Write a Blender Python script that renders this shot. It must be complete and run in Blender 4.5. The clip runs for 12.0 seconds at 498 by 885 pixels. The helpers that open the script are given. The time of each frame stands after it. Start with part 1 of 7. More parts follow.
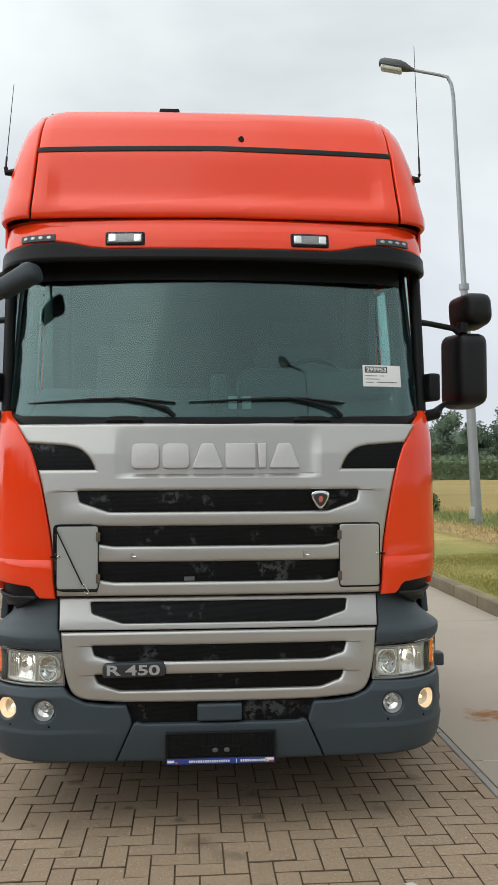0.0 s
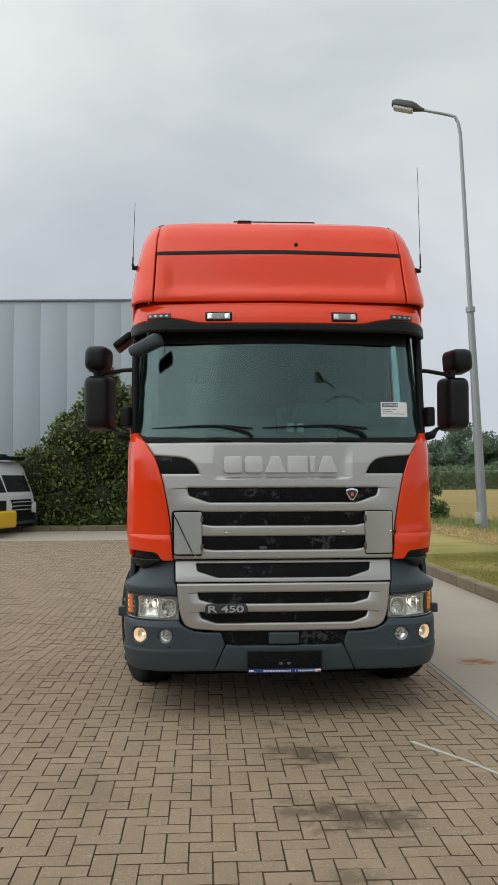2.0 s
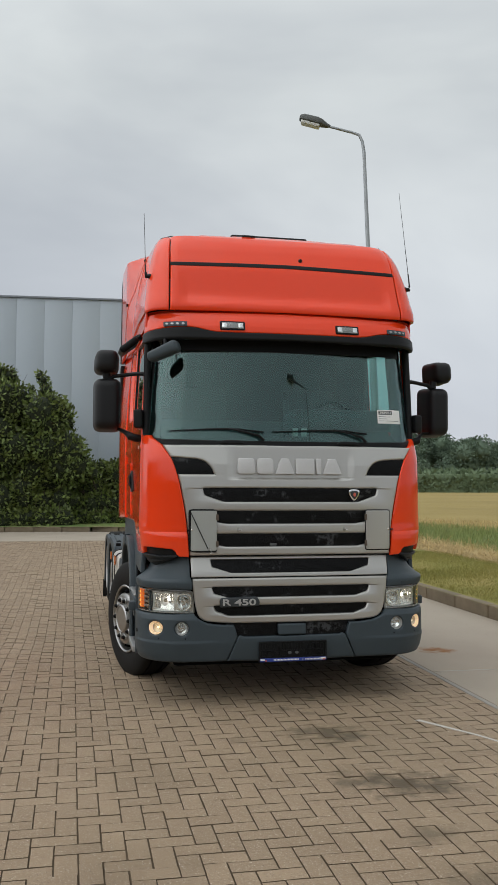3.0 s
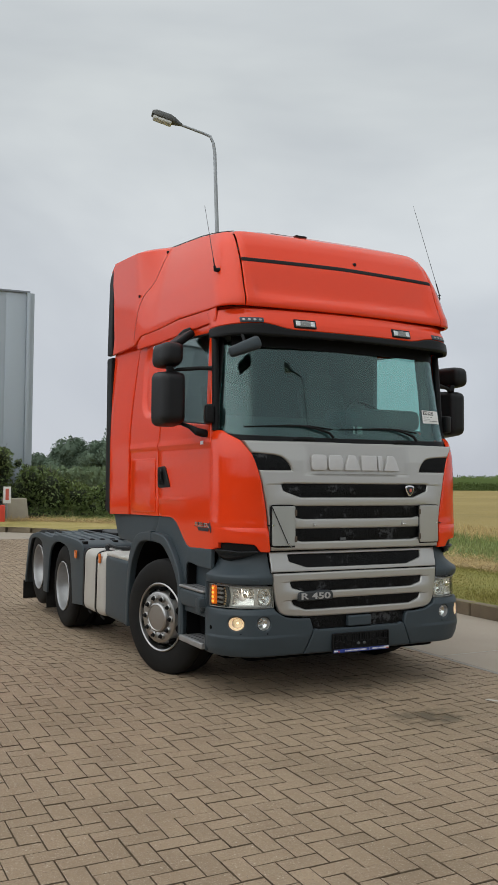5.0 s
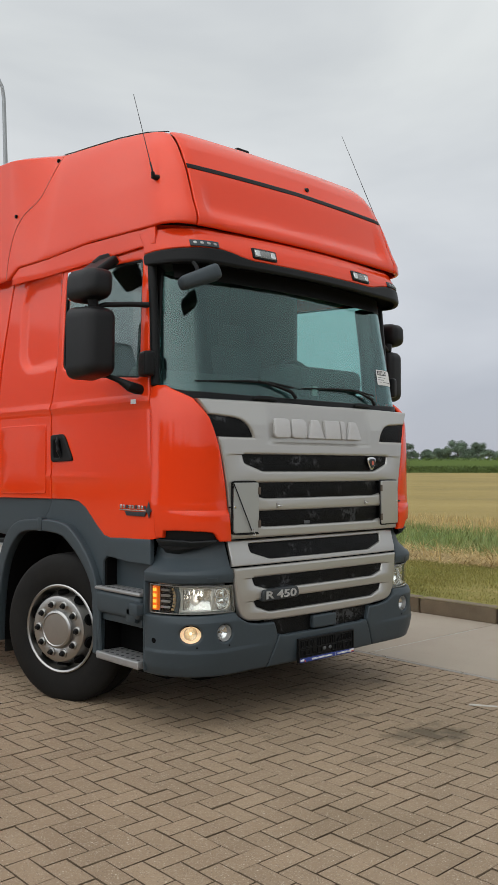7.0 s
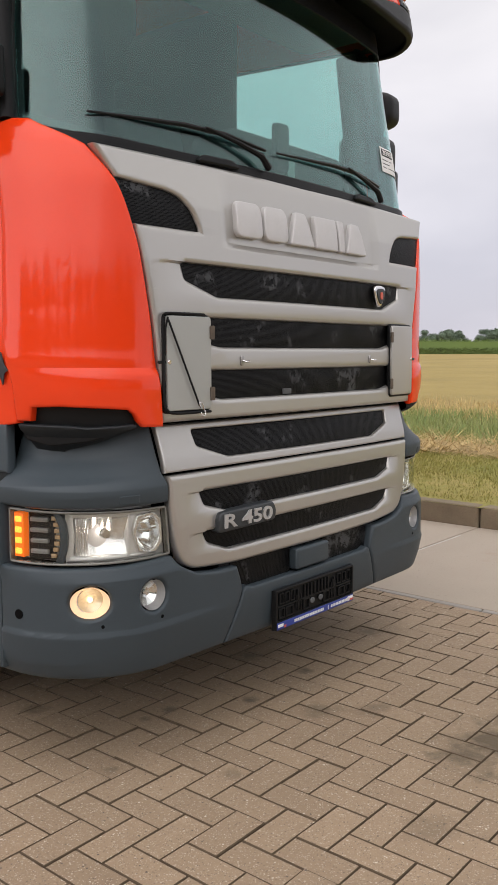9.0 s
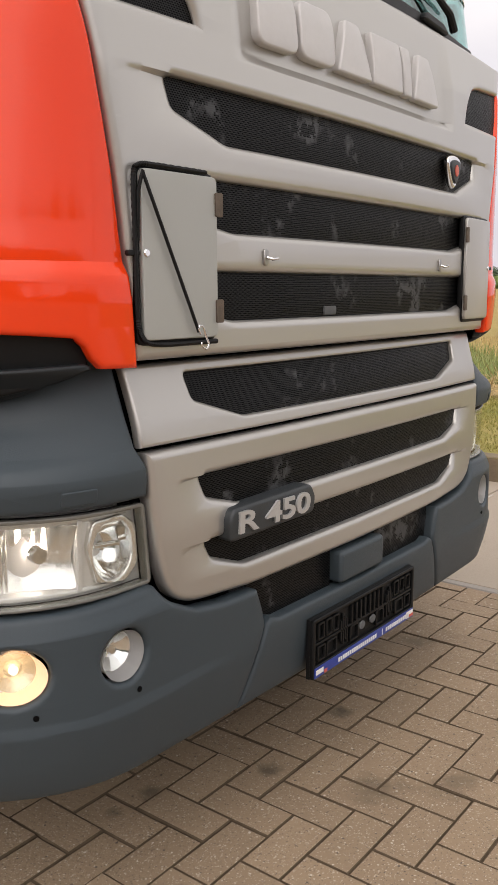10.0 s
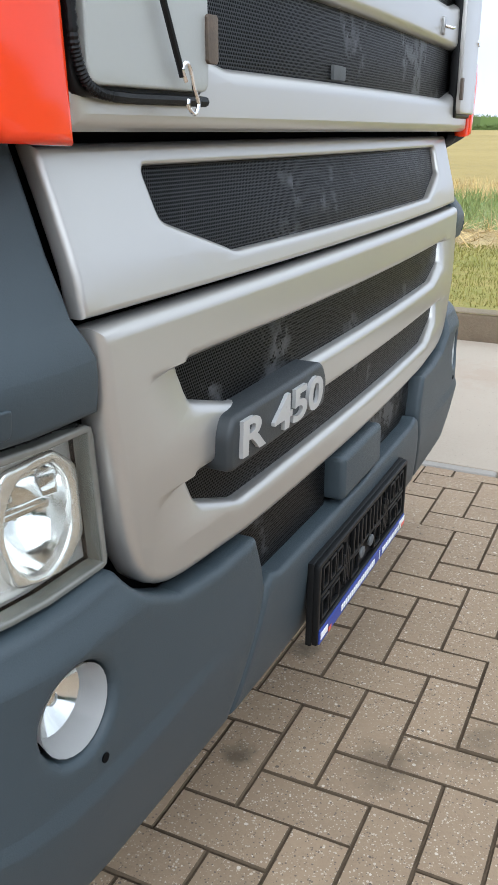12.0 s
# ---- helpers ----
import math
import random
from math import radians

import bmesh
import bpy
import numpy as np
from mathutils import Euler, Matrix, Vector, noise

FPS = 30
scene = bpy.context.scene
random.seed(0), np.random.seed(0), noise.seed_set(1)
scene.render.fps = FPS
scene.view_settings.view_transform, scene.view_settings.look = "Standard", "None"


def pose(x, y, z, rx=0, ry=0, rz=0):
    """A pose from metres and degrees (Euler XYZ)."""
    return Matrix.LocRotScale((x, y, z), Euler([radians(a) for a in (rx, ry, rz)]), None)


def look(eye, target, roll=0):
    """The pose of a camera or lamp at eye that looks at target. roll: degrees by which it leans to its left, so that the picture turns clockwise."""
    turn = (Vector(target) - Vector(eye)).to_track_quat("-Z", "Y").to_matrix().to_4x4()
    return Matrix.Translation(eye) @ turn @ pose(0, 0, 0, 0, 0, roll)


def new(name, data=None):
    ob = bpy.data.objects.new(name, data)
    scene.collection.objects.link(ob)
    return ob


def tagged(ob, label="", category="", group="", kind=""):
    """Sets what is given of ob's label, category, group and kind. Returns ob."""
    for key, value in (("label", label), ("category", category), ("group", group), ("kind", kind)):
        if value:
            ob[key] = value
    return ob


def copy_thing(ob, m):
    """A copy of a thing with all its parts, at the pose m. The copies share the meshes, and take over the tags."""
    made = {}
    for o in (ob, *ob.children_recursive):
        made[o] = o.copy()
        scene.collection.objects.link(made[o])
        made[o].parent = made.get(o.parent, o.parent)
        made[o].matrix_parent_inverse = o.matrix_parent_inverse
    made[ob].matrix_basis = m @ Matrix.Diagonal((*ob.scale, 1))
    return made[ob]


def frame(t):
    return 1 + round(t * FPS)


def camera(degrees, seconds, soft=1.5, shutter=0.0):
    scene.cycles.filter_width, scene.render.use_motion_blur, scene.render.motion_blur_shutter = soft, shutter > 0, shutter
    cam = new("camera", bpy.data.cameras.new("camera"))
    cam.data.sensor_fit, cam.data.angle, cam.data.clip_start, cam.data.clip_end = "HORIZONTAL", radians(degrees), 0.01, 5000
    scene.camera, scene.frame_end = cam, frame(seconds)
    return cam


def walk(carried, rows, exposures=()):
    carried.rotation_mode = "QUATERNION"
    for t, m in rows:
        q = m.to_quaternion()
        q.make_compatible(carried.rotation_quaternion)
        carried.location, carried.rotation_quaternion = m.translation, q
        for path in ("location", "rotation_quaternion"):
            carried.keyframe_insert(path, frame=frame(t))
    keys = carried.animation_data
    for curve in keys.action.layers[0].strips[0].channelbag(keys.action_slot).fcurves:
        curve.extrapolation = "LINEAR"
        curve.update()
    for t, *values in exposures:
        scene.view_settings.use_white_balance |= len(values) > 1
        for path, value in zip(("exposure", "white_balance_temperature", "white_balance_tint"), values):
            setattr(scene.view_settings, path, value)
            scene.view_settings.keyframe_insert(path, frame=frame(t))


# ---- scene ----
cam = camera(32.1, 12.0, soft=1.5)
PATH = [
    (0, (-0.152, -4.477, 1.861), (-0.017, -2.482, 1.925), -0.3),
    (0.5, (-0.159, -5.09, 1.879), (-0.044, -3.095, 1.946), -0.2),
    (1, (-0.216, -5.684, 1.882), (-0.127, -3.688, 1.952), -0.2),
    (1.5, (-0.301, -6.226, 1.869), (-0.218, -4.229, 1.944), -0.2),
    (2, (-0.621, -6.603, 1.82), (-0.515, -4.608, 1.906), -0.2),
    (2.5, (-1.154, -6.765, 1.795), (-0.864, -4.788, 1.886), 0.0),
    (3, (-1.788, -6.874, 1.808), (-1.388, -4.917, 1.899), 0.3),
    (3.2, (-2.045, -6.903, 1.81), (-1.613, -4.953, 1.902), 0.4),
    (4.8, (-3.964, -6.251, 1.763), (-3.116, -4.442, 1.86), 0.8),
    (5, (-4.167, -6.135, 1.777), (-3.272, -4.349, 1.866), 0.5),
    (5.5, (-4.552, -5.755, 1.758), (-3.558, -4.021, 1.849), 0.4),
    (6, (-4.749, -5.212, 1.746), (-3.63, -3.557, 1.832), 0.3),
    (6.5, (-4.748, -4.63, 1.726), (-3.507, -3.063, 1.806), 0.2),
    (7, (-4.511, -4.05, 1.679), (-3.155, -2.581, 1.734), 0.2),
    (7.2, (-4.39, -3.826, 1.681), (-3.004, -2.384, 1.711), 0.1),
    (8.8, (-3.105, -2.181, 1.503), (-1.576, -0.904, 1.328), 0.2),
    (9, (-2.93, -1.991, 1.46), (-1.388, -0.735, 1.247), 0.2),
    (9.5, (-2.496, -1.535, 1.413), (-0.935, -0.318, 1.121), 0.3),
    (10, (-2.053, -1.106, 1.358), (-0.484, 0.082, 1.001), 0.2),
    (10.5, (-1.588, -0.73, 1.235), (0.0, 0.402, 0.792), 0.2),
    (11, (-1.26, -0.464, 1.089), (0.336, 0.594, 0.512), -0.0),
    (11.5, (-1.183, -0.367, 1.09), (0.469, 0.541, 0.422), 0.4),
    (12, (-1.532, -0.416, 1.218), (0.174, 0.371, 0.533), 0.6),
]
EXPOSE = [(0, 0.22, 6500, 10), (1.0, 0.05, 6500, 10), (2.5, -0.08, 6500, 10), (5, -0.16, 6500, 10), (6.5, -0.13, 6550, 10), (7.2, 0.0, 6600, 12), (9, 0.32, 6850, 19), (10, 0.46, 7150, 20), (10.5, 0.60, 6800, 16), (11, 0.86, 6100, 10), (11.5, 1.13, 6000, 10), (12, 0.95, 5900, 11)]
walk(cam, [(t, look(eye, target, roll)) for t, eye, target, roll in PATH], EXPOSE)

# ---- light ----
SUN_EL, SUN_AZ = 36.0, 262.0
sun_way = Vector((math.sin(radians(SUN_AZ)) * math.cos(radians(SUN_EL)), math.cos(radians(SUN_AZ)) * math.cos(radians(SUN_EL)), math.sin(radians(SUN_EL))))
world = bpy.data.worlds.new("overcast_sky")
scene.world = world
world.use_nodes = True
nt = world.node_tree
nt.nodes.clear()


def wire(tree, a, b):
    tree.links.new(a, b)


def node(tree, kind, **values):
    n = tree.nodes.new(kind)
    for key, value in values.items():
        n.inputs[key.replace("_", " ")].default_value = value
    return n


w_out = nt.nodes.new("ShaderNodeOutputWorld")
w_bg = node(nt, "ShaderNodeBackground", Strength=1.0)
w_sky = nt.nodes.new("ShaderNodeTexSky")
w_sky.sky_type, w_sky.sun_disc = "NISHITA", False
w_sky.sun_elevation, w_sky.sun_rotation = radians(SUN_EL), radians(SUN_AZ)
w_co = nt.nodes.new("ShaderNodeTexCoord")
w_map = nt.nodes.new("ShaderNodeMapping")
w_map.inputs["Scale"].default_value = (1.0, 1.0, 1.8)
w_map.inputs["Location"].default_value = (3.1, 0.4, 0.0)
w_n1 = node(nt, "ShaderNodeTexNoise", Scale=1.7, Detail=5.0, Roughness=0.5, Distortion=0.35)
w_ramp = nt.nodes.new("ShaderNodeValToRGB")
w_ramp.color_ramp.elements[0].position, w_ramp.color_ramp.elements[1].position = 0.33, 0.66
w_ramp.color_ramp.elements[0].color = (0.56, 0.60, 0.64, 1)
w_ramp.color_ramp.elements[1].color = (0.83, 0.875, 0.885, 1)
w_sep = nt.nodes.new("ShaderNodeSeparateXYZ")
w_low = nt.nodes.new("ShaderNodeValToRGB")
w_low.color_ramp.elements[0].position, w_low.color_ramp.elements[1].position = 0.02, 0.42
w_low.color_ramp.elements[0].color = (0.83, 0.83, 0.90, 1)
w_low.color_ramp.elements[1].color = (1.03, 1.03, 1.01, 1)
w_zenith = w_low.color_ramp.elements.new(1.0)
w_zenith.color = (1.32, 1.31, 1.29, 1)
w_tone = nt.nodes.new("ShaderNodeMix")
w_tone.data_type, w_tone.blend_type = "RGBA", "MULTIPLY"
w_tone.inputs["Factor"].default_value = 1.0
w_dim = nt.nodes.new("ShaderNodeMix")
w_dim.data_type, w_dim.blend_type = "RGBA", "MULTIPLY"
w_dim.inputs["Factor"].default_value = 1.0
w_dim.inputs["B"].default_value = (0.1, 0.1, 0.1, 1)
w_mix = nt.nodes.new("ShaderNodeMix")
w_mix.data_type = "RGBA"
w_mix.inputs["Factor"].default_value = 0.93
wire(nt, w_co.outputs["Generated"], w_map.inputs["Vector"])
wire(nt, w_map.outputs["Vector"], w_n1.inputs["Vector"])
wire(nt, w_n1.outputs["Fac"], w_ramp.inputs["Fac"])
wire(nt, w_co.outputs["Generated"], w_sep.inputs["Vector"])
wire(nt, w_sep.outputs["Z"], w_low.inputs["Fac"])
wire(nt, w_ramp.outputs["Color"], w_tone.inputs["A"])
wire(nt, w_low.outputs["Color"], w_tone.inputs["B"])
w_way = nt.nodes.new("ShaderNodeVectorMath")
w_way.operation = "DOT_PRODUCT"
w_way.inputs[1].default_value = sun_way
w_glow = nt.nodes.new("ShaderNodeMapRange")
w_glow.interpolation_type = "SMOOTHSTEP"
w_glow.inputs["From Min"].default_value, w_glow.inputs["From Max"].default_value = 0.15, 1.0
w_glow.inputs["To Min"].default_value, w_glow.inputs["To Max"].default_value = 1.0, 1.85
w_lit = nt.nodes.new("ShaderNodeVectorMath")
w_lit.operation = "SCALE"
wire(nt, w_co.outputs["Generated"], w_way.inputs[0])
wire(nt, w_way.outputs["Value"], w_glow.inputs["Value"])
wire(nt, w_tone.outputs["Result"], w_lit.inputs[0])
wire(nt, w_glow.outputs["Result"], w_lit.inputs["Scale"])
wire(nt, w_sky.outputs["Color"], w_dim.inputs["A"])
wire(nt, w_dim.outputs["Result"], w_mix.inputs["A"])
wire(nt, w_lit.outputs["Vector"], w_mix.inputs["B"])
wire(nt, w_mix.outputs["Result"], w_bg.inputs["Color"])
wire(nt, w_bg.outputs["Background"], w_out.inputs["Surface"])

sun_data = bpy.data.lights.new("sun", "SUN")
sun_data.energy, sun_data.angle, sun_data.color = 0.7, radians(120), (1.0, 0.97, 0.92)
sun = new("sun", sun_data)
sun.matrix_world = look(sun_way * 60, (0, 0, 0))


# ---- materials ----
def pbr(name, color, rough=0.5, metal=0.0, coat=0.0, var=0.12, scale=3.0, fine=90.0, bump=0.02, tint=None, spots=0.0, spot_color=(0.3, 0.28, 0.25), spot_scale=30.0, rvar=0.1, island=0.0, each=0.0, spec=0.5, crisp=0.0):
    """A plain surface with large and fine variation, relief and, where asked for, spots of dirt."""
    m = bpy.data.materials.new(name)
    m.use_nodes = True
    t = m.node_tree
    b = t.nodes["Principled BSDF"]
    b.inputs["Metallic"].default_value = metal
    b.inputs["Specular IOR Level"].default_value = spec
    b.inputs["Coat Weight"].default_value = coat
    b.inputs["Coat Roughness"].default_value = 0.09
    co = t.nodes.new("ShaderNodeTexCoord")
    big = node(t, "ShaderNodeTexNoise", Scale=scale, Detail=4.0, Roughness=0.6)
    small = node(t, "ShaderNodeTexNoise", Scale=fine, Detail=3.0, Roughness=0.65)
    for n in (big, small):
        wire(t, co.outputs["Object"], n.inputs["Vector"])
    tint = tint or tuple(c * 0.55 for c in color)
    mix = t.nodes.new("ShaderNodeMix")
    mix.data_type = "RGBA"
    mix.inputs["A"].default_value, mix.inputs["B"].default_value = (*color, 1), (*tint, 1)
    add = t.nodes.new("ShaderNodeMath")
    add.operation = "MULTIPLY_ADD"
    add.inputs[1].default_value, add.inputs[2].default_value = 2.4 * var, -0.7 * var
    both = t.nodes.new("ShaderNodeMath")
    both.operation = "MULTIPLY_ADD"
    both.inputs[1].default_value = 0.5
    wire(t, small.outputs["Fac"], both.inputs[0])
    wire(t, big.outputs["Fac"], both.inputs[2])
    wire(t, both.outputs[0], add.inputs[0])
    add.use_clamp = True
    wire(t, add.outputs[0], mix.inputs["Factor"])
    out = mix.outputs["Result"]
    if island or each:
        src = t.nodes.new("ShaderNodeNewGeometry").outputs["Random Per Island"] if island else t.nodes.new("ShaderNodeObjectInfo").outputs["Random"]
        mul = t.nodes.new("ShaderNodeMath")
        mul.operation = "MULTIPLY_ADD"
        mul.inputs[1].default_value, mul.inputs[2].default_value = 2 * (island or each), 1 - (island or each)
        wire(t, src, mul.inputs[0])
        vary = t.nodes.new("ShaderNodeMix")
        vary.data_type, vary.blend_type = "RGBA", "MULTIPLY"
        vary.inputs["Factor"].default_value = 1.0
        wire(t, out, vary.inputs["A"])
        wire(t, mul.outputs[0], vary.inputs["B"])
        out = vary.outputs["Result"]
    if spots:
        sp = node(t, "ShaderNodeTexNoise", Scale=spot_scale, Detail=6.0, Roughness=0.7)
        wire(t, co.outputs["Object"], sp.inputs["Vector"])
        r = t.nodes.new("ShaderNodeMapRange")
        r.inputs["From Min"].default_value, r.inputs["From Max"].default_value = 0.72 - spots * 0.25, 0.78 - spots * 0.2 - crisp
        wire(t, sp.outputs["Fac"], r.inputs["Value"])
        m2 = t.nodes.new("ShaderNodeMix")
        m2.data_type = "RGBA"
        m2.inputs["B"].default_value = (*spot_color, 1)
        wire(t, r.outputs["Result"], m2.inputs["Factor"])
        wire(t, out, m2.inputs["A"])
        out = m2.outputs["Result"]
    wire(t, out, b.inputs["Base Color"])
    rr = t.nodes.new("ShaderNodeMath")
    rr.operation = "MULTIPLY_ADD"
    rr.inputs[1].default_value, rr.inputs[2].default_value = rvar, rough - rvar / 2
    wire(t, big.outputs["Fac"], rr.inputs[0])
    wire(t, rr.outputs[0], b.inputs["Roughness"])
    if bump:
        bp = node(t, "ShaderNodeBump", Strength=0.6, Distance=bump)
        wire(t, small.outputs["Fac"], bp.inputs["Height"])
        wire(t, bp.outputs["Normal"], b.inputs["Normal"])
    return m


def glass(name, tint, ior=1.5, rough=0.0, shine_color=(1, 1, 1)):
    """A thin pane: tinted see-through, with mirror gloss by Fresnel."""
    m = bpy.data.materials.new(name)
    m.use_nodes = True
    t = m.node_tree
    t.nodes.remove(t.nodes["Principled BSDF"])
    see = node(t, "ShaderNodeBsdfTransparent", Color=(*tint, 1))
    shine = node(t, "ShaderNodeBsdfGlossy", Color=(*shine_color, 1), Roughness=rough)
    lw = node(t, "ShaderNodeLayerWeight", Blend=0.5)
    p5 = t.nodes.new("ShaderNodeMath")
    p5.operation = "POWER"
    p5.inputs[1].default_value = 5.0
    wire(t, lw.outputs["Facing"], p5.inputs[0])
    f = t.nodes.new("ShaderNodeMath")
    f.operation = "MULTIPLY_ADD"
    f0 = ((ior - 1) / (ior + 1)) ** 2
    f.inputs[1].default_value, f.inputs[2].default_value = 1 - f0, f0
    wire(t, p5.outputs[0], f.inputs[0])
    mix = t.nodes.new("ShaderNodeMixShader")
    wire(t, f.outputs[0], mix.inputs[0])
    wire(t, see.outputs[0], mix.inputs[1])
    wire(t, shine.outputs[0], mix.inputs[2])
    wire(t, mix.outputs[0], t.nodes["Material Output"].inputs["Surface"])
    return m


def glow(name, color, strength):
    m = bpy.data.materials.new(name)
    m.use_nodes = True
    b = m.node_tree.nodes["Principled BSDF"]
    b.inputs["Base Color"].default_value = (*color, 1)
    b.inputs["Emission Color"].default_value = (*color, 1)
    b.inputs["Emission Strength"].default_value = strength
    return m


RED = pbr("red_paint", (0.81, 0.051, 0.0090), 0.5, coat=1.0, spec=0.0, var=0.10, scale=1.2, fine=40, bump=0.0, tint=(0.75, 0.048, 0.010))
RED.node_tree.nodes["Principled BSDF"].inputs["Coat Roughness"].default_value = 0.10
SILVER = pbr("champagne_silver_paint", (0.468, 0.458, 0.435), 0.33, metal=0.7, coat=0.15, var=0.10, scale=1.2, fine=12, bump=0.0, tint=(0.442, 0.432, 0.41))
GREY = pbr("grey_moulded_plastic", (0.035, 0.048, 0.057), 0.48, spec=0.38, var=0.25, scale=2.5, fine=500, bump=0.0006, tint=(0.043, 0.060, 0.070), spots=0.09, spot_color=(0.02, 0.022, 0.025), spot_scale=7)
MIRRORBLACK = pbr("mirror_housing_plastic", (0.0065, 0.0068, 0.0078), 0.48, spec=0.3, var=0.25, scale=4, fine=400, bump=0.0005, tint=(0.010, 0.0105, 0.0118))
BLACK = pbr("black_plastic", (0.005, 0.0054, 0.0058), 0.45, spec=0.18, var=0.3, scale=4, fine=400, bump=0.0005, tint=(0.012, 0.0125, 0.013))
# near-black for hidden parts, and for cavities whose shade is put into the colour
DARK = pbr("shade_and_dark_parts", (0.002, 0.002, 0.0022), 0.9, spec=0.1, var=0.2, bump=0.0)
RUBBER = pbr("tyre_rubber", (0.0062, 0.0062, 0.0066), 0.7, spec=0.15, var=0.5, scale=6, fine=60, bump=0.002, tint=(0.016, 0.015, 0.0135))
ALU = pbr("polished_aluminium", (0.43, 0.43, 0.425), 0.32, metal=1.0, var=0.25, scale=9, fine=120, bump=0.0006, tint=(0.30, 0.285, 0.26))
STEEL = pbr("painted_steel_rim", (0.44, 0.445, 0.45), 0.42, metal=0.75, var=0.3, scale=5, fine=60, bump=0.001, tint=(0.2, 0.19, 0.18))
CHROME = pbr("chrome", (0.80, 0.80, 0.80), 0.08, metal=1.0, var=0.05, bump=0.0, rvar=0.03)
REFLECTOR = pbr("lamp_reflector", (0.88, 0.88, 0.87), 0.10, metal=1.0, var=0.05, fine=30, bump=0.0006, rvar=0.05)
LAMPGREY = pbr("lamp_inner_grey", (0.86, 0.83, 0.79), 0.25, metal=0.25, var=0.1, bump=0.0)
LETTER = pbr("badge_letter_silver", (0.47, 0.47, 0.463), 0.4, metal=0.3, var=0.15, scale=12, bump=0.0004)
BADGE = pbr("badge_grey_plastic", (0.030, 0.036, 0.040), 0.5, var=0.25, scale=6, fine=300, bump=0.0005)
# the grey plastic again, darker to carry the scoop's shade
SHADEDSCOOP = pbr("scoop_shaded_plastic", (0.016, 0.020, 0.023), 0.5, spec=0.3, var=0.25, scale=6, fine=300, bump=0.0005)
CHALK = pbr("letter_light_grey", (0.52, 0.512, 0.505), 0.35, metal=0.10, var=0.12, scale=12, bump=0.0004)
AMBER = glow("amber_lens", (0.94, 0.17, 0.008), 0.48)
AMBERLENS = pbr("amber_side_reflector", (0.75, 0.17, 0.02), 0.25, coat=0.5, var=0.15, scale=30, bump=0.0)
LED = glow("lit_amber", (1.0, 0.44, 0.05), 1.2)
BULB = glow("lit_bulb", (1.0, 0.88, 0.68), 1.0)
HEADBULB = glow("lit_headlamp_bulb", (1.0, 0.93, 0.84), 9.0)
WARM = glow("lit_foglamp", (1.0, 0.80, 0.56), 0.27)
TANK = pbr("pale_tank_aluminium", (0.60, 0.575, 0.53), 0.45, metal=0.35, var=0.2, scale=3, fine=90, bump=0.0006)
CUP = pbr("lamp_cup_grey", (0.62, 0.62, 0.61), 0.3, coat=0.3, var=0.08, scale=8, bump=0.0)
SOFTCHROME = pbr("soft_reflector", (0.90, 0.88, 0.85), 0.22, metal=0.8, var=0.12, scale=25, fine=60, bump=0.001)
LAMPSILVER = pbr("lamp_silver_paint", (0.80, 0.79, 0.77), 0.24, metal=0.35, var=0.10, scale=14, bump=0.0)
# reflector colour that carries the warm light of the fog lamp bulb
LITCREAM = pbr("lit_cream_reflector", (0.93, 0.80, 0.58), 0.22, metal=0.5, var=0.25, scale=40, fine=90, bump=0.003)
# clear ribs, with the indicator's amber light put into their colour
LITRIB = pbr("amber_lit_rib", (0.50, 0.34, 0.19), 0.2, coat=0.5, var=0.2, scale=30, bump=0.0)
CELL = pbr("grey_lamp_cell", (0.30, 0.30, 0.30), 0.3, metal=0.4, var=0.2, scale=30, bump=0.0)
LENSEDGE = pbr("clear_lens_edge", (0.20, 0.20, 0.18), 0.15, coat=0.6, var=0.4, scale=14, bump=0.0, tint=(0.08, 0.08, 0.07))
GLASS = glass("windscreen_glass", (0.66, 0.85, 0.83), 1.70, 0.0, (0.84, 1.0, 0.99))
SIDEGLASS = glass("side_window_glass", (0.84, 0.94, 0.92), 2.0, 0.0, (0.9, 1.0, 0.98))
LENS = glass("clear_lens", (0.93, 0.94, 0.93), 1.35, 0.02)
INSIDE = pbr("cab_trim_grey", (0.09, 0.095, 0.097), 0.8, var=0.2, scale=3, bump=0.001)
DASH = pbr("dashboard_plastic", (0.045, 0.050, 0.053), 0.65, var=0.2, bump=0.001)
BLUE = pbr("blue_strip", (0.02, 0.045, 0.26), 0.4, var=0.1, bump=0.0)
WHITE = pbr("white_print", (0.78, 0.78, 0.76), 0.5, var=0.05, bump=0.0)
# dark print, also the near-black of tread holes and rib slots
PRINT = pbr("dark_print_and_holes", (0.03, 0.03, 0.035), 0.6, var=0.1, bump=0.0)
REDPRINT = pbr("red_print", (0.6, 0.12, 0.08), 0.5, var=0.1, bump=0.0)
FLAPGREY = pbr("greenish_grey_panel", (0.355, 0.365, 0.345), 0.42, metal=0.15, coat=0.1, var=0.12, scale=4, fine=200, bump=0.0003, tint=(0.30, 0.31, 0.29))
RUST = pbr("rusty_hinge_steel", (0.17, 0.12, 0.085), 0.6, metal=0.4, var=0.6, scale=40, fine=300, bump=0.001, tint=(0.09, 0.075, 0.06))
CHECKER = pbr("checker_plate_aluminium", (0.40, 0.40, 0.40), 0.42, metal=0.6, var=0.25, scale=10, fine=60, bump=0.004)


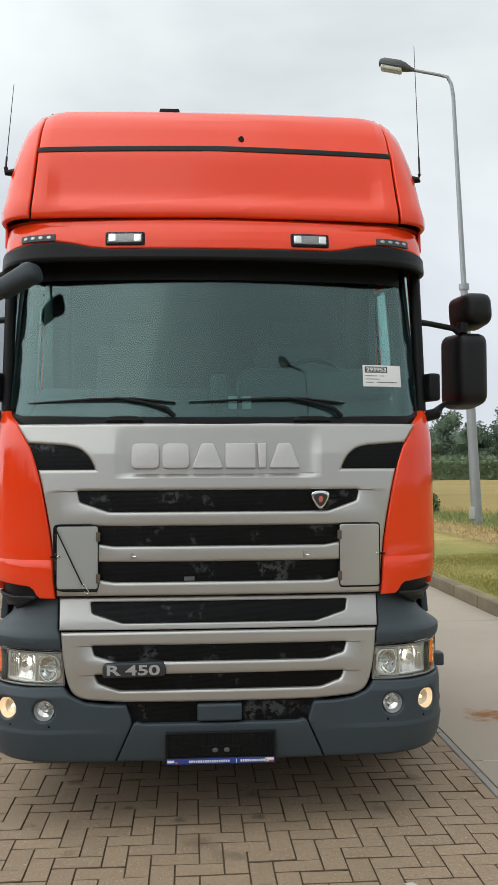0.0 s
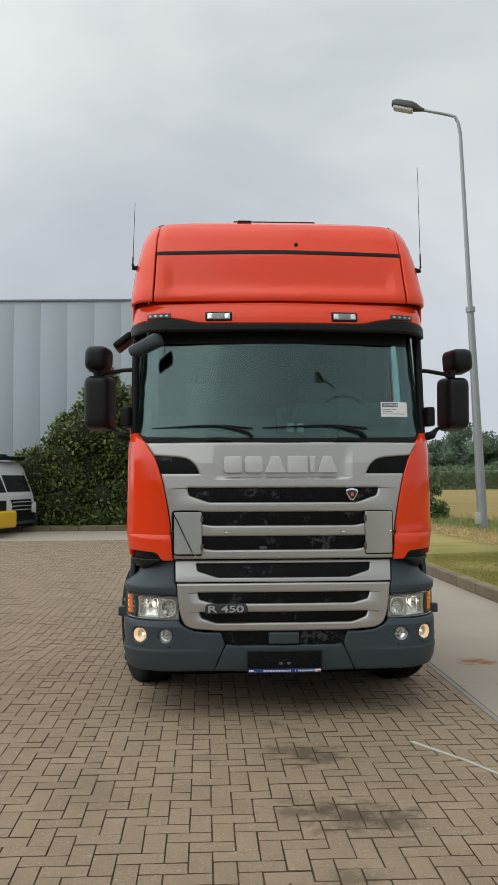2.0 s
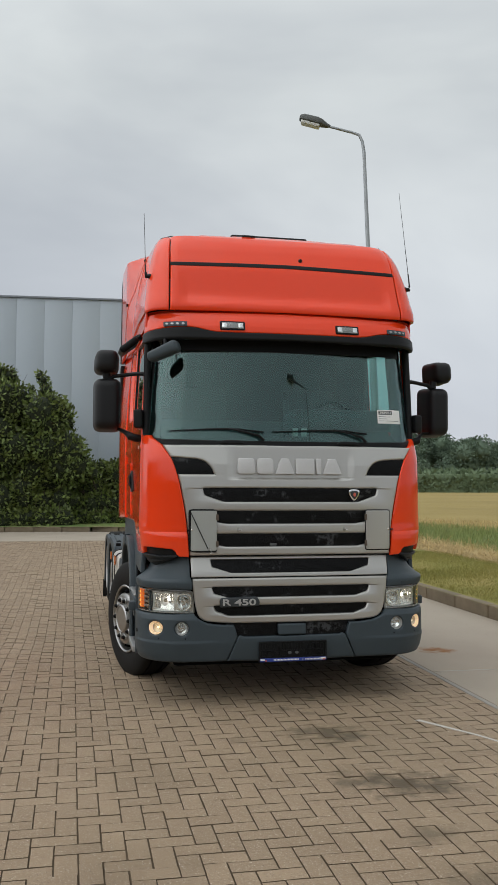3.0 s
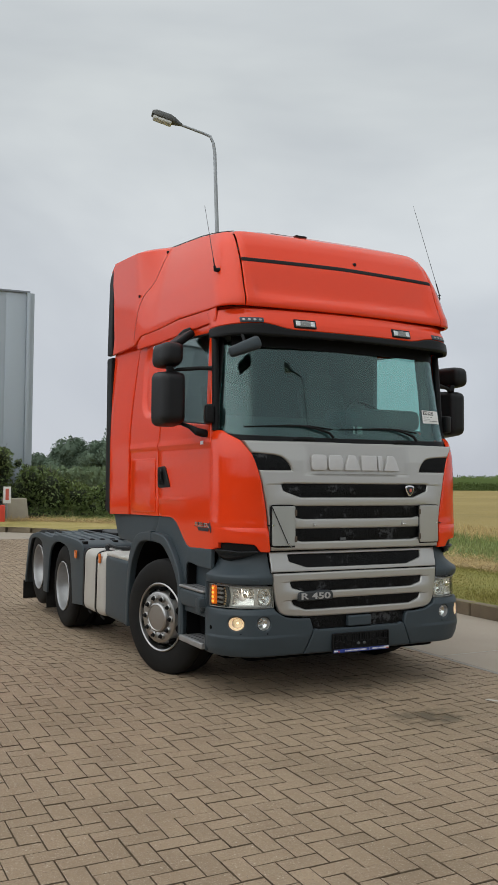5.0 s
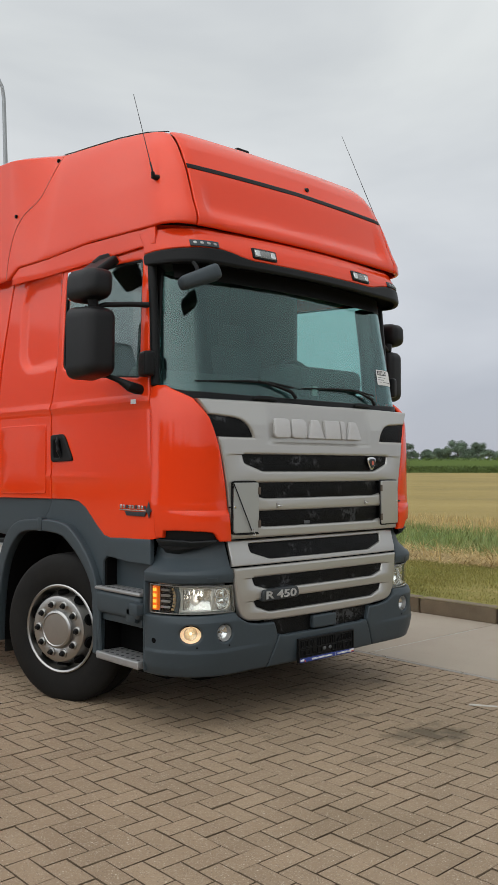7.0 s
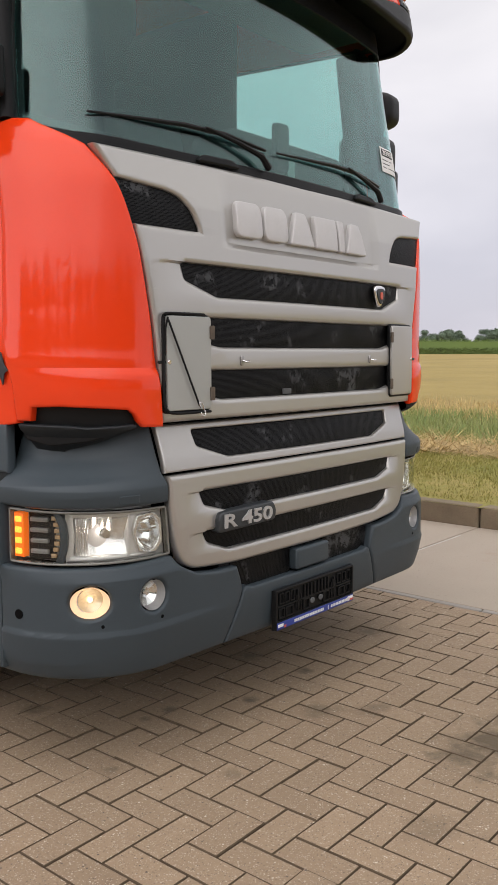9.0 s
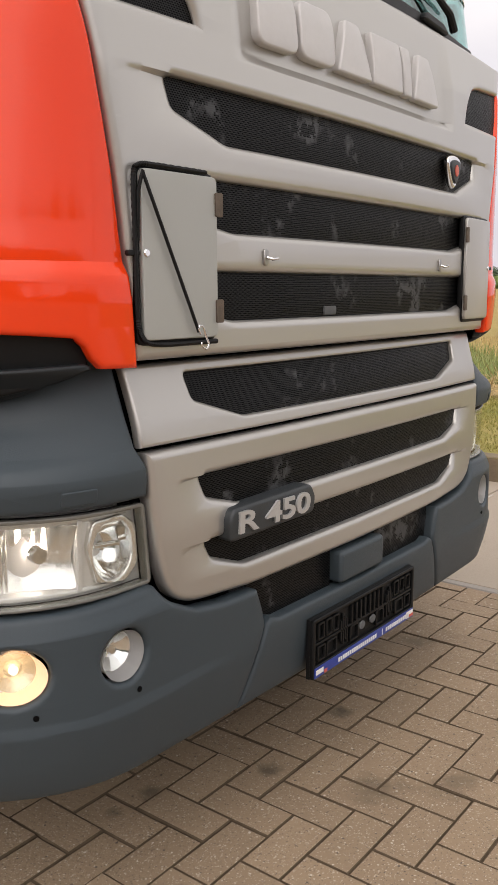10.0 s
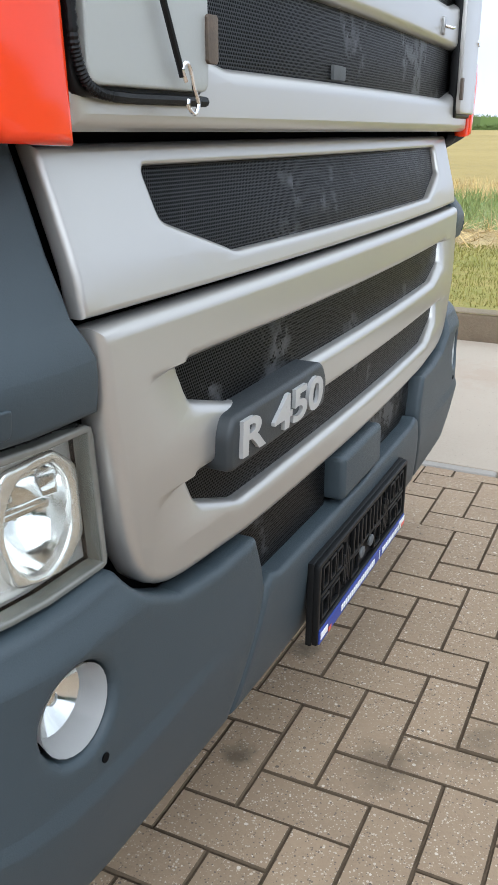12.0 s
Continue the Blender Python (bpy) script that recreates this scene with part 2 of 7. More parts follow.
def mesh_weave(name, pitch):
    """Black screen of staggered round holes, their shade painted near-black, clogged with grey dirt in patches."""
    m = pbr(name, (0.0095, 0.0098, 0.0103), 0.42, spec=0.22, var=0.5, scale=5, fine=260, bump=0.0, tint=(0.005, 0.0052, 0.0055))
    t = m.node_tree
    b = t.nodes["Principled BSDF"]
    src = b.inputs["Base Color"].links[0].from_socket

    def calc(kind, x, y=0.0, z=0.0):
        n = t.nodes.new("ShaderNodeMath")
        n.operation = kind
        for socket, value in zip(n.inputs, (x, y, z)):
            if isinstance(value, (int, float)):
                socket.default_value = value
            else:
                wire(t, value, socket)
        return n.outputs[0]

    co = t.nodes.new("ShaderNodeTexCoord")
    sep = t.nodes.new("ShaderNodeSeparateXYZ")
    wire(t, co.outputs["Object"], sep.inputs[0])
    zz = calc("MULTIPLY", sep.outputs["Z"], 1.0 / pitch)
    row = calc("FLOOR", zz)
    xx = calc("MULTIPLY_ADD", calc("FLOORED_MODULO", row, 2.0), 0.5, calc("MULTIPLY", sep.outputs["X"], 1.0 / pitch))
    dz, dx = calc("SUBTRACT", calc("FRACT", zz), 0.5), calc("SUBTRACT", calc("FRACT", xx), 0.5)
    far = calc("SQRT", calc("MULTIPLY_ADD", dx, dx, calc("MULTIPLY", dz, dz)))
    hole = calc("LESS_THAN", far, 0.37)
    cell = t.nodes.new("ShaderNodeCombineXYZ")
    wire(t, calc("MULTIPLY", calc("FLOOR", xx), pitch), cell.inputs[0])
    wire(t, calc("MULTIPLY", row, pitch), cell.inputs[2])
    masks = []
    for size, lo, hi in ((4.2, 0.558, 0.61), (30.0, 0.46, 0.50)):
        n = node(t, "ShaderNodeTexNoise", Scale=size, Detail=4.0, Roughness=0.62)
        wire(t, cell.outputs[0], n.inputs["Vector"])
        r = t.nodes.new("ShaderNodeMapRange")
        r.inputs["From Min"].default_value, r.inputs["From Max"].default_value = lo, hi
        wire(t, n.outputs["Fac"], r.inputs["Value"])
        masks.append(r.outputs["Result"])
    clogged = calc("MULTIPLY", masks[0], masks[1])
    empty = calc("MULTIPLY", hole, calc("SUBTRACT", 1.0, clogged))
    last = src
    # grey dirt first, then near-black as the shade in the open holes
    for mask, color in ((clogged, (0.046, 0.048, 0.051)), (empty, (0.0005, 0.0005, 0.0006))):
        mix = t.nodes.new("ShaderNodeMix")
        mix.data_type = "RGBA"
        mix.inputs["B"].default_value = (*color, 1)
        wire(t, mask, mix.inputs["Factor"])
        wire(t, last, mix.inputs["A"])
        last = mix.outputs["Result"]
    wire(t, last, b.inputs["Base Color"])
    spec = calc("MULTIPLY_ADD", empty, -0.20, 0.22)
    wire(t, spec, b.inputs["Specular IOR Level"])
    bp = node(t, "ShaderNodeBump", Strength=0.55, Distance=0.001)
    bp.invert = True
    wire(t, calc("SMOOTH_MIN", calc("ABSOLUTE", dz), 0.3, 0.1), bp.inputs["Height"])
    wire(t, bp.outputs["Normal"], b.inputs["Normal"])
    return m


MESH = mesh_weave("grille_screen", 0.0043)


def add_stains(m, stains, color, texture_scale=3.0):
    """Blots of a colour on a surface: centre, radius and strength of each."""
    t = m.node_tree
    b = t.nodes["Principled BSDF"]
    src = b.inputs["Base Color"].links[0].from_socket
    geo = t.nodes.new("ShaderNodeNewGeometry")
    wob = node(t, "ShaderNodeTexNoise", Scale=texture_scale, Detail=5.0, Roughness=0.65)
    wire(t, geo.outputs["Position"], wob.inputs["Vector"])
    for cx, cy, rad, amount in stains:
        dist = t.nodes.new("ShaderNodeVectorMath")
        dist.operation = "DISTANCE"
        dist.inputs[1].default_value = (cx, cy, 0)
        wire(t, geo.outputs["Position"], dist.inputs[0])
        off = t.nodes.new("ShaderNodeMath")
        off.operation = "MULTIPLY_ADD"
        off.inputs[1].default_value = rad * 3.2
        wire(t, wob.outputs["Fac"], off.inputs[0])
        wire(t, dist.outputs["Value"], off.inputs[2])
        r = t.nodes.new("ShaderNodeMapRange")
        r.inputs["From Min"].default_value, r.inputs["From Max"].default_value = rad * 1.80, rad * 2.65
        r.inputs["To Min"].default_value, r.inputs["To Max"].default_value = amount, 0.0
        wire(t, off.outputs[0], r.inputs["Value"])
        mix = t.nodes.new("ShaderNodeMix")
        mix.data_type = "RGBA"
        mix.inputs["B"].default_value = (*color, 1)
        wire(t, r.outputs["Result"], mix.inputs["Factor"])
        wire(t, src, mix.inputs["A"])
        src = mix.outputs["Result"]
    wire(t, src, b.inputs["Base Color"])


def add_specks(m, scale, share, radius, color):
    """Small hard specks of aggregate."""
    t = m.node_tree
    b = t.nodes["Principled BSDF"]
    src = b.inputs["Base Color"].links[0].from_socket
    geo = t.nodes.new("ShaderNodeNewGeometry")
    vor = node(t, "ShaderNodeTexVoronoi", Scale=scale)
    wire(t, geo.outputs["Position"], vor.inputs["Vector"])
    near = t.nodes.new("ShaderNodeMath")
    near.operation = "LESS_THAN"
    wire(t, vor.outputs["Distance"], near.inputs[0])
    sep = t.nodes.new("ShaderNodeSeparateColor")
    wire(t, vor.outputs["Color"], sep.inputs[0])
    size = t.nodes.new("ShaderNodeMath")
    size.operation = "MULTIPLY"
    size.inputs[1].default_value = radius * 1.5
    wire(t, sep.outputs[1], size.inputs[0])
    wire(t, size.outputs[0], near.inputs[1])
    some = t.nodes.new("ShaderNodeMath")
    some.operation = "LESS_THAN"
    some.inputs[1].default_value = share
    wire(t, sep.outputs[0], some.inputs[0])
    both_ = t.nodes.new("ShaderNodeMath")
    both_.operation = "MULTIPLY"
    wire(t, near.outputs[0], both_.inputs[0])
    wire(t, some.outputs[0], both_.inputs[1])
    mix = t.nodes.new("ShaderNodeMix")
    mix.data_type = "RGBA"
    mix.inputs["B"].default_value = (*color, 1)
    wire(t, both_.outputs[0], mix.inputs["Factor"])
    wire(t, src, mix.inputs["A"])
    wire(t, mix.outputs["Result"], b.inputs["Base Color"])


add_specks(SILVER, 11.0, 0.07, 0.045, (0.72, 0.70, 0.67))
add_specks(SILVER, 13.0, 0.05, 0.04, (0.06, 0.055, 0.05))
add_specks(GREY, 9.0, 0.06, 0.06, (0.014, 0.015, 0.017))
add_specks(GREY, 19.0, 0.04, 0.03, (0.12, 0.12, 0.118))


# ---- building blocks ----
def part(name, bm, material, parent=None, label="", angle=38.0):
    """Link a bmesh as one mesh object under a thing or under a part."""
    bmesh.ops.recalc_face_normals(bm, faces=bm.faces)
    me = bpy.data.meshes.new(name)
    bm.to_mesh(me)
    bm.free()
    me.materials.append(material)
    me.shade_smooth()
    me.set_sharp_from_angle(angle=radians(angle))
    ob = new(name, me)
    ob.parent = parent
    if label:
        ob["label"] = label
    return ob


def thing(name, label, category, group="", at=None):
    ob = tagged(new(name), label, category, group)
    if at is not None:
        ob.matrix_basis = at
    return ob


def merged(*bms):
    out = bms[0]
    for b in bms[1:]:
        me = bpy.data.meshes.new("tmp")
        b.to_mesh(me)
        b.free()
        out.from_mesh(me)
        bpy.data.meshes.remove(me)
    return out


def lerp(table, z):
    if not isinstance(table, (list, tuple)):
        return table
    for (a, va), (b, vb) in zip(table, table[1:]):
        if z <= b:
            k = max(0.0, (z - a) / (b - a))
            return va + (vb - va) * k
    return table[-1][1]


def soft(points, steps=4, closed=True):
    """A smooth outline through the points."""
    n, out = len(points), []
    for i in range(n if closed else n - 1):
        p = [Vector((*(points[(i + k) % n] if closed else points[min(max(i + k, 0), n - 1)]), 0)) for k in (-1, 0, 1, 2)]
        for s in range(steps):
            t = s / steps
            q = 0.5 * (2 * p[1] + (p[2] - p[0]) * t + (2 * p[0] - 5 * p[1] + 4 * p[2] - p[3]) * t * t + (3 * p[1] - p[0] - 3 * p[2] + p[3]) * t**3)
            out.append((q.x, q.y))
    return out if closed else out + [tuple(points[-1])]


def rounded(points, r, steps=4):
    """A polygon with its corners rounded."""
    out, n = [], len(points)
    for i in range(n):
        a, b, c = (Vector(points[(i + k) % n]) for k in (-1, 0, 1))
        da, dc = (a - b), (c - b)
        k = min(r, da.length * 0.45, dc.length * 0.45)
        p, q = b + da.normalized() * k, b + dc.normalized() * k
        for s in range(steps + 1):
            t = s / steps
            out.append(tuple((1 - t) ** 2 * p + 2 * t * (1 - t) * b + t * t * q))
    return out


def ring(cx, cy, rx, ry=None, n=20):
    ry = ry or rx
    return [(cx + rx * math.cos(2 * math.pi * i / n), cy + ry * math.sin(2 * math.pi * i / n)) for i in range(n)]


def slab(outline, holes=(), thick=0.02, bevel=0.004, res=2):
    """A flat plate in its own x-y plane with rounded edges; z is the thickness, the front at z = 0."""
    cu = bpy.data.curves.new("tmp", "CURVE")
    cu.dimensions, cu.fill_mode = "2D", "BOTH"
    cu.extrude, cu.bevel_depth, cu.bevel_resolution, cu.offset = max(thick / 2 - bevel, 0), bevel, res, -bevel
    for loop in (outline, *holes):
        sp = cu.splines.new("POLY")
        sp.points.add(len(loop) - 1)
        for p, (x, y) in zip(sp.points, loop):
            p.co = (x, y, 0, 1)
        sp.use_cyclic_u = True
    ob = bpy.data.objects.new("tmp", cu)
    me = bpy.data.meshes.new_from_object(ob)
    bm = bmesh.new()
    bm.from_mesh(me)
    bpy.data.objects.remove(ob)
    bpy.data.curves.remove(cu)
    bpy.data.meshes.remove(me)
    bmesh.ops.remove_doubles(bm, verts=bm.verts, dist=1e-5)
    bmesh.ops.translate(bm, verts=bm.verts, vec=(0, 0, -thick / 2))
    return bm


def cut(bm, axis, values):
    no = Vector((1, 0, 0)) if axis == 0 else Vector((0, 1, 0))
    for v in values:
        bmesh.ops.bisect_plane(bm, geom=bm.verts[:] + bm.edges[:] + bm.faces[:], plane_co=no * v, plane_no=no)


def steps(a, b, d):
    n = max(1, round((b - a) / d))
    return [a + (b - a) * i / n for i in range(1, n)]


def bent(outline, warp, holes=(), thick=0.02, bevel=0.004, du=0.1, dv=0.1, out=0.0, res=2, extra_u=(), extra_v=()):
    """A plate laid on a curved surface: warp(u, v, d) gives the place d outside the surface."""
    bm = slab(outline, holes, thick, bevel, res)
    us, vs = [p[0] for p in outline], [p[1] for p in outline]
    if du:
        cut(bm, 0, [*steps(min(us), max(us), du), *extra_u])
    if dv:
        cut(bm, 1, [*steps(min(vs), max(vs), dv), *extra_v])
    for v in bm.verts:
        v.co = warp(v.co.x, v.co.y, v.co.z + out)
    return bm


class Wrap:
    """A cab-like skin: a bowed front, rounded corners and straight sides, all depending on height."""

    def __init__(self, wide, front, radius, bow=0.0, lift=None):
        self.wide, self.front, self.radius, self.bow, self.lift = wide, front, radius, bow, lift

    def size(self, z):
        w, f, r = lerp(self.wide, z), lerp(self.front, z), lerp(self.radius, z)
        return w, f, r, w - r

    def __call__(self, u, z, d=0.0):
        w, f, r, a = self.size(z)
        q, sg = abs(u), -1.0 if u < 0 else 1.0
        if q <= a:
            n = Vector((2 * self.bow * q, -1)).normalized()
            x, y = q, f + self.bow * q * q
        else:
            th = (q - a) / r
            ya = f + self.bow * a * a
            if th < math.pi / 2:
                n = Vector((math.sin(th), -math.cos(th)))
                x, y = a + r * math.sin(th), ya + r * (1 - math.cos(th))
            else:
                n = Vector((1, 0))
                x, y = w, ya + r + (q - a - r * math.pi / 2)
        p = Vector((sg * (x + d * n.x), y + d * n.y, z))
        if self.lift:
            p.z += self.lift(p)
        return p

    def ux(self, x, z):
        w, f, r, a = self.size(z)
        q = abs(x)
        if q > a:
            q = a + r * math.asin(min(1.0, (q - a) / r))
        return math.copysign(q, x)

    def uy(self, y, z, sg=1):
        w, f, r, a = self.size(z)
        s = y - f - self.bow * a * a
        return sg * (a + (r * math.acos(max(-1, 1 - s / r)) if s < r else r * math.pi / 2 + s - r))

    def outline(self, points, sg=1):
        """Points ('x', x, z) on the front or ('y', y, z) on the side."""
        return [(sg * (self.ux(p[1], p[2]) if p[0] == "x" else self.uy(p[1], p[2])), p[2]) for p in points]


def box(cx, cy, cz, sx, sy, sz, bevel=0.0, seg=2, m=None):
    bm = bmesh.new()
    bmesh.ops.create_cube(bm, size=1.0)
    bmesh.ops.scale(bm, vec=(sx, sy, sz), verts=bm.verts)
    if bevel:
        bmesh.ops.bevel(bm, geom=bm.edges[:], offset=bevel, segments=seg, profile=0.6, affect="EDGES")
    if m is not None:
        bmesh.ops.transform(bm, matrix=m, verts=bm.verts)
    bmesh.ops.translate(bm, vec=(cx, cy, cz), verts=bm.verts)
    return bm


def tube(points, radius, n=8, closed_ends=True):
    """A round bar along points; radius may be one number or one for each point."""
    pts = [Vector(p) for p in points]
    rad = radius if isinstance(radius, (list, tuple)) else [radius] * len(pts)
    bm, rings = bmesh.new(), []
    ref = Vector((0, 0, 1))
    for i, p in enumerate(pts):
        d = (pts[min(i + 1, len(pts) - 1)] - pts[max(i - 1, 0)]).normalized()
        if abs(d.dot(ref)) > 0.95:
            ref = Vector((1, 0, 0)) if abs(d.x) < 0.9 else Vector((0, 1, 0))
        s = d.cross(ref).normalized()
        w = s.cross(d)
        rings.append([bm.verts.new(p + rad[i] * (math.cos(2 * math.pi * k / n) * s + math.sin(2 * math.pi * k / n) * w)) for k in range(n)])
    for a, b in zip(rings, rings[1:]):
        for k in range(n):
            bm.faces.new((a[k], a[(k + 1) % n], b[(k + 1) % n], b[k]))
    if closed_ends:
        bm.faces.new(rings[0])
        bm.faces.new(rings[-1])
    return bm


def lathe(profile, n=40, m=None):
    """Turn (radius, along x) round the x axis."""
    bm, rings = bmesh.new(), []
    for r, h in profile:
        rings.append([bm.verts.new((h, r * math.cos(2 * math.pi * k / n), r * math.sin(2 * math.pi * k / n))) for k in range(n)] if r > 1e-4 else [bm.verts.new((h, 0, 0))])
    for a, b in zip(rings, rings[1:]):
        for k in range(n):
            j = (k + 1) % n
            if len(a) == 1 and len(b) > 1:
                bm.faces.new((a[0], b[j], b[k]))
            elif len(b) == 1 and len(a) > 1:
                bm.faces.new((a[k], a[j], b[0]))
            elif len(a) > 1:
                bm.faces.new((a[k], a[j], b[j], b[k]))
    if m is not None:
        bmesh.ops.transform(bm, matrix=m, verts=bm.verts)
    return bm


def extruded(outline, place, thick, bevel=0.004, res=2):
    """A flat plate placed by place(u, v, d)."""
    bm = slab(outline, (), thick, bevel, res)
    for v in bm.verts:
        v.co = place(v.co.x, v.co.y, v.co.z)
    return bm


def lettering(text, height, depth=0.004):
    """Raised built-in-font lettering in the x-y plane, its lower left corner at the origin; returns the bmesh and its width."""
    cu = bpy.data.curves.new("tmp", "FONT")
    cu.body, cu.size, cu.extrude, cu.bevel_depth, cu.offset = text, 1.0, 0.0, 0.0, 0.022
    ob = bpy.data.objects.new("tmp", cu)
    me = bpy.data.meshes.new_from_object(ob)
    bm = bmesh.new()
    bm.from_mesh(me)
    bpy.data.objects.remove(ob)
    bpy.data.curves.remove(cu)
    bpy.data.meshes.remove(me)
    bmesh.ops.remove_doubles(bm, verts=bm.verts, dist=1e-5)
    solid = bmesh.ops.extrude_face_region(bm, geom=bm.faces[:])
    bmesh.ops.translate(bm, vec=(0, 0, 1), verts=[g for g in solid["geom"] if isinstance(g, bmesh.types.BMVert)])
    lo = Vector((min(v.co.x for v in bm.verts), min(v.co.y for v in bm.verts), 0))
    hi = max(v.co.y for v in bm.verts)
    k = height / (hi - lo.y)
    for v in bm.verts:
        v.co = Vector(((v.co.x - lo.x) * k, (v.co.y - lo.y) * k, v.co.z * depth))
    return bm, max(v.co.x for v in bm.verts)


# ---- the tractor unit ----
truck = thing("tractor_truck", "orange-red tractor truck with silver grille parked on brick paving", "truck")

# the skins on which the front of the cab lies
GRILLE = Wrap(1.6, [(0.66, 0.052), (0.85, 0.045), (1.03, 0.05), (1.24, 0.052), (1.75, 0.058), (1.95, 0.075), (2.12, 0.115)], 0.3, 0.035)
MIDDLE = Wrap(1.6, [(1.03, 0.060), (1.08, 0.068), (1.22, 0.110)], 0.3, 0.035)
BUMPER = Wrap([(0.34, 1.21), (0.42, 1.243), (0.52, 1.25), (0.78, 1.25)], [(0.34, 0.084), (0.37, 0.062), (0.44, 0.050), (0.505, 0.043), (0.53, 0.0425), (0.56, 0.043), (0.70, 0.045), (0.73, 0.06), (0.78, 0.075)], 0.38, 0.02)
LAMPS = Wrap(1.24, 0.075, 0.37, 0.02)
CORNER = Wrap([(1.18, 1.20), (1.30, 1.222), (1.36, 1.228), (1.42, 1.238), (1.6, 1.232), (2.05, 1.228), (2.17, 1.215), (2.24, 1.19)], [(1.18, 0.044), (1.33, 0.042), (1.375, 0.047), (1.40, 0.060), (1.46, 0.064), (1.8, 0.064), (2.0, 0.074), (2.12, 0.102), (2.24, 0.16)], 0.36, 0.035)
FLARE = Wrap([(0.92, 1.235), (0.985, 1.248), (1.01, 1.246), (1.04, 1.20), (1.09, 1.14), (1.25, 1.10)], [(0.92, 0.068), (0.985, 0.060), (1.01, 0.064), (1.04, 0.080), (1.09, 0.096), (1.20, 0.124), (1.25, 0.140)], 0.36, 0.02)
SCREEN = Wrap([(2.08, 1.175), (3.0, 1.125)], [(2.08, 0.120), (3.0, 0.276)], 0.30, 0.10)
VISOR = Wrap([(2.9, 1.20), (3.2, 1.195)], [(2.9, 0.14), (3.0, 0.112), (3.10, 0.132), (3.16, 0.155), (3.2, 0.185)], 0.34, 0.075)


def raise_roof(p):
    return max(0.0, min(1.0, (p.z - 3.2) / 0.75)) * (0.19 * max(0.0, (p.y - 0.75) / 2.3) + 0.03 * max(0.0, min(1.0, (p.y - 0.5) / 0.6)))


ROOF0 = Wrap([(3.15, 1.205), (3.3, 1.203), (3.55, 1.175), (3.75, 1.135), (3.86, 1.10), (3.93, 1.06), (3.97, 1.01), (4.0, 0.93)],
            [(3.15, 0.185), (3.23, 0.19), (3.27, 0.182), (3.33, 0.20), (3.37, 0.225), (3.65, 0.325), (3.80, 0.40), (3.88, 0.455), (3.94, 0.53), (3.98, 0.63), (4.0, 0.75)],
            [(3.15, 0.20), (4.0, 0.24)], 0.04)


class RoofSkin:
    """The high roof, widening to straight deflectors at the rear and rising backwards."""
    ux, uy = ROOF0.ux, ROOF0.uy

    def __call__(self, u, z, d=0.0):
        p = ROOF0(u, z, d)
        k = max(0.0, min(1.0, (p.y - 1.75) / 0.6))
        k = k * k * (3 - 2 * k)
        p.x += math.copysign(k * max(0.0, 1.25 - lerp(ROOF0.wide, z)) * 0.95 * min(1.0, abs(p.x) / 0.9), p.x)
        p.z += raise_roof(p) + (0.010 + 0.02 * max(0.0, min(1.0, p.y - 0.6))) * max(0.0, min(1.0, (z - 3.70) / 0.22))
        return p


ROOF = RoofSkin()


def both(points):
    """A right half outline, from the middle top clockwise, completed to the left."""
    return points + [(-x, z) for x, z in reversed(points) if abs(x) > 1e-6]


# upper grille with its slots
edge = soft([(1.068, 2.108), (0.99, 1.985), (0.943, 1.85), (0.914, 1.73), (0.870, 1.48), (0.848, 1.212)], 3, closed=False)
half = [(0, 2.118)] + [edge[0], (1.004, 2.008)] + soft([(0.80, 1.993), (0.735, 1.976), (0.688, 1.938), (0.662, 1.895), (0.652, 1.868)], 3, False) + [(0.947, 1.868)] + [p for p in edge if p[1] < 1.85] + [(0, 1.212)]


def slot(x_top, z_top, x_mid, z_mid, x_low, z_low):
    return rounded([(-x_low, z_low), (x_low, z_low), (x_mid, z_mid), (x_top, z_top), (-x_top, z_top), (-x_mid, z_mid)], 0.012, 3)


upper_slots = [slot(0.742, 1.757, 0.73, 1.70, 0.575, 1.646), slot(0.80, 1.572, 0.79, 1.51, 0.555, 1.468), slot(0.80, 1.386, 0.79, 1.325, 0.555, 1.282)]


def recessed(u, z, d):
    """The grille skin with the sunk field behind the letters and the hollows beside the slots."""
    k = min(1.0, max(0.0, (0.535 - abs(u) - (2.06 - z) * 0.06) / 0.03)) * min(1.0, max(0.0, (z - 1.822) / 0.022)) * min(1.0, max(0.0, (2.095 - z) / 0.14))
    h = min(1.0, max(0.0, (1.759 - z) / 0.008)) * max(0.0, 1 - max(0.0, 1.759 - z) / 0.12) * min(1.0, max(0.0, (0.868 - abs(u)) / 0.12))
    return GRILLE(u, z, d - 0.021 * k - 0.016 * h)


part("grille_panel", bent(both(half), recessed, upper_slots, 0.055, 0.016, 0.085, 0.05, res=3, extra_u=(-0.86, -0.82, -0.78, -0.535, -0.505, 0.505, 0.535, 0.78, 0.82, 0.86), extra_v=(1.66, 1.70, 1.751, 1.759, 1.822, 1.844, 2.045, 2.075)), SILVER, truck, "champagne silver upper grille panel with wide slots")
for s in upper_slots:
    zs = [p[1] for p in s]
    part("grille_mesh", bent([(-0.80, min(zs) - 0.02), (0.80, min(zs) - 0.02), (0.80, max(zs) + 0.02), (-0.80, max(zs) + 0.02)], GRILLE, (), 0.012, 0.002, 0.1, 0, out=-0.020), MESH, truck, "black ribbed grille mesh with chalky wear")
for s in (-1, 1):
    vent = [(s * x, z) for x, z in [(1.02, 2.03), (0.70, 2.01), (0.625, 1.93), (0.62, 1.85), (0.97, 1.85)]]
    part("side_vent", bent(vent, GRILLE, (), 0.012, 0.002, 0.1, 0.05, out=-0.016), MESH, truck, "black mesh air inlet")
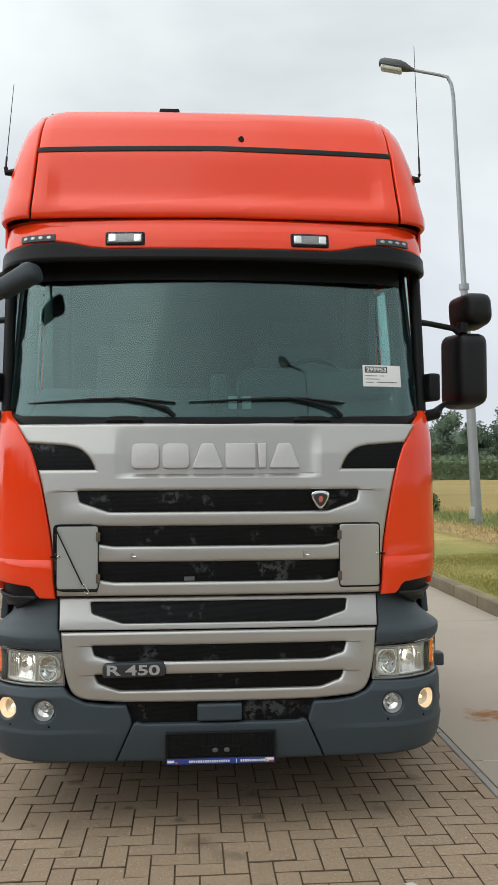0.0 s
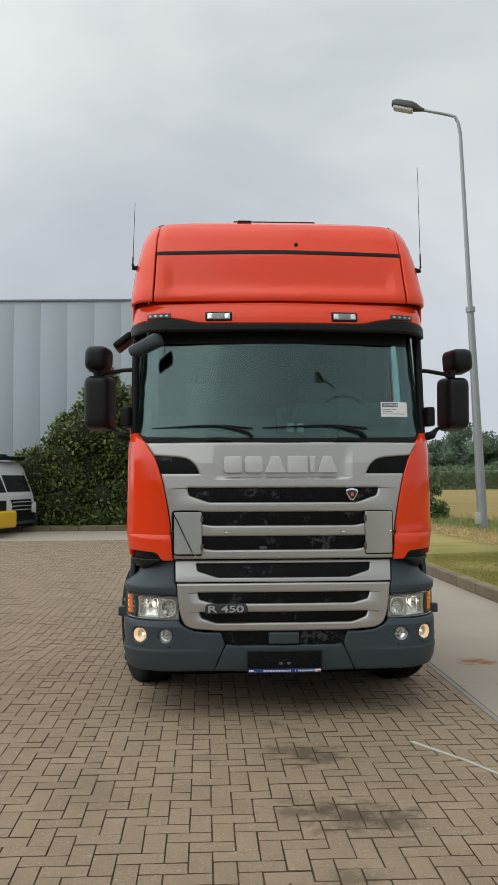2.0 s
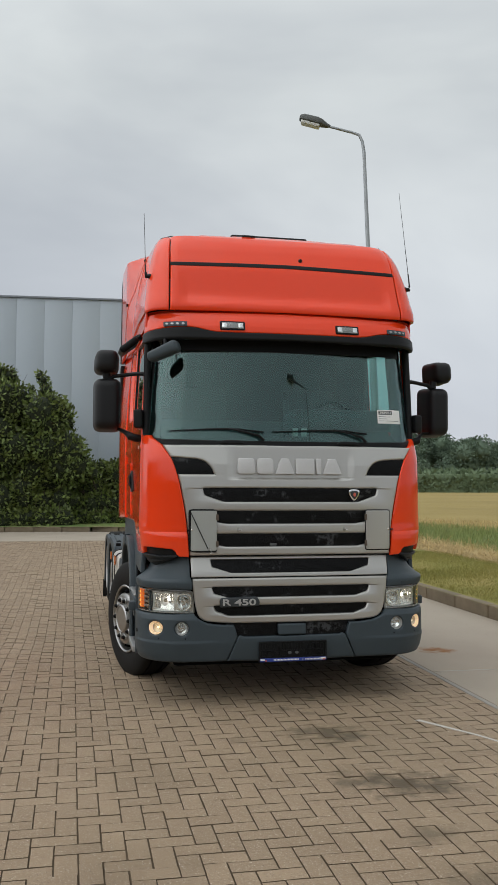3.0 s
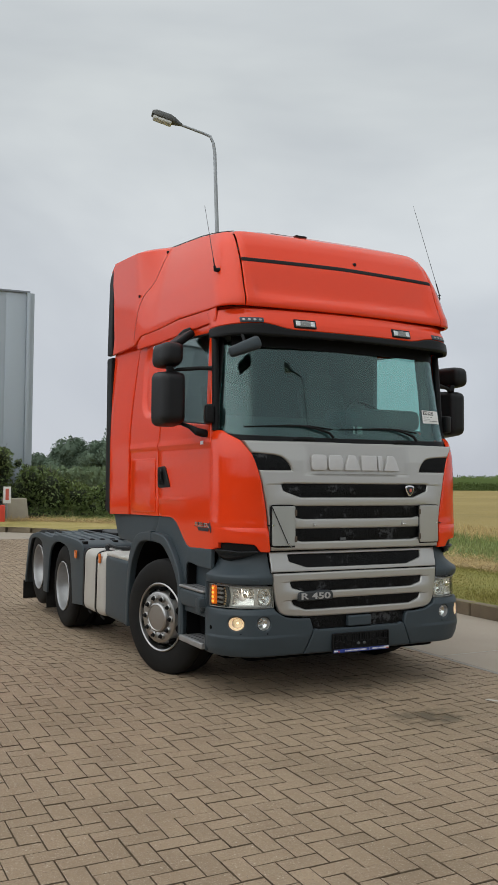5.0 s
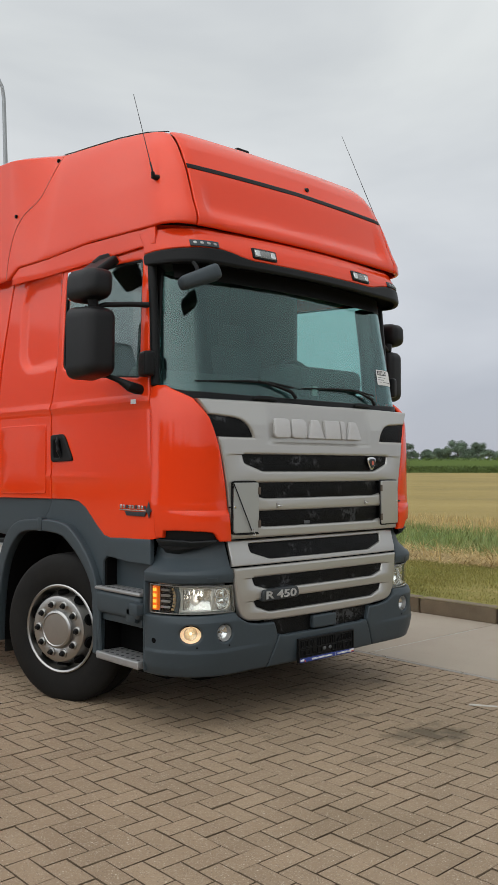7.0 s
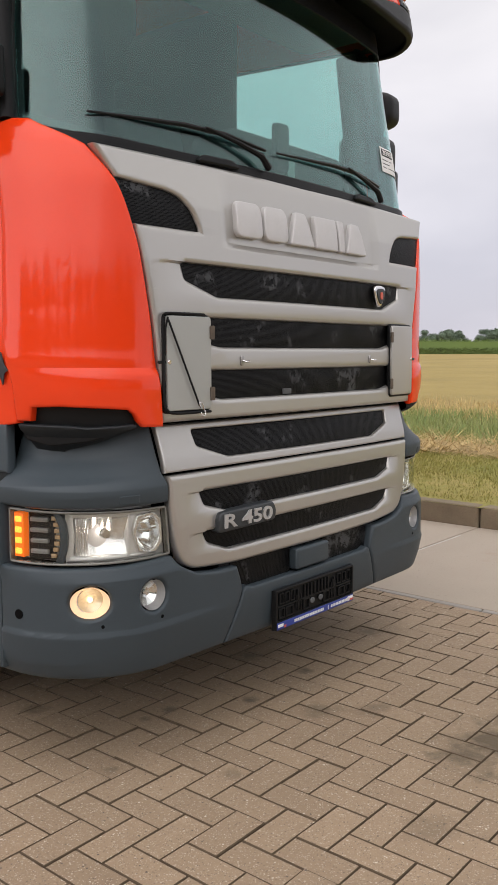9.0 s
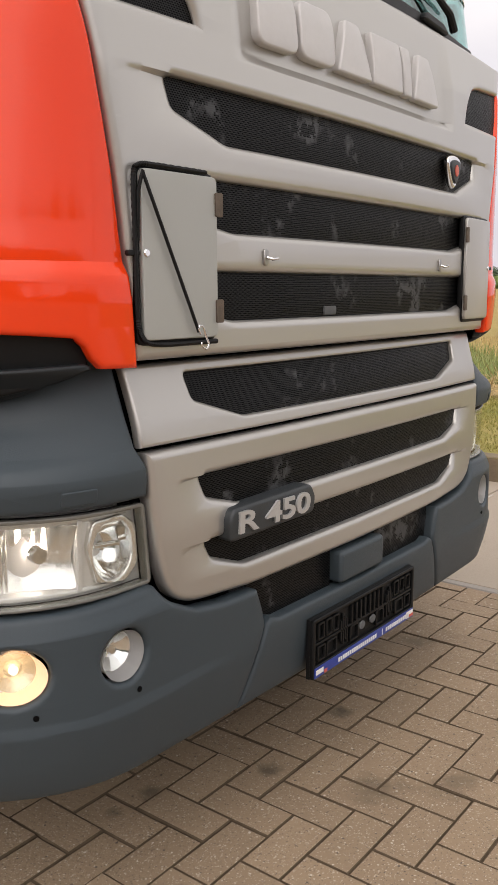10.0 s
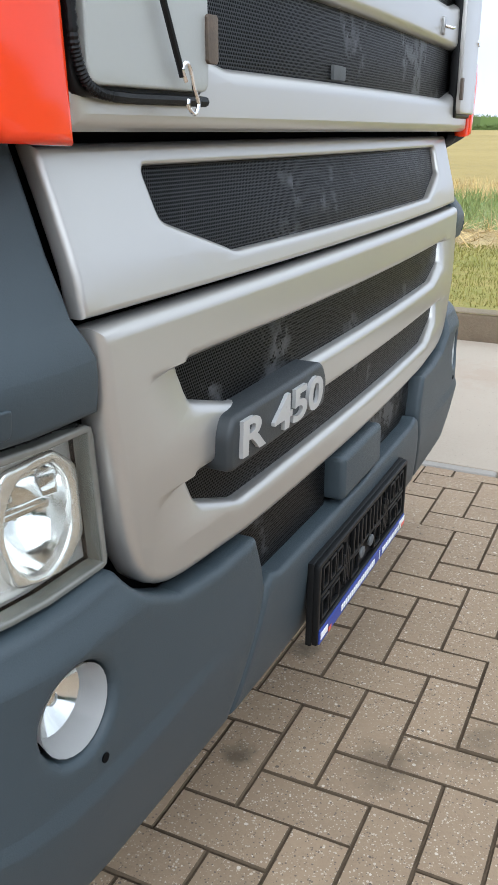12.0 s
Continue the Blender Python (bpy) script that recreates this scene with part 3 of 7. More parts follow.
# near-black block in place of the shaded depth behind the slots
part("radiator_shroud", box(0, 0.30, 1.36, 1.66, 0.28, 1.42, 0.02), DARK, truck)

# middle and lower grille
mid_slot = slot(0.676, 1.176, 0.665, 1.118, 0.508, 1.068)
part("grille_strip", bent(both([(0, 1.203), (0.840, 1.200), (0.836, 1.15), (0.834, 1.10), (0.833, 1.036), (0, 1.036)]), MIDDLE, [mid_slot], 0.028, 0.008, 0.05, 0.022, res=3), SILVER, truck, "champagne silver middle grille strip")
part("grille_mesh", bent([(-0.70, 1.05), (0.70, 1.05), (0.70, 1.19), (-0.70, 1.19)], MIDDLE, (), 0.012, 0.002, 0.1, 0, out=-0.013), MESH, truck, "black ribbed grille mesh with chalky wear")
low_half = [(0, 1.029), (0.826, 1.026), (0.818, 0.93), (0.802, 0.82)] + soft([(0.792, 0.775), (0.765, 0.715), (0.705, 0.682), (0.60, 0.672)], 3, False) + [(0.5, 0.665), (0, 0.662)]
low_slots = [slot(0.665, 0.957, 0.65, 0.905, 0.54, 0.873), slot(0.650, 0.808, 0.632, 0.765, 0.525, 0.726)]


def scalloped(u, z, d):
    """The lower frame with hollows that run out beside the slots."""
    k = 0.0
    for zc, xs in ((0.917, 0.655), (0.768, 0.64)):
        top = zc + 0.042
        k = max(k, min(1.0, max(0.0, (top - z) / 0.007)) * max(0.0, 1 - max(0.0, top - z) / 0.080) * min(1.0, max(0.0, (xs + 0.095 - abs(u)) / 0.10)))
    return GRILLE(u, z, d - 0.020 * k)


part("lower_grille", bent(both(low_half), scalloped, low_slots, 0.05, 0.015, 0.085, 0.022, res=3, extra_v=(0.959, 0.952, 0.810, 0.803), extra_u=[a * b for a in (-1, 1) for b in (0.66, 0.69, 0.72, 0.745, 0.77)]), SILVER, truck, "champagne silver lower grille frame with two slots")
for z0, z1 in ((0.855, 0.975), (0.708, 0.826)):
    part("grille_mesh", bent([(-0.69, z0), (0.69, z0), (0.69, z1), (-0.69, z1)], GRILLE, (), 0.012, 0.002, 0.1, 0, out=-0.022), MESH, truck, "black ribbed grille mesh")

# lettering shown as plain raised blocks, and the shield
x = -0.462
for width, low, high, r in ((0.148, 0.0, 0.004, 0.030), (0.145, 0.0, 0.004, 0.032), (0.165, 0.0, 0.050, 0.012), (0.159, 0.0, 0.0, 0.010), (0.048, 0.004, 0.0, 0.008), (0.165, 0.0, 0.050, 0.012)):
    block = [(x + low, 1.872), (x + width - low, 1.872), (x + width - high, 2.004), (x + high, 2.004)]
    part("letter_block", bent(rounded(block, r, 4), GRILLE, (), 0.03, 0.006, 0, 0.05, out=0.003), CHALK, truck, "plain light grey raised letter block")
    x += width + 0.012
shield = soft([(0.532, 1.752), (0.578, 1.74), (0.572, 1.70), (0.532, 1.655), (0.492, 1.70), (0.486, 1.74)], 4)
emblem = part("emblem", bent(shield, GRILLE, (), 0.02, 0.006, 0, 0, out=0.006), CHROME, truck, "small chrome-rimmed shield emblem")
part("emblem_field", bent([(0.532 + (a - 0.532) * 0.72, 1.703 + (b - 1.703) * 0.72) for a, b in shield], GRILLE, (), 0.006, 0.002, 0, 0, out=0.011), BADGE, emblem, "dark field")
part("emblem_centre", bent(ring(0.532, 1.706, 0.012, 0.017, 14), GRILLE, (), 0.004, 0.001, 0, 0, out=0.0145), REDPRINT, emblem, "red centre")

# model badge
badge = part("model_badge", bent(rounded([(-0.605, 0.796), (-0.285, 0.803), (-0.278, 0.842), (-0.298, 0.878), (-0.595, 0.872), (-0.607, 0.85)], 0.014, 3), GRILLE, (), 0.06, 0.008, 0.1, 0, out=0.022), BADGE, truck, "dark grey badge plate")
bm, wide = lettering("R 450", 0.052, 0.007)
for v in bm.verts:
    k = 0.27 / wide
    v.co = GRILLE(-0.582 + v.co.x * k, 0.812 + v.co.y, 0.021 + v.co.z)
part("badge_letters", bm, LETTER, badge, "light grey model number R 450")

# service flaps in the grille, one hanging on a hook
for s in (-1, 1):
    seam = rounded([(s * 0.852, 1.242), (s * 0.628, 1.242), (s * 0.628, 1.582), (s * 0.852, 1.582)], 0.02, 3)
    inner = rounded([(s * 0.842, 1.252), (s * 0.632, 1.252), (s * 0.632, 1.574), (s * 0.842, 1.574)], 0.014, 3)
    back = part("flap_seal", bent(seam, GRILLE, (), 0.02, 0.006, 0.1, 0, out=0.006), BLACK, truck, "black rubber seal")
    flap = part("service_flap", bent(inner, GRILLE, (), 0.016, 0.003, 0.1, 0, out=0.016), FLAPGREY if s < 0 else SILVER, truck, "greenish grey flap held by an elastic cord" if s < 0 else "champagne silver service flap")
    for z in (1.305, 1.52):
        part("hinge", bent(rounded([(s * 0.640, z - 0.024), (s * 0.618, z - 0.024), (s * 0.618, z + 0.024), (s * 0.640, z + 0.024)], 0.003, 1), GRILLE, (), 0.006, 0.001, 0, 0, out=0.020), RUST, flap, "rusty hinge leaf")
    lock = lathe([(0, 0.0), (0.006, 0.0), (0.008, -0.002), (0.008, -0.012)], 14, Matrix.Translation(GRILLE(s * 0.832, 1.418, 0.019)) @ Matrix.Rotation(radians(-90), 4, "Z"))
    part("lock", lock, CHROME, flap, "small chrome lock")
    part("catch", bent(rounded([(s * 0.876, 1.412), (s * 0.846, 1.412), (s * 0.846, 1.423), (s * 0.876, 1.423)], 0.003, 1), GRILLE, (), 0.012, 0.002, 0, 0, out=0.014), BLACK, flap)
    if s < 0:
        way = soft([(-0.66, 1.581), (-0.80, 1.582), (-0.845, 1.578), (-0.857, 1.555), (-0.857, 1.45), (-0.856, 1.31), (-0.850, 1.270), (-0.832, 1.249), (-0.79, 1.243), (-0.70, 1.243), (-0.635, 1.243)], 16, False)
        part("seal_cord", tube([GRILLE(x, z, 0.012) for x, z in way], [0.0054 if k % 2 or k > len(way) * 0.78 else 0.0041 for k in range(len(way))], 8), BLACK, back, "ribbed black rubber cord")
        cord = [GRILLE(-0.850, 1.44, 0.012), GRILLE(-0.853, 1.53, 0.020), GRILLE(-0.846, 1.568, 0.026)] + [GRILLE(-0.842 + 0.139 * t, 1.555 - 0.290 * t, 0.026) for t in (0, 0.25, 0.5, 0.75, 1)]
        part("elastic_cord", tube(cord, 0.0035, 8), BLACK, flap, "black elastic cord")
        hook = [GRILLE(-0.706 + a, 1.266 + b, 0.028) for a, b in soft([(0.006, -0.006), (0.0, 0.006), (0.008, 0.012), (0.016, 0.004), (0.022, -0.012), (0.030, -0.026), (0.022, -0.036), (0.010, -0.030), (0.010, -0.022)], 4, False)]
        part("wire_hook", tube(hook, 0.0022, 8), CHROME, flap, "bent wire hook")
for x in (-0.455, 0.445):
    pin = part("bar_clip", bent(rounded([(x - 0.008, 1.402), (x + 0.008, 1.402), (x + 0.009, 1.438), (x - 0.009, 1.438)], 0.004, 1), GRILLE, (), 0.008, 0.002, 0, 0, out=0.006), ALU, truck, "small metal clip on the grille bar")
    part("clip_hook", tube([GRILLE(x, 1.42, 0.006), GRILLE(x + 0.006, 1.416, 0.018), GRILLE(x + 0.022, 1.418, 0.020)], 0.0035, 8), CHROME, pin)
part("grille_sensor", box(-0.16, 0.078, 1.297, 0.055, 0.02, 0.022, 0.004), INSIDE, truck, "small grey sensor in the grille")

# bumper
mid_bumper = both([(0, 0.556), (0.40, 0.556)] + [(0.432, 0.566), (0.452, 0.555), (0.54, 0.36), (0, 0.352)])
part("bumper_middle", bent(mid_bumper, BUMPER, (), 0.05, 0.010, 0.09, 0.035, res=3), GREY, truck, "dark grey plastic bumper middle")
for s in (-1, 1):
    uo, ui = BUMPER.ux(1.119, 0.63), BUMPER.ux(0.910, 0.63)
    end = BUMPER.uy(0.455, 0.6)
    o = [(0.458, 0.556), (0.468, 0.60), (0.488, 0.652), (0.60, 0.655)] + soft([(0.70, 0.668), (0.775, 0.705), (0.808, 0.745)], 3, False) + [(0.825, 0.748), (1.0, 0.742), (end, 0.742), (end, 0.36), (0.545, 0.36)]
    holes = [ring(s * uo, 0.632, 0.072, 0.057), ring(s * ui, 0.63, 0.058, 0.056)]

    def ridged(u, z, d):
        """The bumper skin with a ridge that runs out towards the middle."""
        k = min(1.0, max(0.0, (abs(u) - 0.56) / 0.22)) * (min(1.0, max(0.0, (0.530 - z) / 0.010)) if z > 0.517 else max(0.0, 1 - (0.517 - z) / 0.11))
        return BUMPER(u, z, d + 0.0065 * k)

    part("bumper_corner", bent([(s * a, b) for a, b in o], ridged, holes, 0.05, 0.012, 0.05, 0.03, res=3, extra_v=(0.505, 0.517, 0.530)), GREY, truck, "dark grey plastic bumper corner")
    for u, z, r in ((ui - 0.03, 0.552, 0.006), (uo - 0.04, 0.552, 0.006), (end - 0.09, 0.585, 0.017)):
        # no opening is cut: a near-black plug stands for the hole's shade
        part("bumper_hole", tube([BUMPER(s * u, z, -0.01), BUMPER(s * u, z, 0.0015)], r, 12), DARK, truck)
    for u, ru, lit in ((uo, 0.070, True), (ui, 0.056, False)):
        n = (BUMPER(s * u, 0.631, 1) - BUMPER(s * u, 0.631, 0)).normalized()
        n = (n + Vector((0, -0.35, 0))).normalized()
        back = BUMPER(s * u, 0.631, -0.048)
        m = Matrix.Translation(back) @ n.to_track_quat("X", "Z").to_matrix().to_4x4()
        cup = bmesh.new()
        rings = []
        for k in range(28):
            a = 2 * math.pi * k / 28
            lip = BUMPER(s * u + (ru - 0.003) * math.cos(a), 0.631 + 0.0525 * math.sin(a), -0.008)
            side = Vector((-n.y, n.x, 0)) * s
            floor_ = back + side * (0.040 * math.cos(a)) * (1 if s * side.dot(Vector((1, 0, 0))) > 0 else -1) * s + Vector((0, 0, 0.040 * math.sin(a)))
            rings.append((cup.verts.new(lip), cup.verts.new(floor_)))
        for k in range(28):
            p, q = rings[k], rings[(k + 1) % 28]
            cup.faces.new((p[0], q[0], q[1], p[1]))
        bmesh.ops.solidify(cup, geom=cup.faces[:], thickness=0.002)
        # the lit lamp's cup glows itself, in place of bulb light on its wall
        lamp = part("fog_lamp", cup, WARM if lit else CUP, truck, "lit cream round fog lamp" if lit else "pale round lamp in the bumper")
        part("reflector", lathe([(0.004, -0.016), (0.018, -0.012), (0.032, -0.002), (0.042, 0.006)], 20, m), LITCREAM if lit else REFLECTOR, lamp, angle=14)
        part("lamp_lens", lathe([(0, 0.016), (0.024, 0.014), (0.041, 0.007)], 24, m), LENS, lamp).visible_shadow = False
        part("bulb", lathe([(0, 0.006), (0.008, 0.004), (0.010, -0.004), (0.007, -0.012)], 14, m), BULB if lit else CHROME, lamp, "lit warm bulb" if lit else "")
        part("bezel", lathe([(0.041, 0.002), (0.045, 0.008), (0.048, 0.002)], 24, m), LAMPGREY, lamp)
# lower intakes
for a, b in ((-0.492, -0.122), (0.114, 0.476)):
    part("intake_mesh", bent(rounded([(a, 0.55), (b, 0.55), (b, 0.668), (a, 0.668)], 0.01, 2), BUMPER, (), 0.012, 0.002, 0.1, 0, out=-0.035), MESH, truck, "black mesh intake")
part("intake_cover", bent(rounded([(-0.122, 0.565), (0.112, 0.565), (0.112, 0.652), (-0.122, 0.652)], 0.012, 3), BUMPER, (), 0.05, 0.012, 0.1, 0.05, out=0.004, res=3), GREY, truck, "dark grey cover between the intakes")
# near-black filler stands for the shade behind the bumper openings
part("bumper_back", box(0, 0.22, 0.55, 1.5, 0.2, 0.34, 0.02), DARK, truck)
part("bumper_step", box(0, 0.115, 0.62, 1.1, 0.05, 0.10, 0.01), BLACK, truck)
# plate holder
px0, px1, pz0, pz1 = -0.285, 0.282, 0.352, 0.515
plate_at = lambda u, v, d: Vector((u, 0.034 - d, v))
holder = part("plate_holder", extruded([(px0, pz0), (px1, pz0), (px1, pz1), (px0, pz1)], lambda u, v, d: plate_at(u, v, d), 0.012, 0.002), BLACK, truck, "empty black number plate holder")
frame_out = rounded([(px0, pz0), (px1, pz0), (px1, pz1), (px0, pz1)], 0.008, 2)
frame_in = rounded([(px0 + 0.012, pz0 + 0.034), (px1 - 0.012, pz0 + 0.034), (px1 - 0.012, pz1 - 0.01), (px0 + 0.012, pz1 - 0.01)], 0.004, 2)
bm = slab(frame_out, [frame_in], 0.012, 0.003)
for v in bm.verts:
    v.co = plate_at(v.co.x, v.co.y, v.co.z + 0.011)
part("holder_frame", bm, BLACK, holder)
part("blue_strip", extruded([(px0 + 0.006, pz0 + 0.003), (px1 - 0.006, pz0 + 0.003), (px1 - 0.006, pz0 + 0.031), (px0 + 0.006, pz0 + 0.031)], lambda u, v, d: plate_at(u, v, d + 0.0135), 0.003, 0.001), BLUE, holder, "blue dealer strip with plain white bars")
for a, b, z, h, m in ((-0.275, -0.240, 0.364, 0.013, WHITE), (-0.236, -0.222, 0.358, 0.010, REDPRINT), (0.078, 0.081, 0.358, 0.02, WHITE), (0.228, 0.272, 0.360, 0.020, WHITE), (0.246, 0.272, 0.360, 0.009, REDPRINT)):
    part("print_bar", extruded([(a, z), (b, z), (b, z + h), (a, z + h)], lambda u, v, d: plate_at(u, v, d + (0.0150 if m is WHITE else 0.0156)), 0.0012, 0.0003), m, holder)
for a, count in ((-0.165, 18), (0.10, 12)):
    for k in range(count):
        x = a + 0.0118 * k
        part("print_bar", extruded([(x, 0.3625), (x + 0.0082, 0.3625), (x + 0.0082, 0.3745), (x, 0.3745)], lambda u, v, d: plate_at(u, v, d + 0.0150), 0.0012, 0.0003), WHITE, holder)


def holder_rib(x0, z0, x1, z1, hollow=True):
    """A raised rectangle of the holder's back, hollow or solid."""
    o = rounded([(x0, z0), (x1, z0), (x1, z1), (x0, z1)], 0.003, 2)
    bm = slab(o, [rounded([(x0 + 0.005, z0 + 0.005), (x1 - 0.005, z0 + 0.005), (x1 - 0.005, z1 - 0.005), (x0 + 0.005, z1 - 0.005)], 0.002, 2)] if hollow else (), 0.008, 0.001)
    for v in bm.verts:
        v.co = plate_at(v.co.x, v.co.y, v.co.z + 0.009)
    part("holder_rib", bm, BLACK, holder)


for c in (-1, 1):
    for a in (0.155, 0.190, 0.228):
        holder_rib(min(c * a, c * (a + 0.030)), 0.452, max(c * a, c * (a + 0.030)), 0.498)
    for a, w in ((0.165, 0.050), (0.222, 0.038)):
        holder_rib(min(c * a, c * (a + w)), 0.394, max(c * a, c * (a + w)), 0.436)
    for k in range(4):
        x = c * (0.112 + 0.010 * k)
        holder_rib(x - 0.003, 0.400 + 0.012 * (k % 2), x + 0.003, 0.470 + 0.010 * (k % 3), False)
    holder_rib(min(c * 0.05, c * 0.095), 0.394, max(c * 0.05, c * 0.095), 0.440)
    for k in range(4):
        x = c * (0.014 + 0.024 * k)
        holder_rib(x - 0.004, 0.446, x + 0.004, 0.500, False)
    part("holder_boss", extruded(ring(c * 0.030, 0.423, 0.016, 0.012, 14), lambda u, v, d: plate_at(u, v, d + 0.010), 0.006, 0.002), INSIDE, holder, "grey boss")
holder_rib(-0.268, 0.441, 0.265, 0.447, False)

# headlamps
for s in (-1, 1):
    e = LAMPS.uy(0.425, 0.85)
    u1, u2 = LAMPS.ux(1.158, 0.85), LAMPS.uy(0.30, 0.85)
    o = [(0.802, 0.748), (0.818, 0.924), (1.0, 0.928), (u1, 0.932), (e, 0.938), (e, 0.752)]
    o = rounded([(s * a, b) for a, b in o], 0.012, 2)
    lamp = part("headlamp", bent(o, LAMPS, (), 0.02, 0.004, 0.05, 0.06, out=-0.078), LAMPSILVER, truck, "clear headlamp with chrome reflectors, switched on")
    inner = [(0.812, 0.757), (0.827, 0.915), (1.0, 0.919), (u1, 0.923), (e - 0.006, 0.930), (e - 0.006, 0.759)]
    part("lamp_rim", bent(o, LAMPS, [[(s * a, b) for a, b in inner]], 0.024, 0.003, 0.05, 0.06, out=-0.006), LENSEDGE, lamp, "yellowed clear lens edge")
    part("lamp_lens", bent([(s * a, b) for a, b in inner], LAMPS, (), 0.004, 0.001, 0.05, 0.06, out=-0.008), LENS, lamp, "clear lens").visible_shadow = False
    # silver mask with openings for both beams
    c0, c1 = LAMPS.ux(0.892, 0.84), LAMPS.ux(1.052, 0.84)
    wide_o = rounded([(0.974, 0.772), (u1 - 0.020, 0.772), (u1 - 0.030, 0.84), (u1 - 0.020, 0.908), (0.968, 0.902), (0.980, 0.84)], 0.016, 3)
    mask = [(s * a, b) for a, b in ((0.806, 0.753), (0.822, 0.919), (u1 + 0.006, 0.926), (u1 + 0.006, 0.756))]
    part("lamp_mask", bent(mask, LAMPS, [ring(s * c0, 0.838, 0.052, 0.060, 24), [(s * a, b) for a, b in wide_o]], 0.008, 0.002, 0.05, 0.06, out=-0.038), LAMPSILVER, lamp, "silver lamp mask")
    six = rounded([(s * a, b) for a, b in ((0.824, 0.795), (0.830, 0.880), (0.866, 0.908), (0.944, 0.905), (0.958, 0.850), (0.936, 0.775), (0.860, 0.764))], 0.010, 2)
    part("reflector_ring", bent(six, LAMPS, [ring(s * c0, 0.838, 0.052, 0.062, 24)], 0.022, 0.005, 0.05, 0, out=-0.020), SOFTCHROME, lamp, "silver six-sided bezel")
    m = Matrix.Translation(LAMPS(s * c0, 0.838, -0.078)) @ Vector((0.06 * s, -1, 0)).to_track_quat("X", "Z").to_matrix().to_4x4() @ Matrix.Diagonal((1, 0.82, 1.0, 1)) @ Matrix.Rotation(0.35, 4, "X")
    part("reflector", lathe([(0.010, -0.004), (0.026, 0.0), (0.038, 0.008), (0.049, 0.020), (0.058, 0.034), (0.064, 0.050)], 24, m), REFLECTOR, lamp, "deep chrome main beam reflector", angle=60)
    part("bulb", lathe([(0, 0.024), (0.009, 0.022), (0.011, 0.008), (0.009, -0.004)], 12, m), CHROME, lamp)
    part("bulb_bar", bent(rounded([(s * (c0 - 0.036), 0.836), (s * (c0 + 0.036), 0.842), (s * (c0 + 0.036), 0.850), (s * (c0 - 0.036), 0.845)], 0.002, 1), LAMPS, (), 0.014, 0.002, 0, 0, out=-0.040), CHROME, lamp)
    # wide dipped beam with facets
    def bowl(u, z, d, s=s, mid=(0.974 + u1) / 2, half=(u1 - 0.974) / 2):
        """A wide parabolic bowl, stepped into upright facets."""
        a, b = (abs(u) - mid) / half, (z - 0.838) / 0.072
        step = 0.006 * abs(math.sin(2.6 * a * math.pi)) if b > 0.05 else 0.003 * abs(math.sin(1.5 * a * math.pi))
        return LAMPS(u, z, d - 0.088 + 0.034 * a * a + 0.026 * b * b + step)

    part("reflector", bent([(s * a, b) for a, b in wide_o], bowl, (), 0.004, 0.001, 0.008, 0.010), SOFTCHROME, lamp, "wide faceted dipped beam reflector", angle=12)
    m = Matrix.Translation(LAMPS(s * (c1 + 0.012), 0.848, -0.080)) @ Vector((0.14 * s, -1, -0.03)).to_track_quat("X", "Z").to_matrix().to_4x4()
    part("bulb", lathe([(0, 0.028), (0.009, 0.026), (0.012, 0.010), (0.009, 0.0)], 12, m), HEADBULB, lamp, "lit bulb")
    part("bulb_shield", lathe([(0, 0.042), (0.016, 0.041), (0.018, 0.030), (0.018, 0.022)], 14, m), CHROME, lamp)
    for k in range(5):
        a = c1 + 0.064 + 0.010 * k
        part("reflector_flute", bent([(s * a, 0.775), (s * (a + 0.006), 0.775), (s * (a + 0.006), 0.900), (s * a, 0.900)], LAMPS, (), 0.012, 0.003, 0, 0.04, out=-0.058 + 0.005 * k), SOFTCHROME, lamp)
    part("lamp_post", bent([(s * 0.966, 0.765), (s * 0.978, 0.765), (s * 0.974, 0.91), (s * 0.962, 0.91)], LAMPS, (), 0.045, 0.003, 0, 0.04, out=-0.030), LAMPSILVER, lamp)
    part("lamp_brow", bent([(s * 0.845, 0.902), (s * (u1 - 0.01), 0.906), (s * (u1 - 0.01), 0.920), (s * 0.845, 0.914)], LAMPS, (), 0.045, 0.004, 0.04, 0, out=-0.032), LAMPSILVER, lamp)
    part("lamp_sill", bent([(s * 0.845, 0.760), (s * (u1 - 0.01), 0.760), (s * (u1 - 0.01), 0.774), (s * 0.845, 0.769)], LAMPS, (), 0.045, 0.004, 0.04, 0, out=-0.032), LAMPSILVER, lamp)
    # curved divider with clear ribs, black field with four cells, amber strip
    bow = [(0.0, 0.757), (-0.016, 0.80), (-0.020, 0.84), (-0.014, 0.885), (0.004, 0.924)]
    arc = lambda off: [(s * (u1 + off + a), b) for a, b in bow]
    part("divider", bent(arc(0.012) + arc(0.038)[::-1], LAMPS, (), 0.05, 0.003, 0.03, 0.03, out=-0.014), GREY, lamp, "grey curved divider")
    for k in range(7):
        z = 0.772 + 0.021 * k
        a = lerp([(q, p) for p, q in bow], z)
        part("clear_rib", bent([(s * (u1 + 0.042 + a), z), (s * (u1 + 0.062 + a), z), (s * (u1 + 0.062 + a), z + 0.014), (s * (u1 + 0.042 + a), z + 0.014)], LAMPS, (), 0.012, 0.002, 0, 0, out=-0.028), LITRIB, lamp)
    part("indicator_field", bent([(s * (u1 + 0.045), 0.762), (s * (e - 0.058), 0.762), (s * (e - 0.058), 0.918), (s * (u1 + 0.052), 0.918)], LAMPS, (), 0.012, 0.002, 0.03, 0.05, out=-0.046), BLACK, lamp)
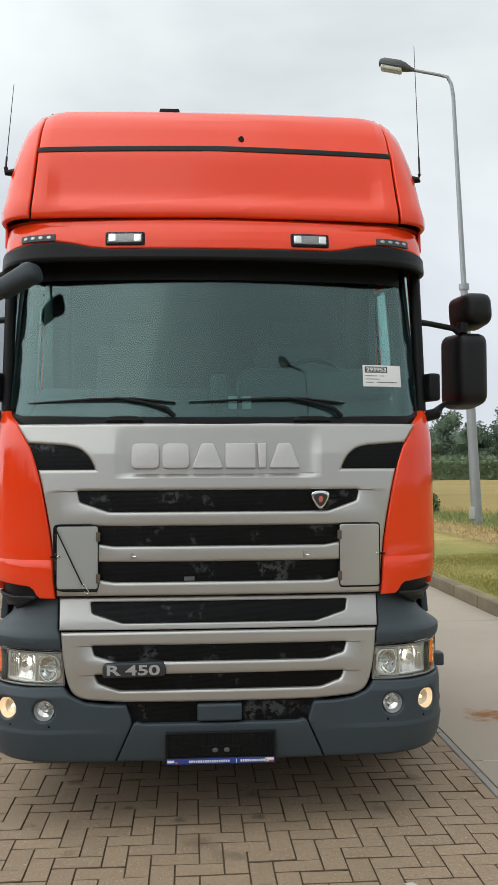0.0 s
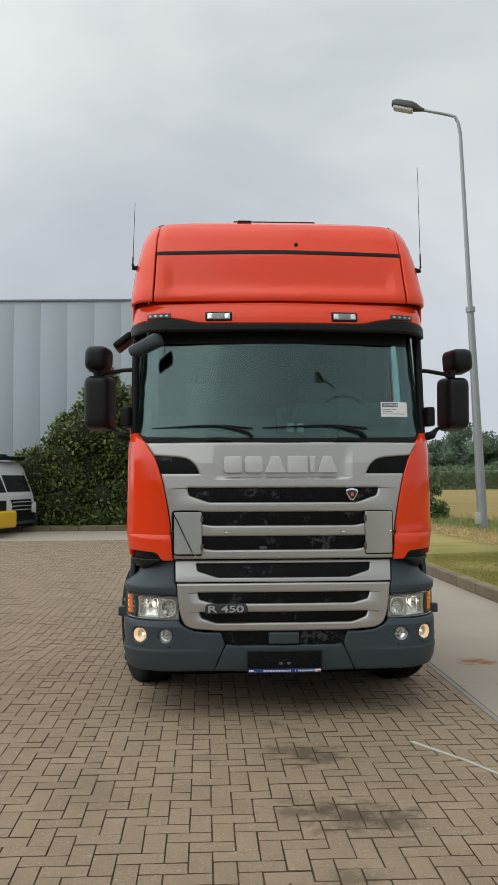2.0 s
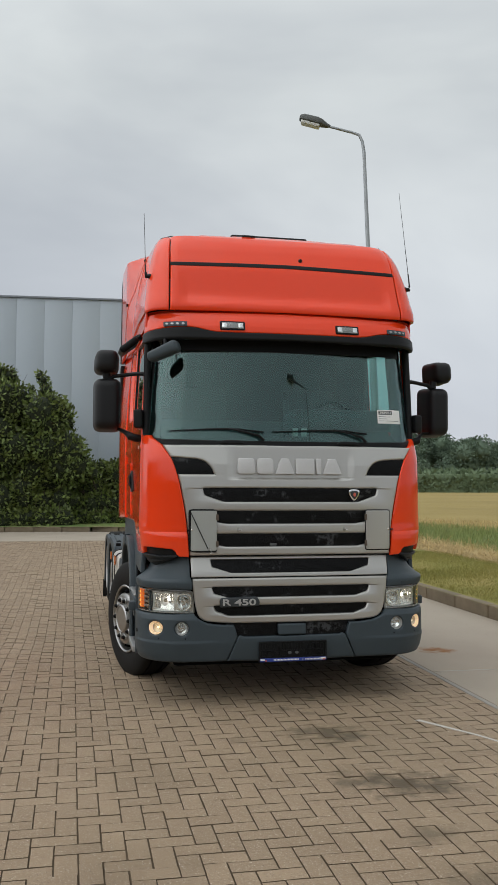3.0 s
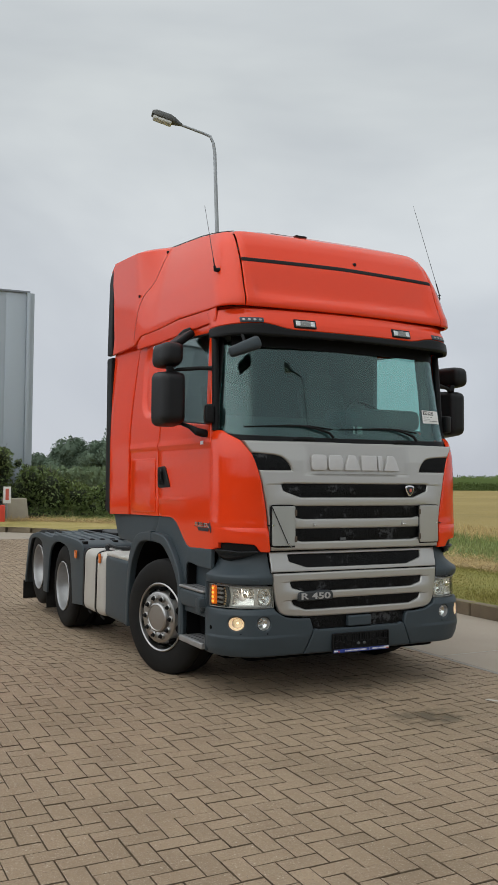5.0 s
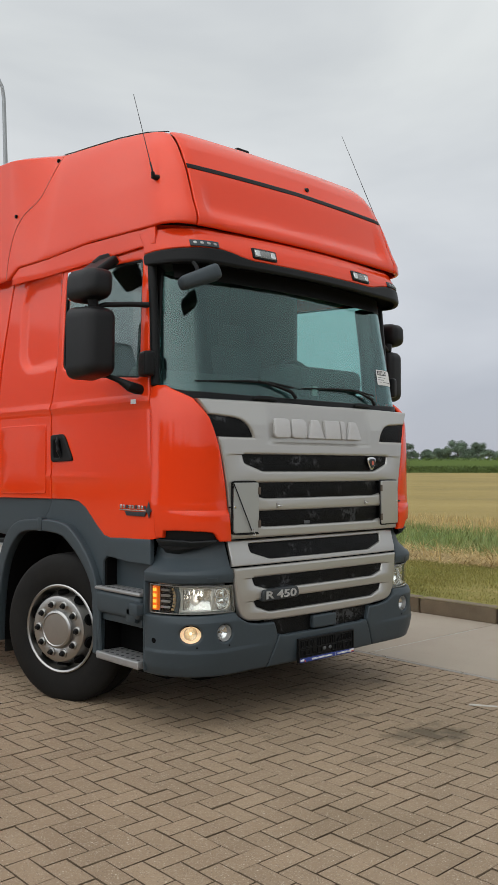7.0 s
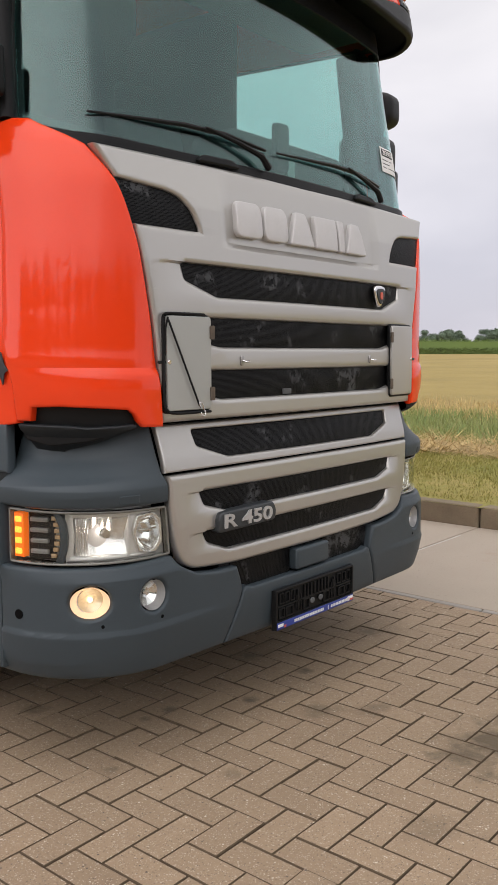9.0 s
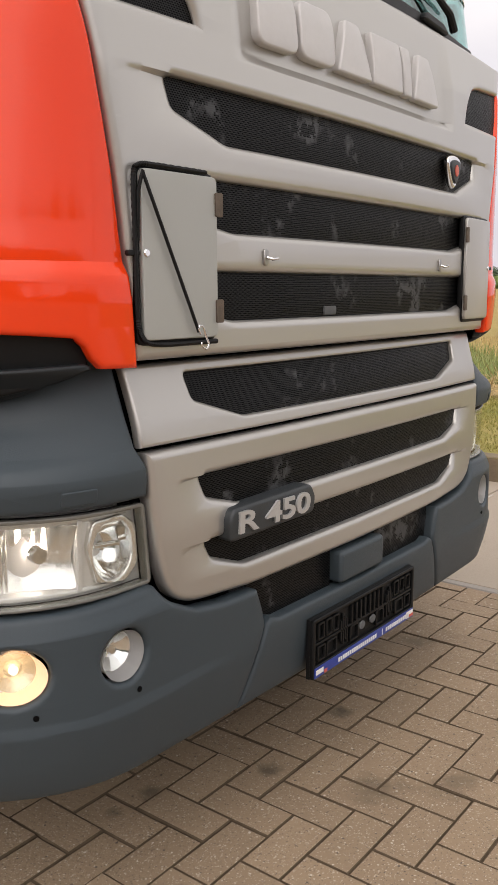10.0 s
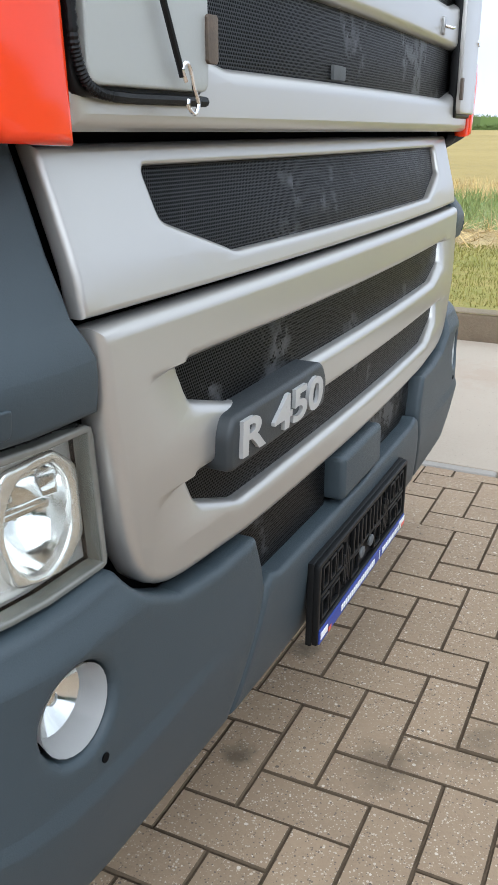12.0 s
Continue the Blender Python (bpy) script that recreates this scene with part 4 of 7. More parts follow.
    strip = part("amber_indicator", bent([(s * (e - 0.054), 0.770), (s * (e - 0.012), 0.770), (s * (e - 0.012), 0.920), (s * (e - 0.054), 0.917)], LAMPS, (), 0.03, 0.003, 0.03, 0.05, out=-0.020), AMBER, lamp, "amber indicator strip")
    for k in range(4):
        z = 0.782 + 0.036 * k
        part("indicator_cell", bent(rounded([(s * (u1 + 0.070), z), (s * (e - 0.070), z), (s * (e - 0.070), z + 0.015), (s * (u1 + 0.070), z + 0.015)], 0.005, 2), LAMPS, (), 0.014, 0.003, 0.03, 0, out=-0.036), CELL, lamp, "small grey lamp cell")
        part("indicator_led", bent(rounded([(s * (e - 0.048), z - 0.002), (s * (e - 0.018), z - 0.002), (s * (e - 0.018), z + 0.018), (s * (e - 0.048), z + 0.018)], 0.005, 2), LAMPS, (), 0.004, 0.001, 0, 0, out=-0.0165), LED, lamp)
    part("washer_cover", bent(rounded([(s * 0.955, 0.950), (s * 1.03, 0.950), (s * 1.03, 0.980), (s * 0.955, 0.980)], 0.006, 2), FLARE, (), 0.02, 0.003, 0.03, 0, out=0.002), GREY, truck)
    part("side_marker", box(s * 1.268, 0.51, 0.765, 0.075, 0.09, 0.075, 0.014), GREY, truck, "dark side marker housing")

# grey flare over the headlamps and the small scoop below the red corner, its shade put into dark colours
for s in (-1, 1):
    e = FLARE.uy(0.47, 0.98)
    o = [(0.824, 0.938), (e, 0.945), (e, 1.01), (FLARE.uy(0.47, 1.05), 1.05), (FLARE.uy(0.47, 1.2), 1.24), (0.850, 1.24), (0.845, 1.13), (0.841, 1.04), (0.826, 1.00)]
    part("corner_flare", bent([(s * a, b) for a, b in o], FLARE, (), 0.04, 0.010, 0.05, 0.02, res=3), GREY, truck, "dark grey flared plastic corner")
    o = CORNER.outline([("x", 0.945, 1.20), ("x", 0.96, 1.25), ("x", 1.0, 1.275), ("y", 0.24, 1.29), ("y", 0.42, 1.285), ("y", 0.42, 1.16), ("y", 0.30, 1.14), ("x", 1.10, 1.155), ("x", 1.0, 1.18)], s)
    part("scoop_opening", bent(rounded(o, 0.015, 2), CORNER, (), 0.03, 0.006, 0.05, 0.03, out=-0.034, res=2), BLACK, truck, "plastic recess below the corner panel, blackened for shade")
    o = CORNER.outline([("x", 0.950, 1.205), ("x", 0.965, 1.214), ("x", 1.10, 1.206), ("y", 0.22, 1.212), ("y", 0.41, 1.215), ("y", 0.405, 1.118), ("y", 0.26, 1.116), ("x", 1.16, 1.122), ("x", 1.06, 1.158)], s)
    part("corner_scoop", bent(rounded(o, 0.008, 2), lambda u, z, d: CORNER(u, z, d - 0.9 * max(0.0, 1.20 - z)), (), 0.03, 0.006, 0.04, 0.02, out=-0.008, res=2), SHADEDSCOOP, truck, "plastic air scoop, darkened for its shade")

# red front corner panels
for s in (-1, 1):
    inner = [("x", x + 0.006, z) for x, z in edge]
    o = [("y", 0.468, 2.19), ("y", 0.42, 2.20), ("y", 0.36, 2.195), ("x", 1.155, 2.172), ("x", 1.115, 2.138)] + inner + [("x", 0.853, 1.200), ("x", 0.935, 1.203), ("x", 0.955, 1.222), ("x", 0.968, 1.245), ("x", 0.99, 1.262), ("x", 1.06, 1.268), ("y", 0.24, 1.275), ("y", 0.33, 1.27), ("y", 0.345, 1.225), ("y", 0.405, 1.222), ("y", 0.435, 1.5), ("y", 0.462, 2.1)]
    part("corner_panel", bent(CORNER.outline(o, s), CORNER, (), 0.04, 0.010, 0.045, 0.04, res=3, extra_v=(1.33, 1.36, 1.375, 1.3875, 1.40, 1.42, 1.46)), RED, truck, "glossy orange-red cab corner panel")

# windscreen, pillars, cowl
glass_o = both([(0, 2.97), (SCREEN.uy(0.49, 2.955), 2.955), (SCREEN.uy(0.462, 2.5), 2.5), (SCREEN.uy(0.425, 2.19), 2.19), (SCREEN.ux(1.10, 2.15), 2.15), (0.6, 2.12), (0, 2.115)])
screen = part("windscreen", bent(glass_o, SCREEN, (), 0.006, 0.001, 0.06, 0.08), GLASS, truck, "greenish tinted windscreen")
screen.visible_shadow = False
part("screen_band", bent(both([(0, 3.03), (SCREEN.ux(1.05, 3.0), 3.02), (SCREEN.ux(1.05, 2.91), 2.912), (0, 2.908)]), SCREEN, (), 0.012, 0.002, 0.08, 0, out=0.006), BLACK, truck, "black band over the windscreen")
part("cowl", bent(both([(0, 2.147), (0.6, 2.149), (SCREEN.ux(1.06, 2.16), 2.160), (SCREEN.ux(1.12, 2.17), 2.178), (SCREEN.ux(1.12, 2.12), 2.125), (1.04, 2.10), (0, 2.10)]), SCREEN, (), 0.04, 0.008, 0.08, 0, out=0.012), BLACK, truck, "black plastic cowl below the windscreen")
for x in (-0.50, 0.50):
    part("cowl_cover", bent(rounded([(x - 0.11, 2.122), (x + 0.11, 2.122), (x + 0.075, 2.152), (x - 0.075, 2.152)], 0.02, 3), SCREEN, (), 0.03, 0.008, 0.05, 0, out=0.03), BLACK, truck)
for s in (-1, 1):
    o = SCREEN.outline([("y", 0.492, 2.97), ("y", 0.56, 3.03), ("y", 0.53, 2.6), ("y", 0.49, 2.2), ("y", 0.426, 2.17), ("y", 0.463, 2.5)], s)
    part("a_pillar", bent(o, SCREEN, (), 0.05, 0.012, 0.05, 0.1, out=0.006, res=2), BLACK, truck, "black windscreen pillar trim")
    part("inner_pillar", tube([(s * 1.10, 0.55, 2.16), (s * 1.086, 0.575, 2.6), (s * 1.062, 0.61, 2.98)], 0.056, 10), DASH, truck, "dark inner pillar trim")
    part("pillar_edge", tube([(s * 1.178, 0.450, 2.20), (s * 1.172, 0.478, 2.6), (s * 1.166, 0.512, 3.0)], 0.031, 10), BLACK, truck)
    part("pillar_deflector", box(s * 1.235, 0.47, 2.335, 0.075, 0.14, 0.16, 0.022, 3, Matrix.Rotation(s * 0.3, 4, "Z")), BLACK, truck, "small black pillar deflector")

# wipers
for x0, x1, x2 in ((-0.235, -0.55, -1.02), (0.66, 0.36, -0.16)):
    p = [SCREEN(x0, 2.15, 0.03), SCREEN(x0 - 0.04, 2.19, 0.035), SCREEN((x0 + x1) / 2, 2.222, 0.03), SCREEN(x1, 2.25, 0.03)]
    wiper = part("wiper", tube(p, [0.014, 0.012, 0.009, 0.006], 8), BLACK, truck, "black wiper arm")
    part("wiper_blade", tube([SCREEN(x1 + 0.32, 2.222, 0.018), SCREEN(x1 + 0.1, 2.243, 0.022), SCREEN(x1 - 0.1, 2.243, 0.022), SCREEN(x2, 2.225, 0.016)], [0.006, 0.009, 0.009, 0.004], 6), BLACK, wiper)
# stock sticker on the inside of the windscreen
su = [SCREEN.ux(v, 2.4) for v in (0.798, 1.021)]
sticker = part("stock_sticker", bent([(su[0], 2.319), (su[1], 2.319), (su[1], 2.439), (su[0], 2.439)], SCREEN, (), 0.002, 0.0005, 0.05, 0, out=0.004), WHITE, truck, "white paper stock sticker with a number")
part("sticker_field", bent([(su[0] + 0.012, 2.397), (su[0] + 0.142, 2.397), (su[0] + 0.142, 2.432), (su[0] + 0.012, 2.432)], SCREEN, (), 0.0015, 0.0003, 0.05, 0, out=0.0052), PRINT, sticker)
bm, wide = lettering("293953", 0.024, 0.001)
for v in bm.verts:
    v.co = SCREEN(su[0] + 0.02 + v.co.x * 0.114 / wide, 2.4025 + v.co.y, 0.0058 + v.co.z)
part("sticker_number", bm, WHITE, sticker, "white number 293953 on dark")
for k, w in enumerate((0.11, 0.08, 0.19)):
    part("print_bar", bent([(su[0] + 0.014, 2.377 - 0.018 * k), (su[0] + 0.014 + w, 2.377 - 0.018 * k), (su[0] + 0.014 + w, 2.381 - 0.018 * k), (su[0] + 0.014, 2.381 - 0.018 * k)], SCREEN, (), 0.001, 0.0002, 0.05, 0, out=0.005), PRINT, sticker)

# sun visor and the red ledge over it
e = VISOR.uy(0.56, 3.05)
wave = [(0, 3.046), (0.60, 3.046), (0.68, 3.055), (0.78, 3.078), (0.86, 3.088), (1.0, 3.082), (1.2, 3.07), (e, 3.06)]
part("visor_ledge", bent(both([(0, 3.222), (e, 3.215)] + list(reversed(wave))[:-1] + [(0, 3.046)]), VISOR, (), 0.05, 0.012, 0.06, 0.035, out=0.0, res=3), RED, truck, "orange-red ledge with lamps over the sun visor")
visor = part("sun_visor", bent(rounded(both(wave[:] + [(e, 2.985), (1.25, 2.974), (1.0, 2.978), (0, 2.986)]), 0.035, 3), VISOR, (), 0.035, 0.010, 0.06, 0.03, out=0.012, res=3), BLACK, truck, "black exterior sun visor")
bm = bmesh.new()
rows = []
for i in range(-14, 15):
    u = e * 0.97 * i / 14
    rows.append([bm.verts.new(VISOR(u, 2.992, -0.005)), bm.verts.new(SCREEN(u * 0.93, 3.02, 0.0))])
for a, b in zip(rows, rows[1:]):
    bm.faces.new((a[0], b[0], b[1], a[1]))
bmesh.ops.solidify(bm, geom=bm.faces[:], thickness=0.012)
part("visor_underside", bm, BLACK, visor)
bm = bmesh.new()
rows = []
for i in range(-20, 21):
    u = e * i / 20
    back = ROOF(u * 0.985, 3.24, -0.006)
    rows.append([bm.verts.new(VISOR(u, 3.212, -0.012)), bm.verts.new(VISOR(u, 3.220, -0.026)), bm.verts.new(Vector((back.x, max(back.y, VISOR(u, 3.2, -0.03).y), 3.236)))])
for a, b in zip(rows, rows[1:]):
    for k in (0, 1):
        bm.faces.new((a[k], b[k], b[k + 1], a[k + 1]))
bmesh.ops.solidify(bm, geom=bm.faces[:], thickness=0.006)
part("ledge_top", bm, RED, truck)
for s in (-1, 1):
    c = [(s * 0.392, 3.066), (s * 0.602, 3.066), (s * 0.602, 3.143), (s * 0.392, 3.143)]
    lamp = part("spot_lamp", bent(rounded(c, 0.012, 2), VISOR, (), 0.03, 0.005, 0.06, 0, out=0.010), BLACK, truck, "rectangular spot lamp in a black frame")
    part("reflector", bent([(s * 0.408, 3.080), (s * 0.586, 3.080), (s * 0.586, 3.130), (s * 0.408, 3.130)], VISOR, (), 0.008, 0.003, 0.04, 0, out=0.014), CELL, lamp)
    for x in (0.430, 0.564):
        part("reflector", bent(rounded([(s * (x - 0.020), 3.083), (s * (x + 0.020), 3.083), (s * (x + 0.020), 3.128), (s * (x - 0.020), 3.128)], 0.008, 2), VISOR, (), 0.008, 0.003, 0, 0, out=0.018), CHROME, lamp)
    part("lamp_lens", bent([(s * 0.404, 3.076), (s * 0.590, 3.076), (s * 0.590, 3.134), (s * 0.404, 3.134)], VISOR, (), 0.004, 0.001, 0.05, 0, out=0.022), LENS, lamp).visible_shadow = False
    a, b = VISOR.ux(0.872, 3.1), VISOR.ux(1.058, 3.1)
    led = part("marker_lamp", bent(rounded([(s * a, 3.092), (s * b, 3.09), (s * b, 3.132), (s * a, 3.134)], 0.006, 2), VISOR, (), 0.024, 0.004, 0.04, 0, out=0.010), GREY, truck, "row of four small marker lights")
    for k in range(4):
        c = a + (b - a) * (0.16 + 0.225 * k)
        part("marker_light", bent(ring(s * c, 3.113, 0.013, 0.010, 12), VISOR, (), 0.01, 0.003, 0, 0, out=0.014), ALU, led)

# high roof: front, sides, lid
front_o = both([(0, 3.984), (0.40, 3.984), (0.43, 3.974), (0.70, 3.972), (0.73, 3.960), (0.955, 3.944), (0.982, 3.925), (0.992, 3.8), (1.0, 3.5), (1.01, 3.232), (0, 3.238)])


def pressed(u, z, d):
    """The roof front with its sunk lower field."""
    k = min(1.0, max(0.0, (0.93 - abs(u)) / 0.06)) * min(1.0, max(0.0, (z - 3.30) / 0.045)) * min(1.0, max(0.0, (3.60 - z) / 0.2))
    return ROOF(u, z, d - 0.028 * k)


front = part("roof_front", bent(front_o, pressed, (), 0.03, 0.010, 0.08, 0.04, res=3, extra_u=(-0.93, -0.87, 0.87, 0.93)), RED, truck, "orange-red high roof front")
part("roof_stripe", bent(both([(0, 3.688), (0.994, 3.672), (0.996, 3.638), (0, 3.652)]), ROOF, (), 0.01, 0.003, 0.06, 0, out=0.004), BLACK, truck, "dark rubber strip across the roof front")
part("roof_nozzle", tube([ROOF(0.14, 3.735, -0.01), ROOF(0.14, 3.735, 0.014)], [0.02, 0.014], 12), BLACK, truck, "small dark round opening")
REAR = 3.10
for s in (-1, 1):
    o = [(1.022, 3.232), (1.012, 3.5), (1.004, 3.8), (0.997, 3.918), (1.02, 3.935), (1.06, 3.938)] + [(ROOF.uy(y, 3.94), 3.94) for y in (1.0, 1.8, 2.5)] + [(ROOF.uy(REAR - 0.05, 3.93), 3.935), (ROOF.uy(REAR, 3.8), 3.88), (ROOF.uy(REAR, 3.3), 3.153), (ROOF.uy(2.35, 3.2), 3.168), (ROOF.uy(2.2, 3.23), 3.235), (ROOF.uy(1.2, 3.25), 3.262), (ROOF.uy(0.5, 3.24), 3.235)]
    part("roof_side", bent([(s * a, b) for a, b in o], ROOF, (), 0.03, 0.010, 0.07, 0.05, res=3), RED, truck, "orange-red high roof side")
    o = [(ROOF.uy(0.45, 3.2), 3.235), (ROOF.uy(1.3, 3.2), 3.262), (ROOF.uy(2.2, 3.2), 3.235), (ROOF.uy(2.3, 3.2), 3.19), (ROOF.uy(2.3, 3.15), 3.12), (ROOF.uy(0.45, 3.15), 3.12)]
    part("roof_skirt", bent([(s * a, b) for a, b in o], ROOF, (), 0.02, 0.006, 0.1, 0, out=-0.012), RED, truck, "orange-red rail below the roof side")
    rail = [ROOF(s * ROOF.uy(y, 3.945), 3.945, -0.0005) for y in (0.62, 0.75, 0.9, 1.1, 1.3, 1.5, 1.7, 1.82)]
    part("roof_edge_seal", tube(rail, 0.004, 6), BLACK, truck, "thin dark seal along the roof edge")
    # seam between roof and side deflector, with its dark studs
    seam = [ROOF(s * ROOF.uy(y, z), z, -0.0005) for y, z in soft([(1.80, 3.93), (1.86, 3.82), (1.97, 3.67), (2.15, 3.57), (2.27, 3.45), (2.35, 3.28), (2.37, 3.17)], 6, False)]
    part("seam_line", tube(seam, 0.0042, 6), REDPRINT, truck, "dull red seam")
    for y, z in ((2.23, 3.58), (1.84, 3.90)):
        part("stud", tube([ROOF(s * ROOF.uy(y, z), z, -0.005), ROOF(s * ROOF.uy(y, z), z, 0.012)], 0.014, 10), DARK, truck)
    base = ROOF(s * ROOF.uy(0.475, 3.56), 3.56, 0.0)
    ant = part("antenna_mount", tube([base - Vector((s * 0.01, 0, 0)), base + Vector((s * 0.03, 0, 0.0)), base + Vector((s * 0.035, 0, 0.03))], [0.022, 0.018, 0.012], 10), BLACK, truck, "black whip antenna")
    top = base + Vector((s * 0.035, 0, 0.03))
    lean = Vector((0.0, 0.22, 0.58)) if s < 0 else Vector((0.13, 0.58, 1.06))
    part("antenna_rod", tube([top, top + lean * 0.12, top + lean * 0.13, top + lean], [0.006, 0.006, 0.003, 0.0018], 6), BLACK, ant)
bm = bmesh.new()
loops = []
us = [ROOF.uy(REAR, 3.93) * k / 40 for k in range(-40, 41)]
for k, up in ((1.0, -0.02), (0.985, 0.0), (0.95, 0.022), (0.85, 0.042), (0.6, 0.072), (0.3, 0.095), (0.0, 0.098)):
    loop = []
    for u in us:
        p = ROOF(u, 3.945, -0.012)
        q = Vector((p.x * k, 1.9 + (p.y - 1.9) * (k if p.y < 1.9 else 1.0), p.z + up))
        loop.append(bm.verts.new(q))
    loops.append(loop)
for a, b in zip(loops, loops[1:]):
    for i in range(len(us) - 1):
        bm.faces.new((a[i], a[i + 1], b[i + 1], b[i]))
bmesh.ops.remove_doubles(bm, verts=bm.verts, dist=1e-4)
part("roof_lid", bm, RED, truck, "orange-red roof top")
part("roof_vent", box(-0.27, 0.66, 3.990, 0.12, 0.09, 0.045, 0.012, 2), BLACK, truck, "small dark roof vent")
part("roof_hatch", box(0.02, 1.33, 4.105, 0.74, 0.55, 0.07, 0.02, 3), BLACK, truck, "dark roof hatch")
part("roof_cushion", box(0, 2.72, 4.17, 1.5, 0.66, 0.10, 0.04, 3), RED, truck, "orange-red roof deflector")

# doors, cab sides and side deflectors
SIDE = lambda s: (lambda u, v, d: Vector((s * (1.216 + d - 0.022 * ((v - 2.0) / 1.1) ** 2 - (0.02 * max(0.0, v - 2.3) / 0.8)), u, v)))


def crease(v, z0, w, h):
    k = 1 - abs(v - z0) / w
    return h * max(0.0, k)


for s in (-1, 1):
    flat = SIDE(s)

    def skin(u, v, d, flat=flat):
        d += crease(v, 2.10, 0.05, 0.010) - (0.006 if v < 2.08 else 0)
        d += crease(v, 1.60, 0.03, 0.007) if u > 1.05 else 0
        return flat(u, v, d)

    door_o = [(0.505, 3.125), (0.492, 2.6), (0.474, 2.2), (0.466, 2.1), (0.443, 1.5), (0.412, 1.215), (0.50, 1.200), (0.80, 1.192), (0.93, 1.186), (1.0, 1.200), (1.08, 1.255), (1.24, 1.385), (1.33, 1.425), (1.42, 1.435), (1.70, 1.432), (1.708, 2.10), (1.665, 2.25), (1.635, 2.42), (1.618, 3.155), (1.1, 3.145)]
    win = rounded([(0.60, 3.045), (0.575, 2.255), (1.10, 2.30), (1.42, 2.33), (1.555, 2.40), (1.565, 3.09)], 0.03, 3)
    door = part("door", bent(door_o, skin, [win], 0.04, 0.008, 0.12, 0.05, res=2, extra_v=(2.05, 2.08, 2.10, 2.15, 1.57, 1.6, 1.63)), RED, truck, "orange-red cab door with a tinted window")
    part("window_pane", bent(win, flat, (), 0.006, 0.001, 0.15, 0.15, out=-0.018), SIDEGLASS, door, "tinted window").visible_shadow = False
    rim = rounded([(0.592, 3.053), (0.567, 2.247), (1.10, 2.292), (1.42, 2.322), (1.563, 2.395), (1.573, 3.098)], 0.03, 3)
    part("window_seal", bent(rim, flat, [rounded([(0.612, 3.033), (0.588, 2.268), (1.10, 2.312), (1.42, 2.342), (1.543, 2.405), (1.553, 3.078)], 0.03, 3)], 0.02, 0.003, 0.15, 0.15, out=-0.008), BLACK, door)
    pocket = [(1.70, 1.905), (1.535, 1.912), (1.50, 1.89), (1.385, 1.715), (1.69, 1.705)]
    handle = part("door_handle", bent(rounded(pocket, 0.03, 3), flat, [rounded([(1.66, 1.87), (1.56, 1.875), (1.52, 1.74), (1.66, 1.735)], 0.03, 3)], 0.03, 0.006, 0.1, 0.1, out=0.008), BLACK, door, "black door handle in a recess")
    # near-black plate on the door skin, in place of a shaded recess
    part("handle_cup", bent(rounded([(1.68, 1.89), (1.54, 1.89), (1.48, 1.725), (1.68, 1.72)], 0.02, 2), flat, (), 0.01, 0.002, 0, 0, out=0.0035), DARK, handle)
    part("handle_grip", tube([flat(1.60, 1.885, 0.0), flat(1.575, 1.85, 0.022), flat(1.555, 1.79, 0.024), flat(1.545, 1.735, 0.0)], 0.014, 8), BLACK, handle)
    if s < 0:
        badge = part("door_badge", bent([(0.46, 1.385), (0.80, 1.385), (0.80, 1.392), (0.46, 1.392)], flat, (), 0.004, 0.001, 0, 0, out=0.004), CHROME, door, "small dark and chrome emblem with plain bars")
        for k in range(9):
            a = 0.50 + 0.034 * k
            part("badge_bar", bent([(a, 1.398), (a + 0.022, 1.398), (a + 0.022, 1.422), (a, 1.422)], flat, (), 0.004, 0.001, 0, 0, out=0.004), CHROME if k % 3 else PRINT, badge)
        part("badge_bar", bent([(0.52, 1.352), (0.72, 1.352), (0.74, 1.38), (0.50, 1.38)], flat, (), 0.004, 0.001, 0, 0, out=0.004), PRINT, badge)
        part("badge_crest", bent(soft([(0.47, 1.45), (0.485, 1.41), (0.505, 1.40), (0.48, 1.37), (0.465, 1.34), (0.455, 1.38), (0.435, 1.39), (0.455, 1.41)], 2), flat, (), 0.004, 0.001, 0, 0, out=0.005), PRINT, badge)
        part("white_label", bent([(0.595, 2.085), (0.655, 2.085), (0.655, 2.115), (0.595, 2.115)], flat, (), 0.002, 0.0004, 0, 0, out=0.014), WHITE, door, "small white label")

    def sunk(u, v, d, flat=flat):
        far, near = math.hypot(max(0.0, 0.20 - (2.22 - u)), max(0.0, 0.20 - min(v - 2.40, 3.12 - v))), min(1.0, max(0.0, (u - 1.62) / 0.05))
        k = min(1.0, max(0.0, (0.20 - far) / 0.055)) * near
        d -= 0.030 * k * k * (3 - 2 * k)
        d += crease(v, 2.10, 0.05, 0.010) - (0.006 if v < 2.08 else 0) + crease(v, 1.60, 0.03, 0.007)
        return flat(u, v, d)

    rear_o = [(1.628, 3.155), (1.644, 2.42), (1.675, 2.25), (1.718, 2.10), (1.71, 1.432), (2.535, 1.418), (2.535, 2.2), (2.50, 2.5), (2.375, 3.16)]
    part("cab_side", bent(rear_o, sunk, (), 0.03, 0.006, 0.025, 0.03, res=2, extra_v=(2.05, 2.08, 2.10, 2.15, 1.57, 1.6, 1.63)), RED, truck, "orange-red rear cab side with a pressed window blank")
    hatch = rounded([(1.78, 1.47), (2.50, 1.45), (2.50, 1.99), (1.78, 1.99)], 0.03, 3)
    part("locker_lid", bent(hatch, flat, (), 0.012, 0.004, 0.2, 0.05, out=0.0015, extra_v=(1.57, 1.6, 1.63)), RED, truck, "orange-red locker lid")
